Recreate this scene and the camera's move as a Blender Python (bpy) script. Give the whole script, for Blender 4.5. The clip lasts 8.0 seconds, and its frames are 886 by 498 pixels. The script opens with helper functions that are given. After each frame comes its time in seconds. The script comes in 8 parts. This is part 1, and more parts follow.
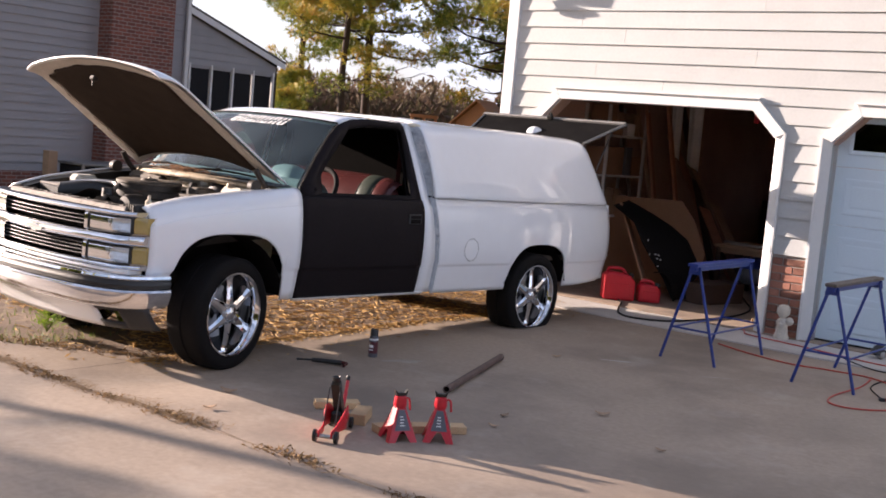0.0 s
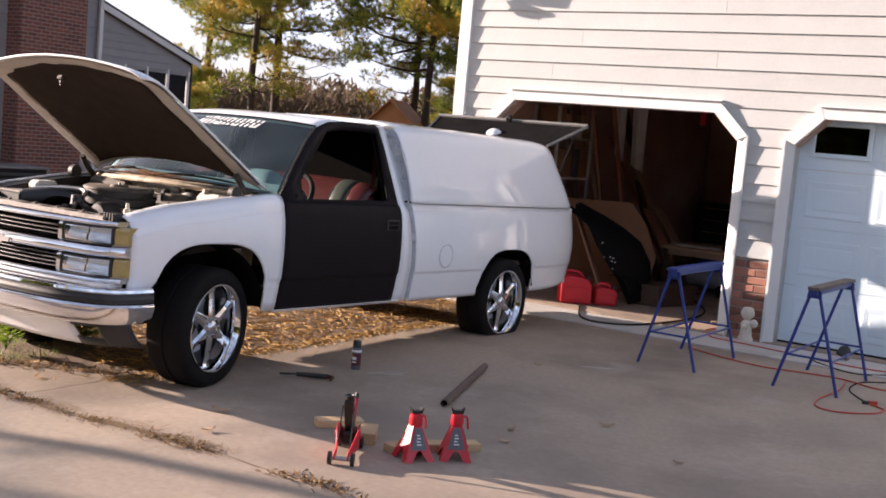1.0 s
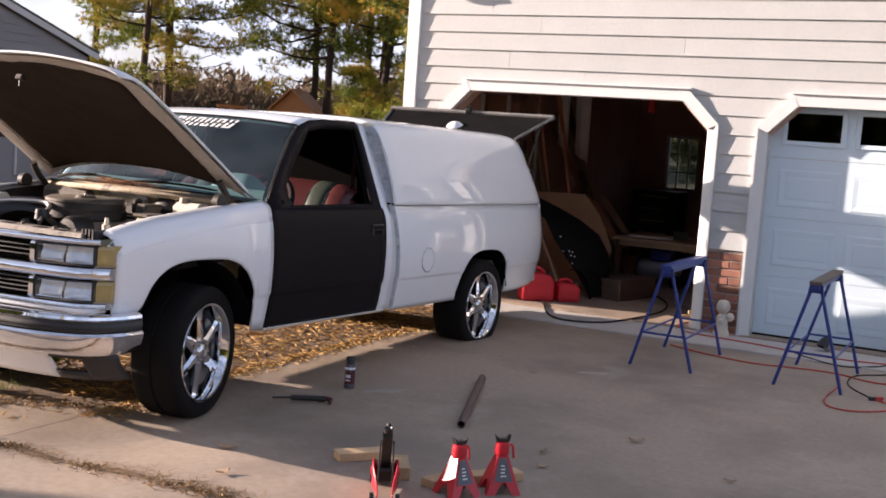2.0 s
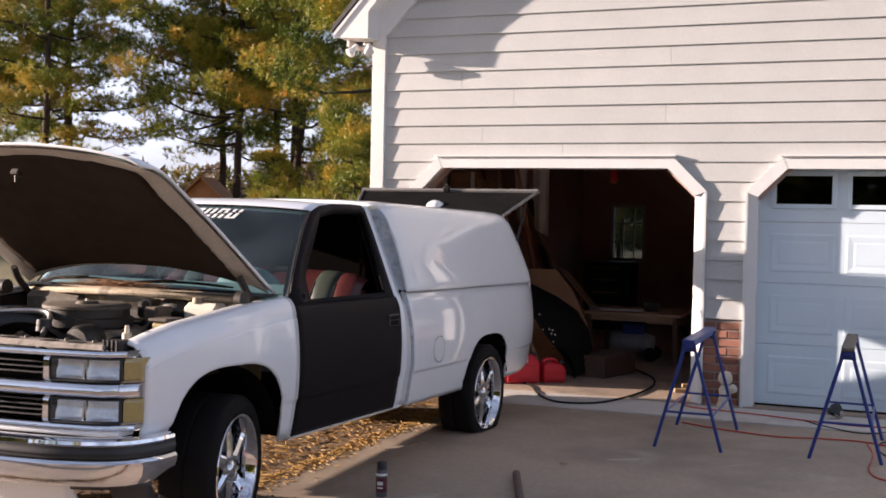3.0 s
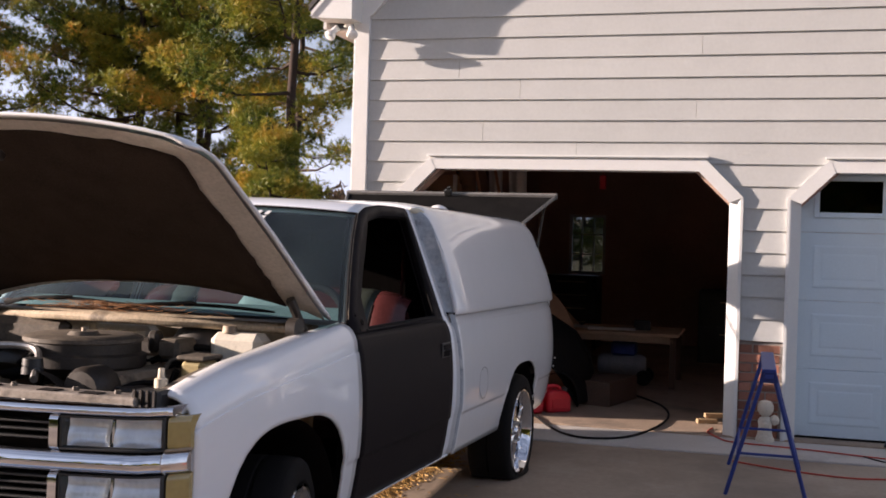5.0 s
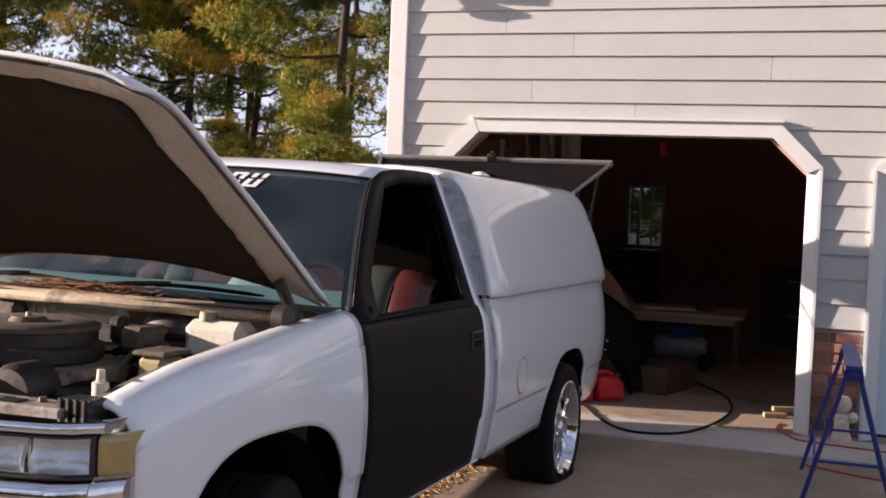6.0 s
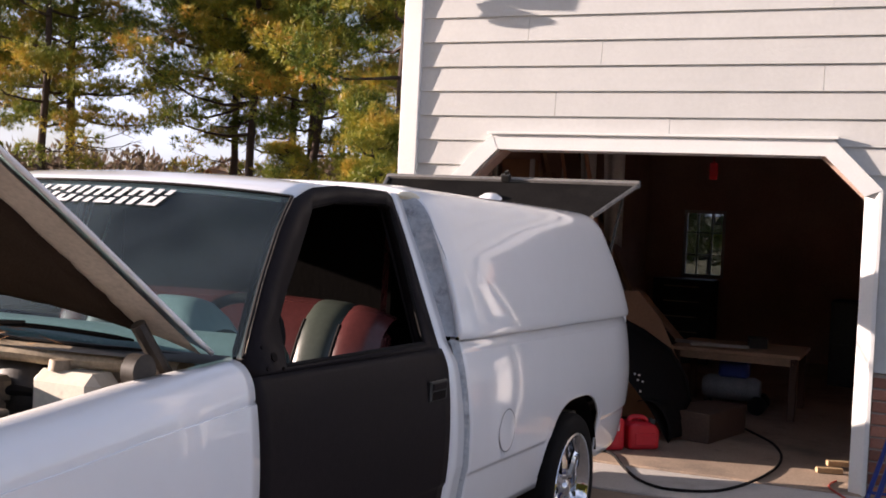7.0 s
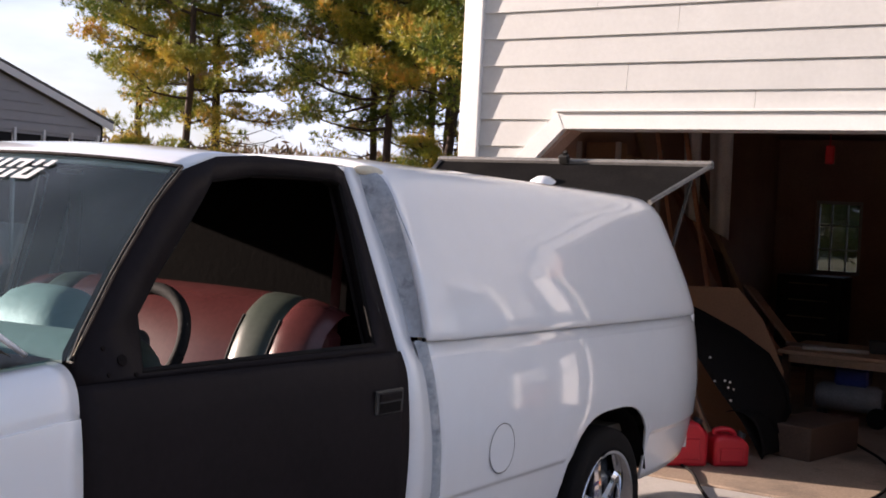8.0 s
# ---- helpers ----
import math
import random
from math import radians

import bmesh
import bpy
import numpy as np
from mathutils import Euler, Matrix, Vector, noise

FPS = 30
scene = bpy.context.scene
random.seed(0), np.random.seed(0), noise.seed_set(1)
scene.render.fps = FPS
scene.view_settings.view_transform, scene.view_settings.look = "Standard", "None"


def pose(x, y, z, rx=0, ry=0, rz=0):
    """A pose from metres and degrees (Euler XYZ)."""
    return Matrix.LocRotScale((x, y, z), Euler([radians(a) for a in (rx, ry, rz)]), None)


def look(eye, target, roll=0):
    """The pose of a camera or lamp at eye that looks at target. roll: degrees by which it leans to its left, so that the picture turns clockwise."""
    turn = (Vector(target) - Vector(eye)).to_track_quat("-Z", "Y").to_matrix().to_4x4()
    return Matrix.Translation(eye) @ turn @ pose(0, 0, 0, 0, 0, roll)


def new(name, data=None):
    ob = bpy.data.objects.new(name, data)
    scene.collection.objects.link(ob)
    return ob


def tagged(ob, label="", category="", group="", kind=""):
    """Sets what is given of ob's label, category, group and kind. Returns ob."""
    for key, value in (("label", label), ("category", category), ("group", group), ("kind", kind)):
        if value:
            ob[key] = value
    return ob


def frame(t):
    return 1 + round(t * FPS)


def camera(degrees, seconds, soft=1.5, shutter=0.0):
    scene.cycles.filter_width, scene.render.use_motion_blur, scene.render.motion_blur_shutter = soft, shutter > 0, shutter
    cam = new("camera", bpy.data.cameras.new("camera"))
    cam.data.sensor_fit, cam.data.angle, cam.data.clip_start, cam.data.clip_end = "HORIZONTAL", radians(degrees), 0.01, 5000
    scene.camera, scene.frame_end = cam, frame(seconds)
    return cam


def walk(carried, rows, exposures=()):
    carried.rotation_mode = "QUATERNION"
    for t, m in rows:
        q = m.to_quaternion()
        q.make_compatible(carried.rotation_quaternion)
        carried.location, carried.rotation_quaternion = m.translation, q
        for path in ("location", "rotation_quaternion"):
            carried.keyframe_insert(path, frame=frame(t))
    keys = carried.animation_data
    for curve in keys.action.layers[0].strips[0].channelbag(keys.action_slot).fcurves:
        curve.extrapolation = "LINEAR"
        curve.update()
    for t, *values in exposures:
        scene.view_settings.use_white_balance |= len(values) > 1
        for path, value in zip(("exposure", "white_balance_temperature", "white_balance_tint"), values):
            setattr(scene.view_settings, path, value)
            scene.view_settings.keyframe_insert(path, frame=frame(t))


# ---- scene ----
cam = camera(42.9, 8.0, soft=1.75)
PATH = [
    (0, (6.619, -10.165, 1.646), (5.393, -8.599, 1.437), 5.1),
    (0.4, (6.419, -10.206, 1.576), (5.269, -8.589, 1.323), 2.9),
    (0.5, (6.292, -10.205, 1.625), (5.163, -8.572, 1.386), 3.5),
    (1, (5.963, -10.306, 1.618), (4.884, -8.633, 1.424), 5.1),
    (1.5, (5.56, -10.335, 1.642), (4.575, -8.603, 1.475), 5.4),
    (2, (5.048, -10.202, 1.633), (4.146, -8.428, 1.431), 4.0),
    (2.2, (4.891, -10.229, 1.608), (3.991, -8.445, 1.524), 4.1),
    (3.3, (3.832, -9.985, 1.598), (3.162, -8.101, 1.552), 2.1),
    (3.5, (3.698, -9.957, 1.592), (3.068, -8.059, 1.598), 4.2),
    (4, (3.34, -9.77, 1.565), (2.855, -7.831, 1.486), 3.2),
    (4.2, (3.187, -9.608, 1.547), (2.599, -7.696, 1.532), 1.0),
    (5.3, (2.669, -8.912, 1.553), (2.128, -6.987, 1.517), 1.7),
    (5.5, (2.666, -8.756, 1.533), (2.064, -6.849, 1.492), 0.5),
    (6, (2.597, -8.272, 1.56), (1.955, -6.38, 1.472), 2.4),
    (6.5, (2.578, -7.809, 1.559), (2.037, -5.886, 1.449), 2.4),
    (7, (2.759, -7.363, 1.574), (1.985, -5.52, 1.524), 2.8),
    (7.5, (2.815, -6.857, 1.553), (1.814, -5.127, 1.493), 6.2),
    (8, (3.052, -6.448, 1.548), (2.028, -4.732, 1.478), 2.8),
]
EXPOSURES = [(0, 1.71, 6500, 21), (1.5, 1.70, 6500, 21), (2.2, 1.55, 6500, 21), (3.5, 1.36, 6500, 21), (4.1, 1.22, 6500, 21), (5.5, 1.17, 6550, 22), (7.0, 1.48, 6550, 22), (8.0, 1.55, 6500, 21)]
walk(cam, [(t, look(eye, target, roll)) for t, eye, target, roll in PATH], EXPOSURES)

# ---- world and light ----
SUN_WAY = Vector((1.0, 0.25, -0.235)).normalized()
world = bpy.data.worlds.new("sky")
scene.world = world
world.use_nodes = True
wn, wl = world.node_tree.nodes, world.node_tree.links
sky = wn.new("ShaderNodeTexSky")
sky.sky_type = "NISHITA"
sky.sun_disc = False
sky.sun_elevation = radians(13)
sky.sun_rotation = radians(256)
sky.air_density, sky.dust_density, sky.ozone_density = 1.0, 1.7, 1.0
# a thin, uneven veil of high cloud over the whole sky
wtc, wmap, wno, wrg, wmx = wn.new("ShaderNodeTexCoord"), wn.new("ShaderNodeMapping"), wn.new("ShaderNodeTexNoise"), wn.new("ShaderNodeMapRange"), wn.new("ShaderNodeMix")
wmap.inputs["Scale"].default_value = (1.0, 1.0, 3.0)
wno.inputs["Scale"].default_value, wno.inputs["Detail"].default_value = 3.2, 7
wrg.inputs["From Min"].default_value, wrg.inputs["From Max"].default_value = 0.35, 0.68
wrg.inputs["To Min"].default_value, wrg.inputs["To Max"].default_value = 0.12, 1.0
wmx.data_type = "RGBA"
wmx.inputs["B"].default_value = (8.1, 9.2, 11.3, 1)
wl.new(wtc.outputs["Generated"], wmap.inputs["Vector"])
wl.new(wmap.outputs[0], wno.inputs["Vector"])
wl.new(wno.outputs["Fac"], wrg.inputs["Value"])
# the veil thins out overhead
wsp, wze, wmu = wn.new("ShaderNodeSeparateXYZ"), wn.new("ShaderNodeMapRange"), wn.new("ShaderNodeMath")
wze.inputs["From Min"].default_value, wze.inputs["From Max"].default_value = 0.15, 0.6
wze.inputs["To Min"].default_value, wze.inputs["To Max"].default_value = 1.0, 0.36
wmu.operation = "MULTIPLY"
wl.new(wtc.outputs["Generated"], wsp.inputs[0])
wl.new(wsp.outputs["Z"], wze.inputs["Value"])
wl.new(wrg.outputs[0], wmu.inputs[0])
wl.new(wze.outputs[0], wmu.inputs[1])
wl.new(wmu.outputs[0], wmx.inputs["Factor"])
wl.new(sky.outputs[0], wmx.inputs["A"])
wl.new(wmx.outputs["Result"], wn["Background"].inputs[0])
wn["Background"].inputs[1].default_value = 0.053
sun_data = bpy.data.lights.new("sun", "SUN")
sun_data.energy, sun_data.angle, sun_data.color = 5.0, radians(0.6), (1.0, 0.86, 0.71)
sun = new("sun", sun_data)
sun.rotation_mode = "QUATERNION"
sun.rotation_quaternion = SUN_WAY.to_track_quat("-Z", "Y")
sun.location = (-20, -5, 12)


# ---- materials ----
def mat(name, col, rough=0.6, metal=0.0, var=0.12, scale=4.0, fine=60.0, bump=0.0, bscale=40.0, tint=None, spec=0.5,
        coat=0.0, stain2=None, stain2_scale=3.0, stain2_at=0.6, stain=None, stain_at=0.55, stain_scale=1.3, per_object=0.0, trans=0.0, rvar=0.1):
    """A surface with two scales of colour variation, relief, and optional stains of a second colour."""
    m = bpy.data.materials.new(name)
    m.use_nodes = True
    n, l = m.node_tree.nodes, m.node_tree.links
    p = n["Principled BSDF"]
    tc = n.new("ShaderNodeTexCoord")
    big, small = n.new("ShaderNodeTexNoise"), n.new("ShaderNodeTexNoise")
    big.inputs["Scale"].default_value, big.inputs["Detail"].default_value = scale, 5
    small.inputs["Scale"].default_value, small.inputs["Detail"].default_value = fine, 3
    for t in (big, small):
        l.new(tc.outputs["Object"], t.inputs["Vector"])
    ramp = n.new("ShaderNodeMapRange")
    ramp.inputs["From Min"].default_value, ramp.inputs["From Max"].default_value = 0.3, 0.7
    ramp.inputs["To Min"].default_value, ramp.inputs["To Max"].default_value = 1 - var, 1 + var
    addn = n.new("ShaderNodeMath")
    addn.operation = "MULTIPLY_ADD"
    addn.inputs[1].default_value, addn.inputs[2].default_value = 0.5, 0.0
    l.new(small.outputs["Fac"], addn.inputs[0])
    mean = n.new("ShaderNodeMath")
    mean.operation = "MULTIPLY_ADD"
    mean.inputs[1].default_value = 0.5
    l.new(big.outputs["Fac"], mean.inputs[0])
    l.new(addn.outputs[0], mean.inputs[2])
    l.new(mean.outputs[0], ramp.inputs["Value"])
    mul = n.new("ShaderNodeMix")
    mul.data_type, mul.blend_type = "RGBA", "MULTIPLY"
    mul.inputs["Factor"].default_value = 1.0
    mul.inputs["A"].default_value = (*col, 1)
    l.new(ramp.outputs[0], mul.inputs["B"])
    out = mul.outputs["Result"]
    for stain, stain_at, stain_scale in ((stain, stain_at, stain_scale), (stain2, stain2_at, stain2_scale)):
        if not stain:
            continue
        sn = n.new("ShaderNodeTexNoise")
        sn.inputs["Scale"].default_value, sn.inputs["Detail"].default_value = stain_scale, 8
        sn.inputs["Roughness"].default_value = 0.65
        l.new(tc.outputs["Object"], sn.inputs["Vector"])
        sr = n.new("ShaderNodeMapRange")
        sr.inputs["From Min"].default_value, sr.inputs["From Max"].default_value = stain_at, stain_at + 0.16
        sr.inputs["To Max"].default_value = 0.8
        l.new(sn.outputs["Fac"], sr.inputs["Value"])
        mx = n.new("ShaderNodeMix")
        mx.data_type = "RGBA"
        l.new(sr.outputs[0], mx.inputs["Factor"])
        l.new(out, mx.inputs["A"])
        mx.inputs["B"].default_value = (*stain, 1)
        out = mx.outputs["Result"]
    if per_object:
        oi = n.new("ShaderNodeObjectInfo")
        pr = n.new("ShaderNodeMapRange")
        pr.inputs["To Min"].default_value, pr.inputs["To Max"].default_value = 1 - per_object, 1 + per_object
        l.new(oi.outputs["Random"], pr.inputs["Value"])
        pm = n.new("ShaderNodeMix")
        pm.data_type, pm.blend_type = "RGBA", "MULTIPLY"
        pm.inputs["Factor"].default_value = 1.0
        l.new(out, pm.inputs["A"])
        l.new(pr.outputs[0], pm.inputs["B"])
        out = pm.outputs["Result"]
    l.new(out, p.inputs["Base Color"])
    rr = n.new("ShaderNodeMapRange")
    rr.inputs["To Min"].default_value, rr.inputs["To Max"].default_value = max(rough - rvar * rough, 0.02), min(rough + rvar * rough, 1)
    l.new(big.outputs["Fac"], rr.inputs["Value"])
    l.new(rr.outputs[0], p.inputs["Roughness"])
    p.inputs["Metallic"].default_value = metal
    p.inputs["Specular IOR Level"].default_value = spec
    p.inputs["Coat Weight"].default_value = coat
    p.inputs["Coat Roughness"].default_value = 0.04
    p.inputs["Transmission Weight"].default_value = trans
    if bump:
        bn = n.new("ShaderNodeTexNoise")
        bn.inputs["Scale"].default_value, bn.inputs["Detail"].default_value = bscale, 6
        l.new(tc.outputs["Object"], bn.inputs["Vector"])
        bp = n.new("ShaderNodeBump")
        bp.inputs["Strength"].default_value, bp.inputs["Distance"].default_value = bump, 0.01
        l.new(bn.outputs["Fac"], bp.inputs["Height"])
        l.new(bp.outputs[0], p.inputs["Normal"])
    return m


def island_mat(name, cols, rough=0.7, trans=0.0, patch=0.0):
    """A surface whose colour differs from piece to piece of one mesh."""
    m = bpy.data.materials.new(name)
    m.use_nodes = True
    n, l = m.node_tree.nodes, m.node_tree.links
    p = n["Principled BSDF"]
    g = n.new("ShaderNodeNewGeometry")
    r = n.new("ShaderNodeValToRGB")
    r.color_ramp.elements[0].color = (*cols[0], 1)
    r.color_ramp.elements[1].color = (*cols[-1], 1)
    for i, c in enumerate(cols[1:-1], 1):
        r.color_ramp.elements.new(i / (len(cols) - 1)).color = (*c, 1)
    if patch:
        # whole branches lean to one colour, single needles differ a little
        tc, ns, sp, ad = n.new("ShaderNodeTexCoord"), n.new("ShaderNodeTexNoise"), n.new("ShaderNodeMapRange"), n.new("ShaderNodeMath")
        ns.inputs["Scale"].default_value, ns.inputs["Detail"].default_value = patch, 3
        l.new(tc.outputs["Object"], ns.inputs["Vector"])
        sp.inputs["From Min"].default_value, sp.inputs["From Max"].default_value = 0.32, 0.68
        sp.inputs["To Max"].default_value = 0.72
        l.new(ns.outputs["Fac"], sp.inputs["Value"])
        ad.operation = "MULTIPLY_ADD"
        ad.inputs[1].default_value = 0.28
        l.new(g.outputs["Random Per Island"], ad.inputs[0])
        l.new(sp.outputs[0], ad.inputs[2])
        l.new(ad.outputs[0], r.inputs["Fac"])
    else:
        l.new(g.outputs["Random Per Island"], r.inputs["Fac"])
    l.new(r.outputs["Color"], p.inputs["Base Color"])
    p.inputs["Roughness"].default_value = rough
    p.inputs["Specular IOR Level"].default_value = 0.25
    if trans:
        t = n.new("ShaderNodeBsdfTranslucent")
        l.new(r.outputs["Color"], t.inputs["Color"])
        mx = n.new("ShaderNodeMixShader")
        mx.inputs[0].default_value = trans
        l.new(p.outputs[0], mx.inputs[1])
        l.new(t.outputs[0], mx.inputs[2])
        l.new(mx.outputs[0], n["Material Output"].inputs["Surface"])
    return m


def glass(name, tint, ior=1.5, rough=0.02, dust_haze=0.0):
    """A thin pane: tinted, clear, with a real gloss and an uneven dusty film that also paints sky haze."""
    m = bpy.data.materials.new(name)
    m.use_nodes = True
    n, l = m.node_tree.nodes, m.node_tree.links
    n.remove(n["Principled BSDF"])
    tr, gl, fr, mx = n.new("ShaderNodeBsdfTransparent"), n.new("ShaderNodeBsdfGlossy"), n.new("ShaderNodeFresnel"), n.new("ShaderNodeMixShader")
    tr.inputs[0].default_value = (*tint, 1)
    gl.inputs["Roughness"].default_value = rough
    fr.inputs["IOR"].default_value = ior
    l.new(fr.outputs[0], mx.inputs[0])
    l.new(tr.outputs[0], mx.inputs[1])
    l.new(gl.outputs[0], mx.inputs[2])
    out = mx.outputs[0]
    if dust_haze:
        df, tc, ns, rr, m2 = n.new("ShaderNodeBsdfDiffuse"), n.new("ShaderNodeTexCoord"), n.new("ShaderNodeTexNoise"), n.new("ShaderNodeMapRange"), n.new("ShaderNodeMixShader")
        # teal tint puts the pale sky reflection of the windshield into the film
        df.inputs[0].default_value = (0.32, 0.45, 0.47, 1)
        ns.inputs["Scale"].default_value, ns.inputs["Detail"].default_value = 2.2, 6
        l.new(tc.outputs["Object"], ns.inputs["Vector"])
        rr.inputs["From Min"].default_value, rr.inputs["From Max"].default_value = 0.3, 0.75
        rr.inputs["To Min"].default_value, rr.inputs["To Max"].default_value = dust_haze * 0.25, dust_haze * 2.2
        l.new(ns.outputs["Fac"], rr.inputs["Value"])
        l.new(rr.outputs[0], m2.inputs[0])
        l.new(out, m2.inputs[1])
        l.new(df.outputs[0], m2.inputs[2])
        out = m2.outputs[0]
    l.new(out, n["Material Output"].inputs["Surface"])
    return m


SIDING = mat("siding_paint", (0.48, 0.487, 0.478), 0.62, var=0.07, scale=2.5, fine=35, bump=0.12, bscale=70, stain=(0.45, 0.44, 0.42), stain_at=0.64, stain_scale=2.2, stain2=(0.34, 0.33, 0.31), stain2_at=0.71, stain2_scale=16, per_object=0.04)
TRIM = mat("trim_paint", (0.70, 0.707, 0.70), 0.5, var=0.05, scale=6, bump=0.08, bscale=60, stain=(0.6, 0.57, 0.52), stain_at=0.7, stain_scale=3)
DOORPAINT = mat("garage_door_paint", (0.66, 0.78, 0.86), 0.42, var=0.04, scale=3, bump=0.05, bscale=90)
CONCRETE = mat("driveway_concrete", (0.335, 0.262, 0.200), 0.66, var=0.2, scale=0.9, fine=26, bump=0.16, bscale=90, stain=(0.19, 0.148, 0.118), stain_at=0.47, stain_scale=0.5, stain2=(0.40, 0.335, 0.275), stain2_at=0.57, stain2_scale=1.5, rvar=0.3)
APRON = mat("apron_concrete", (0.47, 0.44, 0.41), 0.85, var=0.15, scale=1.7, fine=60, bump=0.25, bscale=120, stain=(0.3, 0.27, 0.24), stain_at=0.58, stain_scale=0.9)
GFLOOR = mat("garage_floor_concrete", (0.33, 0.245, 0.18), 0.85, var=0.35, scale=1.3, fine=60, bump=0.25, bscale=120, stain=(0.12, 0.098, 0.08), stain_at=0.5, stain_scale=1.1, stain2=(0.07, 0.057, 0.048), stain2_at=0.6, stain2_scale=3.1)
SOIL = mat("soil", (0.16, 0.105, 0.065), 0.95, var=0.35, scale=6, fine=90, bump=0.8, bscale=60, stain=(0.26, 0.18, 0.10), stain_at=0.5, stain_scale=9)
LAWN = mat("lawn_ground", (0.15, 0.125, 0.055), 0.95, var=0.3, scale=1.5, fine=40, bump=0.6, bscale=30, stain=(0.10, 0.12, 0.035), stain_at=0.5, stain_scale=0.5)
STRAW = island_mat("straw_chips", [(0.18, 0.085, 0.025), (0.55, 0.32, 0.09), (0.66, 0.42, 0.15), (0.34, 0.175, 0.055), (0.74, 0.52, 0.23)], 0.75, 0.15)
LITTER = island_mat("brown_pine_litter", [(0.16, 0.07, 0.03), (0.34, 0.16, 0.07), (0.24, 0.11, 0.05), (0.42, 0.24, 0.12)], 0.8, 0.1)
GRASS = island_mat("grass_blades", [(0.05, 0.10, 0.02), (0.12, 0.2, 0.04), (0.3, 0.26, 0.1), (0.09, 0.16, 0.03)], 0.6, 0.35)
WEED = island_mat("weed_leaves", [(0.16, 0.28, 0.03), (0.3, 0.4, 0.05), (0.22, 0.33, 0.04)], 0.5, 0.4)
TUFT = island_mat("joint_grass", [(0.22, 0.125, 0.065), (0.14, 0.095, 0.045), (0.34, 0.225, 0.12), (0.17, 0.10, 0.05)], 0.8, 0.2)
BRICK = mat("red_brick", (0.29, 0.125, 0.085), 0.85, var=0.25, scale=9, fine=120, bump=0.5, bscale=90, per_object=0.35)
MORTAR = mat("mortar", (0.33, 0.29, 0.26), 0.95, var=0.15, bump=0.4, bscale=120)
WHITE = mat("white_car_paint", (0.83, 0.845, 0.87), 0.3, var=0.02, scale=2, fine=12, coat=1.0, stain=(0.7, 0.67, 0.64), stain_at=0.72, stain_scale=1.5)
PRIMER = mat("grey_primer", (0.36, 0.39, 0.425), 0.7, var=0.22, scale=9, fine=60, bump=0.15, bscale=50, stain=(0.07, 0.075, 0.085), stain_at=0.56, stain_scale=11, stain2=(0.66, 0.65, 0.64), stain2_at=0.55, stain2_scale=8)
BLACKDOOR = mat("matte_black_primer", (0.0140, 0.0108, 0.0120), 0.5, var=0.2, scale=3, fine=40, bump=0.06, bscale=90, spec=0.07)
CHROME = mat("chrome", (0.74, 0.75, 0.78), 0.05, metal=1.0, var=0.03)
DULLCHROME = mat("dull_chrome", (0.7, 0.7, 0.72), 0.16, metal=1.0, var=0.08, scale=12)
RUBBER = mat("rubber", (0.008, 0.007, 0.007), 0.8, var=0.25, scale=20, bump=0.2, bscale=150, spec=0.15)
PLASTIC = mat("black_plastic", (0.02, 0.02, 0.021), 0.45, var=0.2, scale=15, bump=0.1, bscale=120)
GRIME = mat("engine_grime", (0.10, 0.08, 0.06), 0.65, var=0.5, scale=14, fine=80, bump=0.15, bscale=40, stain=(0.2, 0.16, 0.11), stain_at=0.55, stain_scale=12)
DUSTY = mat("dusty_grey_metal", (0.33, 0.26, 0.19), 0.6, metal=0.2, var=0.3, scale=10, fine=90, bump=0.2, bscale=60, stain=(0.04, 0.03, 0.024), stain_at=0.5, stain_scale=9)
CREAM = mat("cream_foam", (0.70, 0.64, 0.50), 0.8, var=0.12, scale=20, bump=0.5, bscale=60)
BEIGE = mat("beige_bay_paint", (0.60, 0.52, 0.40), 0.55, var=0.2, scale=7, fine=60, bump=0.1, stain=(0.2, 0.15, 0.1), stain_at=0.58, stain_scale=6)
PAD = mat("hood_insulation", (0.036, 0.0255, 0.0195), 0.95, spec=0.06, var=0.35, scale=8, fine=120, bump=0.5, bscale=130, stain=(0.042, 0.031, 0.023), stain_at=0.55, stain_scale=3)
HOODFRAME = mat("worn_hood_frame", (0.43, 0.39, 0.34), 0.6, var=0.25, scale=9, fine=70, bump=0.15, stain=(0.09, 0.07, 0.055), stain_at=0.62, stain_scale=8)
AMBER = mat("aged_amber_lens", (0.42, 0.31, 0.10), 0.14, var=0.12, scale=16, bump=0.05, bscale=60, coat=1.0, trans=0.15)
LENS = glass("lamp_lens", (0.92, 0.94, 0.96), 1.45, 0.03, dust_haze=0.03)
REFLECTOR = mat("lamp_reflector", (0.84, 0.85, 0.87), 0.34, metal=0.75, var=0.15, scale=22, bump=0.15, bscale=40)
SHIELD = glass("windshield_glass", (0.44, 0.63, 0.68), 1.52, 0.015, dust_haze=0.055)
DARKGLASS = glass("dark_glass", (0.05, 0.055, 0.06), 1.5, 0.03)
PASSGLASS = glass("passenger_glass", (0.78, 0.8, 0.8), 1.5, 0.03)
CLEAR = glass("clear_glass", (0.5, 0.53, 0.56), 1.5, 0.01, dust_haze=0.08)
MAROON = mat("maroon_vinyl", (0.072, 0.021, 0.021), 0.24, var=0.2, scale=6, bump=0.04, bscale=160)
LIPTAN = mat("dirty_tan_sheet_metal", (0.46, 0.37, 0.26), 0.65, var=0.35, scale=9, fine=80, bump=0.2, bscale=50, stain=(0.06, 0.042, 0.028), stain_at=0.5, stain_scale=7)
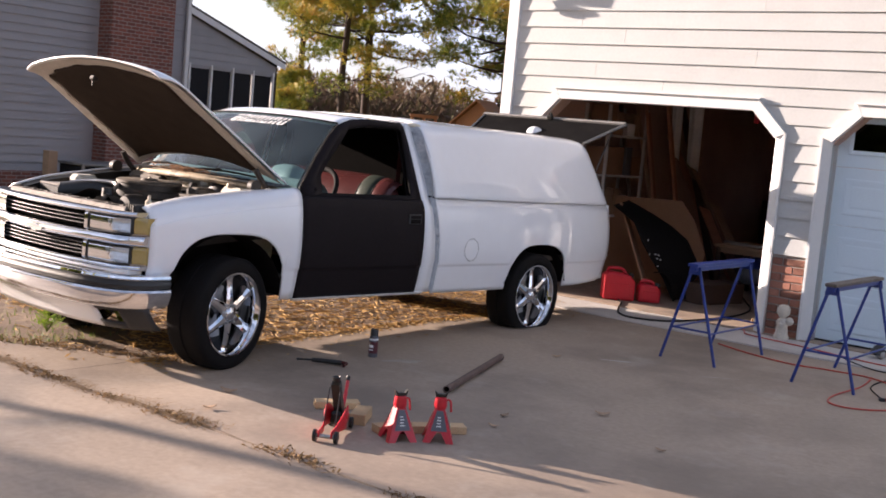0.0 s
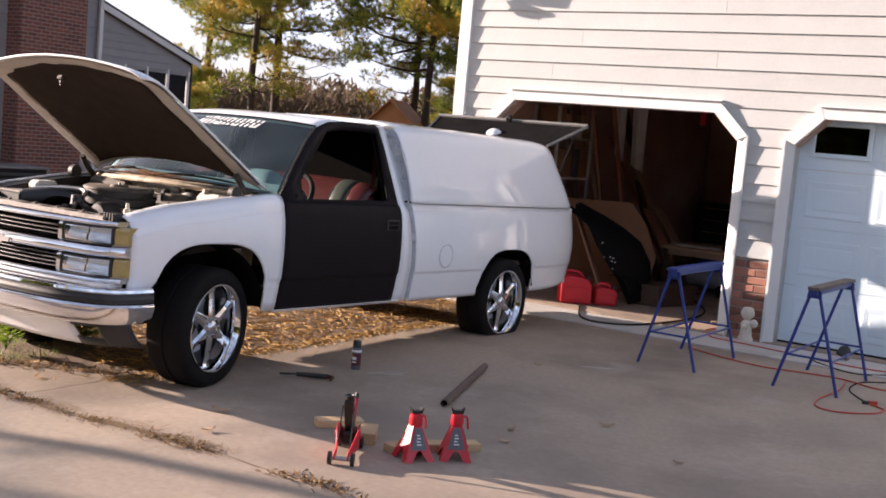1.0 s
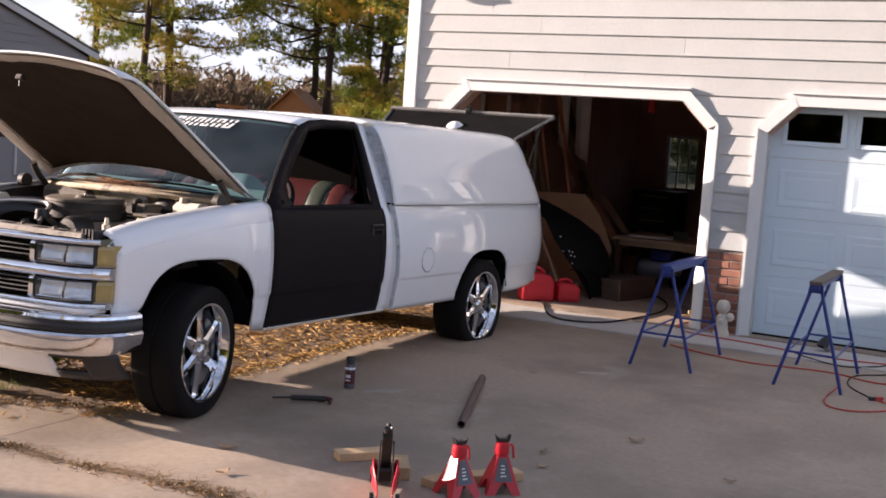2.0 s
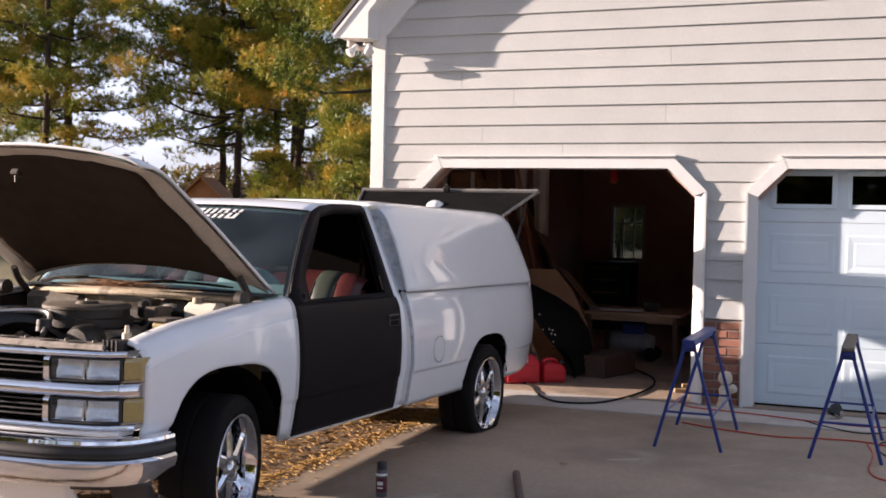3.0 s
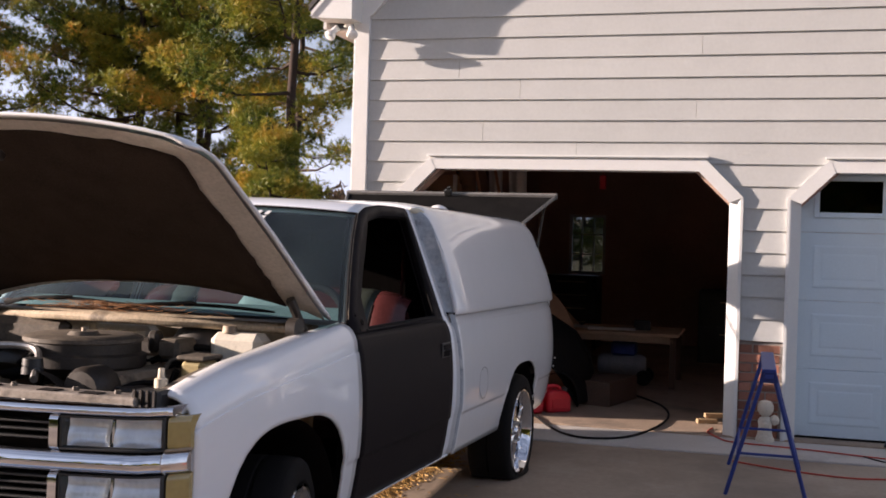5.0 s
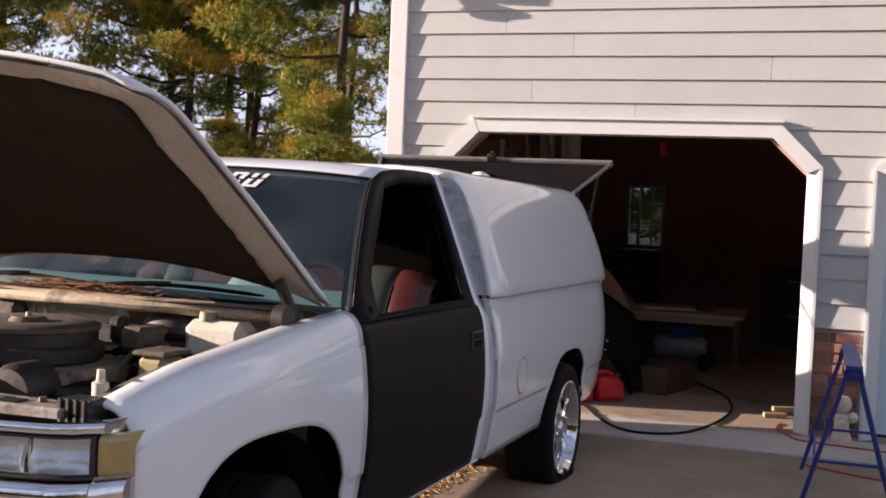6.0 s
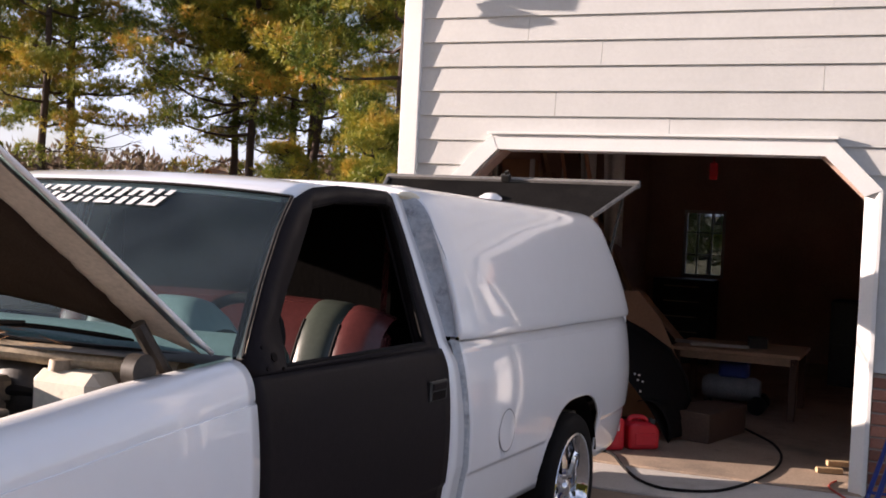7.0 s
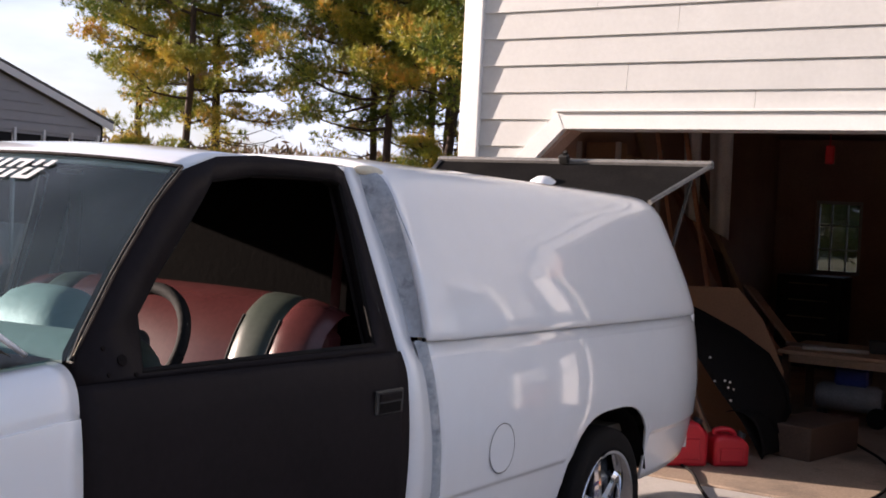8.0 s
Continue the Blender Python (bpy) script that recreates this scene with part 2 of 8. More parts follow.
SUPPORT = mat("dusty_support_paint", (0.27, 0.232, 0.195), 0.55, var=0.3, scale=10, fine=90, bump=0.2, bscale=60, stain=(0.06, 0.048, 0.038), stain_at=0.54, stain_scale=11)
LIDGREY = mat("smoked_lid_glass", (0.013, 0.0125, 0.0125), 0.85, var=0.4, scale=3, bump=0.03, spec=0.0, stain=(0.018, 0.017, 0.016), stain_at=0.55, stain_scale=4)
LIDRAIL = mat("dull_lid_rail", (0.17, 0.165, 0.16), 0.5, metal=0.3, var=0.3, scale=9, bump=0.1, stain=(0.07, 0.066, 0.064), stain_at=0.6, stain_scale=12)
LINING = mat("pale_door_lining", (0.62, 0.60, 0.57), 0.55, var=0.08, bump=0.1)
SOOT = mat("oily_black_grime", (0.03, 0.023, 0.018), 0.55, var=0.5, scale=14, fine=80, bump=0.12, bscale=40, stain=(0.07, 0.052, 0.035), stain_at=0.6, stain_scale=10)
GREENGREY = mat("grey_green_vinyl", (0.045, 0.055, 0.046), 0.3, var=0.2, scale=6, bump=0.04, bscale=160)
DASH = mat("teal_grey_dash", (0.22, 0.30, 0.295), 0.5, var=0.15, bump=0.1)
# near-black colour that carries the unlit depth of cab and cap
DEEPSHADE = mat("near_black_shade", (0.0022, 0.0018, 0.0017), 0.98, var=0.2, bump=0.2, spec=0.02)
# black trim; also painted shade in cab, wheel wells, holes and slots
SHADEBLACK = mat("black_trim_and_shade", (0.007, 0.005, 0.005), 0.9, var=0.2, bump=0.2, spec=0.15)
DARKWOOD = mat("dark_stained_wood", (0.09, 0.055, 0.04), 0.8, var=0.3, scale=5, fine=70, bump=0.2)
BLUE = mat("blue_enamel", (0.015, 0.04, 0.22), 0.38, var=0.2, scale=14, bump=0.1, stain=(0.03, 0.04, 0.1), stain_at=0.65, stain_scale=15)
RED = mat("red_enamel", (0.50, 0.015, 0.028), 0.35, var=0.12, scale=12, bump=0.06, stain=(0.25, 0.02, 0.02), stain_at=0.68, stain_scale=18)
REDPLASTIC = mat("red_polyethylene", (0.62, 0.02, 0.035), 0.42, var=0.08, scale=7, bump=0.06)
BLACKSTEEL = mat("black_steel", (0.025, 0.024, 0.023), 0.4, metal=0.4, var=0.3, scale=18, bump=0.2)
STEEL = mat("worn_steel", (0.42, 0.41, 0.4), 0.38, metal=0.9, var=0.2, scale=20)
RUSTPIPE = mat("rusty_pipe", (0.13, 0.085, 0.07), 0.75, metal=0.2, var=0.35, scale=14, bump=0.3, bscale=70)
PINEWOOD = mat("raw_pine_wood", (0.50, 0.34, 0.19), 0.7, var=0.2, scale=8, fine=90, bump=0.2, per_object=0.15)
OLDWOOD = mat("old_lumber", (0.36, 0.24, 0.155), 0.8, var=0.25, scale=5, fine=70, bump=0.25, per_object=0.3)
CARD = mat("cardboard", (0.30, 0.165, 0.095), 0.85, var=0.15, scale=4, bump=0.1, per_object=0.15)
REDWOOD = mat("reddish_lumber", (0.42, 0.205, 0.125), 0.75, var=0.25, scale=5, fine=60, bump=0.2, per_object=0.2)
TANKGREY = mat("worn_grey_enamel", (0.22, 0.22, 0.23), 0.45, var=0.25, scale=9, bump=0.08, stain=(0.1, 0.09, 0.085), stain_at=0.6, stain_scale=9)
PAPERWHITE = mat("label_white", (0.72, 0.72, 0.7), 0.5, var=0.05)
LABELGREY = mat("label_dark", (0.10, 0.10, 0.12), 0.5, var=0.2)
CLOTH = mat("pale_sheet", (0.82, 0.82, 0.82), 0.8, var=0.15, bump=0.2)
PLASTER = mat("grey_drywall", (0.46, 0.31, 0.25), 0.9, var=0.2, scale=2, bump=0.1)
STATUE = mat("cast_stone", (0.62, 0.56, 0.47), 0.8, var=0.18, scale=14, bump=0.3, bscale=60)
ORANGE = mat("orange_cord", (0.48, 0.05, 0.03), 0.45, var=0.1)
HOUSESIDE = mat("grey_house_siding", (0.235, 0.23, 0.245), 0.7, var=0.1, scale=2, bump=0.1, per_object=0.04)
HOUSETRIM = mat("house_trim", (0.55, 0.54, 0.54), 0.6, var=0.08)
SCREEN = mat("insect_screen", (0.016, 0.016, 0.018), 0.8, var=0.2, scale=2, spec=0.08)
SHINGLE = mat("asphalt_shingle", (0.085, 0.08, 0.078), 0.9, var=0.3, scale=6, fine=60, bump=0.4)
BARK = mat("pine_bark", (0.05, 0.032, 0.025), 0.95, var=0.45, scale=5, fine=26, bump=1.0, bscale=14)
NEEDLES = island_mat("pine_needles", [(0.036, 0.07, 0.014), (0.10, 0.145, 0.022), (0.25, 0.265, 0.036), (0.48, 0.35, 0.055), (0.55, 0.21, 0.04)], 0.5, 0.2, 0.6)
TWIGS = island_mat("bare_woods", [(0.12, 0.078, 0.055), (0.17, 0.112, 0.078), (0.10, 0.085, 0.042), (0.145, 0.10, 0.07)], 0.9, 0.3)
CEDAR = mat("cedar_boards", (0.38, 0.16, 0.06), 0.7, var=0.2)
BOTTLEWHITE = mat("old_white_plastic", (0.72, 0.67, 0.57), 0.45, var=0.15, scale=9, stain=(0.3, 0.24, 0.17), stain_at=0.62, stain_scale=9)
BOTTLE = mat("amber_tank", (0.50, 0.40, 0.2), 0.4, var=0.15, trans=0.2)


# ---- building helpers ----
class Geo:
    """Vertices and faces of one mesh."""

    def __init__(self):
        self.v, self.f = [], []

    def add(self, verts, faces, m=None):
        k = len(self.v)
        self.v += [tuple(m @ Vector(p)) if m else tuple(p) for p in verts]
        self.f += [tuple(i + k for i in q) for q in faces]
        return self

    def box(self, c, s, m=None, b=0.0):
        """A box round c with the edges s; b cuts its edges."""
        x, y, z = (a / 2 for a in s)
        if not b:
            vs = [(i * x, j * y, k * z) for i in (-1, 1) for j in (-1, 1) for k in (-1, 1)]
            fs = [(0, 1, 3, 2), (4, 6, 7, 5), (0, 4, 5, 1), (2, 3, 7, 6), (0, 2, 6, 4), (1, 5, 7, 3)]
        else:
            vs, ids = [], {}
            for i in (-1, 1):
                for j in (-1, 1):
                    for k in (-1, 1):
                        for a in range(3):
                            p = [i * (x - b), j * (y - b), k * (z - b)]
                            p[a] = (i, j, k)[a] * (x, y, z)[a]
                            ids[i, j, k, a] = len(vs)
                            vs.append(tuple(p))
            fs = []
            for a in range(3):
                o = [d for d in range(3) if d != a]
                for s1 in (-1, 1):
                    q = []
                    for u, w in ((-1, -1), (1, -1), (1, 1), (-1, 1)):
                        key = [0, 0, 0]
                        key[a], key[o[0]], key[o[1]] = s1, u, w
                        q.append(ids[(*key, a)])
                    fs.append(tuple(q if (s1 > 0) == (a != 1) else q[::-1]))
            for a in range(3):
                o = [d for d in range(3) if d != a]
                for u in (-1, 1):
                    for w in (-1, 1):
                        k1, k2 = [0] * 3, [0] * 3
                        k1[a], k2[a] = -1, 1
                        for kk in (k1, k2):
                            kk[o[0]], kk[o[1]] = u, w
                        q = (ids[(*k1, o[0])], ids[(*k2, o[0])], ids[(*k2, o[1])], ids[(*k1, o[1])])
                        fs.append(q if (u * w > 0) == (a != 1) else q[::-1])
            for i in (-1, 1):
                for j in (-1, 1):
                    for k in (-1, 1):
                        q = tuple(ids[i, j, k, a] for a in range(3))
                        fs.append(q if i * j * k > 0 else q[::-1])
        mm = Matrix.Translation(c) if m is None else m @ Matrix.Translation(c)
        return self.add(vs, fs, mm)

    def prism(self, pts, d, m=None):
        """A closed outline of 3D points, drawn out by the vector d."""
        n, d = len(pts), Vector(d)
        vs = [Vector(p) for p in pts] + [Vector(p) + d for p in pts]
        fs = [tuple(range(n))[::-1], tuple(range(n, 2 * n))] + [(i, (i + 1) % n, (i + 1) % n + n, i + n) for i in range(n)]
        return self.add(vs, fs, m)

    def tube(self, pts, r, n=8, m=None, cap=True):
        """A round tube along the points; r is one radius or one a point."""
        pts = [Vector(p) for p in pts]
        rs = r if isinstance(r, (list, tuple)) else [r] * len(pts)
        vs, up = [], None
        for i, p in enumerate(pts):
            t = (pts[min(i + 1, len(pts) - 1)] - pts[max(i - 1, 0)]).normalized()
            if up is None:
                up = t.orthogonal().normalized()
            up = (up - t * up.dot(t))
            up = up.normalized() if up.length > 1e-6 else t.orthogonal().normalized()
            side = t.cross(up)
            vs += [p + rs[i] * (math.cos(2 * math.pi * k / n) * up + math.sin(2 * math.pi * k / n) * side) for k in range(n)]
        fs = [(i * n + k, i * n + (k + 1) % n, (i + 1) * n + (k + 1) % n, (i + 1) * n + k) for i in range(len(pts) - 1) for k in range(n)]
        if cap:
            fs += [tuple(range(n))[::-1], tuple(range((len(pts) - 1) * n, len(pts) * n))]
        return self.add(vs, fs, m)

    def lathe(self, prof, n=32, m=None, closed=False):
        """A profile of (radius, height) turned round z."""
        k = len(prof)
        vs = [(r * math.cos(2 * math.pi * i / n), r * math.sin(2 * math.pi * i / n), h) for i in range(n) for r, h in prof]
        last = k if closed else k - 1
        fs = [(i * k + j, ((i + 1) % n) * k + j, ((i + 1) % n) * k + (j + 1) % k, i * k + (j + 1) % k) for i in range(n) for j in range(last)]
        return self.add(vs, fs, m)

    def grid(self, fn, us, ws, m=None, flip=False):
        """A sheet through fn(u, w)."""
        nu, nw = len(us), len(ws)
        vs = [fn(u, w) for u in us for w in ws]
        fs = [(i * nw + j, (i + 1) * nw + j, (i + 1) * nw + j + 1, i * nw + j + 1) for i in range(nu - 1) for j in range(nw - 1)]
        return self.add(vs, [q[::-1] for q in fs] if flip else fs, m)

    def ring(self, outer, inner, flip=False):
        """A flat frame between two outlines with as many points each."""
        n = len(outer)
        fs = [(i, (i + 1) % n, (i + 1) % n + n, i + n) for i in range(n)]
        return self.add(list(outer) + list(inner), [q[::-1] for q in fs] if flip else fs)

    def mesh(self, name, material, smooth=40):
        me = bpy.data.meshes.new(name)
        me.from_pydata(self.v, [], self.f)
        me.materials.append(material)
        if smooth:
            me.shade_smooth()
            me.set_sharp_from_angle(angle=radians(smooth))
        me.update()
        return me


def solid(ob, t, offset=-1.0):
    s = ob.modifiers.new("thickness", "SOLIDIFY")
    s.thickness, s.offset = t, offset
    return ob


def bevel(ob, w, seg=2):
    s = ob.modifiers.new("edges", "BEVEL")
    s.width, s.segments, s.limit_method, s.angle_limit = w, seg, "ANGLE", radians(35)
    return ob


def part(name, geo, material, parent, label="", smooth=40, at=None):
    """One mesh object under a thing or a part."""
    me = geo if isinstance(geo, bpy.types.Mesh) else geo.mesh(name, material, smooth)
    ob = new(name, me)
    ob.parent = parent
    if at is not None:
        ob.matrix_basis = at
    return tagged(ob, label)


def empty(name, at, label, category, group="", kind=""):
    ob = new(name)
    ob.empty_display_size = 0.1
    ob.matrix_basis = at
    return tagged(ob, label, category, group, kind)


def single(name, geo, material, label, category, group="", kind="", at=None, smooth=40):
    ob = new(name, geo.mesh(name, material, smooth))
    if at is not None:
        ob.matrix_basis = at
    return tagged(ob, label, category, group, kind)


def lerp(x, table):
    """Straight-line interpolation in rows of (x, value)."""
    return float(np.interp(x, [r[0] for r in table], [r[1] for r in table]))


def steps(a, b, n):
    return [a + (b - a) * i / n for i in range(n + 1)]


def smoothed(pts, k=6):
    """A smooth line (Catmull-Rom) through the points."""
    pts = [Vector(p) for p in pts]
    out = []
    for i in range(len(pts) - 1):
        a, b, c, d = pts[max(i - 1, 0)], pts[i], pts[i + 1], pts[min(i + 2, len(pts) - 1)]
        for j in range(k):
            t = j / k
            out.append(0.5 * (2 * b + (c - a) * t + (2 * a - 5 * b + 4 * c - d) * t * t + (3 * b - a - 3 * c + d) * t ** 3))
    return out + [pts[-1]]


# ---- ground ----
def slab(x0, x1, y0, y1, top, thick=0.1):
    return Geo().box(((x0 + x1) / 2, (y0 + y1) / 2, top - thick / 2), (x1 - x0, y1 - y0, thick), b=0.008)


def sag(x, y):
    """How far the drive has sunk by its corner under the truck's front wheel."""
    def ease(t):
        t = min(1.0, max(0.0, t))
        return t * t * (3 - 2 * t)
    return -0.032 * ease((1.9 - x) / 0.8) * ease((-4.5 - y) / 0.6) * ease((y + 8.2) / 1.6)


def slab_sheet(x0, x1, y0, y1, fine_x, fine_y):
    """A slab whose top follows the sag."""
    xs = sorted(set([x0, x1] + [round(v, 4) for v in fine_x if x0 < v < x1]))
    ys = sorted(set([y0, y1] + [round(v, 4) for v in fine_y if y0 < v < y1]))
    return Geo().grid(lambda x, y: (x, y, sag(x, y)), xs, ys)


ground = single("ground", Geo().grid(lambda u, w: (u, w, -0.06 + (0.5 * max(0, w - 12) / 30 if w > 12 else 0) - 0.5 * min(1, max(0, (-5 - u) / 6))),
                sorted(steps(-60, 60, 24) + [-1500, 1500]), sorted(steps(-60, 60, 40) + [-1500, 1500])), LAWN,
                "dry brownish winter lawn reaching to the woods", "ground", kind="structure")
single("ground_bed", Geo().grid(lambda u, w: (u, w, 0.012 * noise.noise((u * 3, w * 3, 0)) - 0.012 + sag(u, w)), steps(-7.5, 0.64, 60), steps(-6.05, -0.2, 50)),
                  SOIL, "bare soil bed strewn with pine straw beside the driveway", "soil", kind="structure")
driveway = empty("driveway", pose(0, 0, 0), "stained grey-brown concrete driveway with grassy joints", "driveway", kind="structure")
# the unseen width beyond x = 9.5 is added to bounce sunlight onto the truck
for x0, x1, y0, y1 in ((0.62, 17.0, -6.34, -0.72), (-9.0, 17.0, -18.0, -6.36)):
    solid(part("slab", slab_sheet(x0, x1, y0, y1, steps(-1.5, 2.5, 40), steps(-8.5, -4.0, 45)), CONCRETE, driveway, smooth=0), 0.1)
part("slab", Geo().prism([(x, y, -0.10) for x, y in ((-2.5, -6.34), (0.6195, -6.345), (0.6195, -5.50), (0.25, -5.72), (-0.22, -6.06), (-0.8, -6.16), (-2.5, -6.22))], (0, 0, 0.069)), CONCRETE, driveway, smooth=0)
apron = single("pavement_apron", slab(-0.9, 6.3, -0.70, -0.02, 0.012), APRON, "pale concrete apron before the garage doors", "pavement", kind="structure")

# ---- garage ----
WX0, WX1, EAVE, DEPTH, PITCH = -0.68, 6.25, 3.42, 7.6, 1.1
O1 = dict(x0=-0.31, x1=2.55, z=2.195, c=0.305)
O2 = dict(x0=2.88, x1=5.74, z=2.195, c=0.305)
TW = 0.105


def roof_z(x):
    return EAVE + PITCH * (min(x - WX0, WX1 - x))


def hole_edge(o, z, inset=0.0):
    """Left and right edge of an opening with cut corners at the height z, or None above it."""
    top = o["z"] - inset
    if z >= top:
        return None
    cut = max(0.0, z - (o["z"] - o["c"] - inset * 0.41))
    return o["x0"] + inset + cut, o["x1"] - inset - cut


wall_front = empty("wall_front", pose(0, 0.0, 0), "white painted lap-siding garage front with brick base", "wall", kind="structure")
core = Geo()
for xa, xb in ((WX0, O1["x0"] + TW), (O1["x1"] - TW, O2["x0"] + TW), (O2["x1"] - TW, WX1)):
    core.box(((xa + xb) / 2, 0.14, 1.05), (xb - xa, 0.16, 2.1))
core.prism([(WX0, 0.06, 2.1), (WX1, 0.06, 2.1), (WX1, 0.06, EAVE), ((WX0 + WX1) / 2, 0.06, roof_z((WX0 + WX1) / 2)), (WX0, 0.06, EAVE)], (0, 0.16, 0))
for o in (O1, O2):
    a, b, z, c = o["x0"] + TW, o["x1"] - TW, o["z"] - TW, o["c"] - 0.04
    core.prism([(a, 0.06, z - c), (a, 0.06, 2.1), (a + c + 0.02, 0.06, 2.1)], (0, 0.16, 0))
    core.prism([(b, 0.06, z - c), (b - c - 0.02, 0.06, 2.1), (b, 0.06, 2.1)], (0, 0.16, 0))
part("sheathing", core, PLASTER, wall_front, smooth=0)


def lap_board(x0b, x1b, x0t, x1t, z0, z1, y=0.045, proud=0.02):
    """One lap of siding with a proud lower edge."""
    vs = [(x0b, y - proud, z0), (x1b, y - proud, z0), (x1t, y - 0.002, z1), (x0t, y - 0.002, z1),
          (x0b, y + 0.013, z0), (x1b, y + 0.013, z0), (x1t, y + 0.013, z1), (x0t, y + 0.013, z1)]
    return Geo().add(vs, [(0, 1, 2, 3), (7, 6, 5, 4), (0, 4, 5, 1), (3, 2, 6, 7), (0, 3, 7, 4), (1, 5, 6, 2)])


LAP = 0.1723
random.seed(4)
for k in range(41):
    z0, z1 = 0.773 + LAP * k, 0.773 + LAP * (k + 1) + 0.012
    z1c = min(z1, roof_z((WX0 + WX1) / 2))
    if z0 > roof_z((WX0 + WX1) / 2) - 0.05:
        break
    left = [max(WX0 + 0.10, WX0 + (z - EAVE) / PITCH) for z in (z0, z1c)]
    right = [min(WX1 - 0.10, WX1 - (z - EAVE) / PITCH) for z in (z0, z1c)]
    start = (left[0], left[1])
    runs = []
    for o in (O1, O2):
        e0, e1 = hole_edge(o, z0), hole_edge(o, z1c)
        if e0 is None or z0 > o["z"] - TW + 0.01:
            continue
        e1 = e1 or (e0[0] + o["z"] - z0, e0[1] - (o["z"] - z0))
        runs.append((start, (e0[0], e1[0])))
        start = (e0[1], e1[1])
    runs.append((start, (right[0], right[1])))
    for (a0, a1), (b0, b1) in runs:
        if b0 - a0 < 0.02:
            continue
        joints = sorted(random.uniform(a0 + 0.4, b0 - 0.4) for _ in range(1 if b0 - a0 > 2.2 else 0))
        edges = [(a0, a1)] + [(j, j) for j in joints] + [(b0, b1)]
        for (p0, p1), (q0, q1) in zip(edges, edges[1:]):
            part("siding_board", lap_board(p0 + 0.0012, q0 - 0.0012, p1 + 0.0012, q1 - 0.0012, z0, z1c), SIDING, wall_front, smooth=0)

# corner boards and frieze under the rake
part("corner_board", Geo().box((WX0 + 0.03, 0.05, EAVE / 2 + 0.04), (0.14, 0.10, EAVE), b=0.006), TRIM, wall_front)
part("corner_board", Geo().box((WX1 - 0.03, 0.05, EAVE / 2 + 0.04), (0.14, 0.10, EAVE), b=0.006), TRIM, wall_front)
RIDGE = ((WX0 + WX1) / 2, roof_z((WX0 + WX1) / 2))
for s, xw in ((1, WX0), (-1, WX1)):
    part("rake_frieze", Geo().prism([(xw - s * 0.044, -0.005, EAVE - 0.12), (xw + s * 0.13, -0.005, EAVE - 0.02), (RIDGE[0], -0.005, RIDGE[1] - 0.2), (RIDGE[0], -0.005, RIDGE[1] + 0.14),
                                     (xw + s * 0.030, -0.005, EAVE + 0.175), (xw - s * 0.044, -0.005, EAVE + 0.1)], (0, 0.055, 0)), TRIM, wall_front, smooth=0)

for o in (O1, O2):
    x0, x1, z, c = o["x0"], o["x1"], o["z"], o["c"]
    for s, xe in ((1, x0), (-1, x1)):
        zi = z - c - TW * 0.41
        part("jamb_trim", Geo().prism([(xe, 0.0, 0.0), (xe + s * 0.02, 0.0, 0.0), (xe + s * TW, 0.045, 0.0), (xe + s * TW, 0.045, zi), (xe + s * 0.02, 0.0, z - c - 0.008), (xe, 0.0, z - c)], (0, 0.06, 0)), TRIM, wall_front, smooth=0)
        part("jamb_return", Geo().box((xe + s * (TW - 0.012), 0.15, zi / 2), (0.024, 0.2, zi)), TRIM, wall_front, smooth=0)
        part("corner_trim", Geo().prism([(xe, -0.002, z - c), (xe + s * TW, -0.002, zi), (xe + s * (c + TW * 0.41), -0.002, z - TW), (xe + s * c, -0.002, z)], (0, 0.062, 0)), TRIM, wall_front, smooth=0)
        part("corner_return", Geo().prism([(xe + s * TW, 0.06, zi), (xe + s * (TW - 0.02), 0.06, zi + 0.02), (xe + s * (c + TW * 0.41 - 0.02), 0.06, z - TW + 0.02), (xe + s * (c + TW * 0.41), 0.06, z - TW)], (0, 0.19, 0)), TRIM, wall_front, smooth=0)
    part("head_trim", Geo().prism([(x0 + c + TW * 0.41, 0.0, z - TW), (x1 - c - TW * 0.41, 0.0, z - TW), (x1 - c, 0.0, z), (x0 + c, 0.0, z)], (0, 0.06, 0)), TRIM, wall_front, smooth=0)
    bead = [(x0 + 0.014, 0.013, 0.03), (x0 + 0.014, 0.013, z - c - 0.006), (x0 + c + 0.006, 0.013, z - 0.014), (x1 - c - 0.006, 0.013, z - 0.014), (x1 - 0.014, 0.013, z - c - 0.006), (x1 - 0.014, 0.013, 0.03)]
    for p, q in zip(bead, bead[1:]):
        part("trim_bead", Geo().tube([p, q], 0.017, 4), TRIM, wall_front, smooth=0)
    part("drip_cap", Geo().box(((x0 + x1) / 2, 0.02, z + 0.008), (x1 - x0 - 2 * c + 0.06, 0.085, 0.016)), TRIM, wall_front, smooth=0)
    part("head_return", Geo().box(((x0 + x1) / 2, 0.15, z - TW + 0.012), (x1 - x0 - 2 * c, 0.19, 0.024)), TRIM, wall_front, smooth=0)

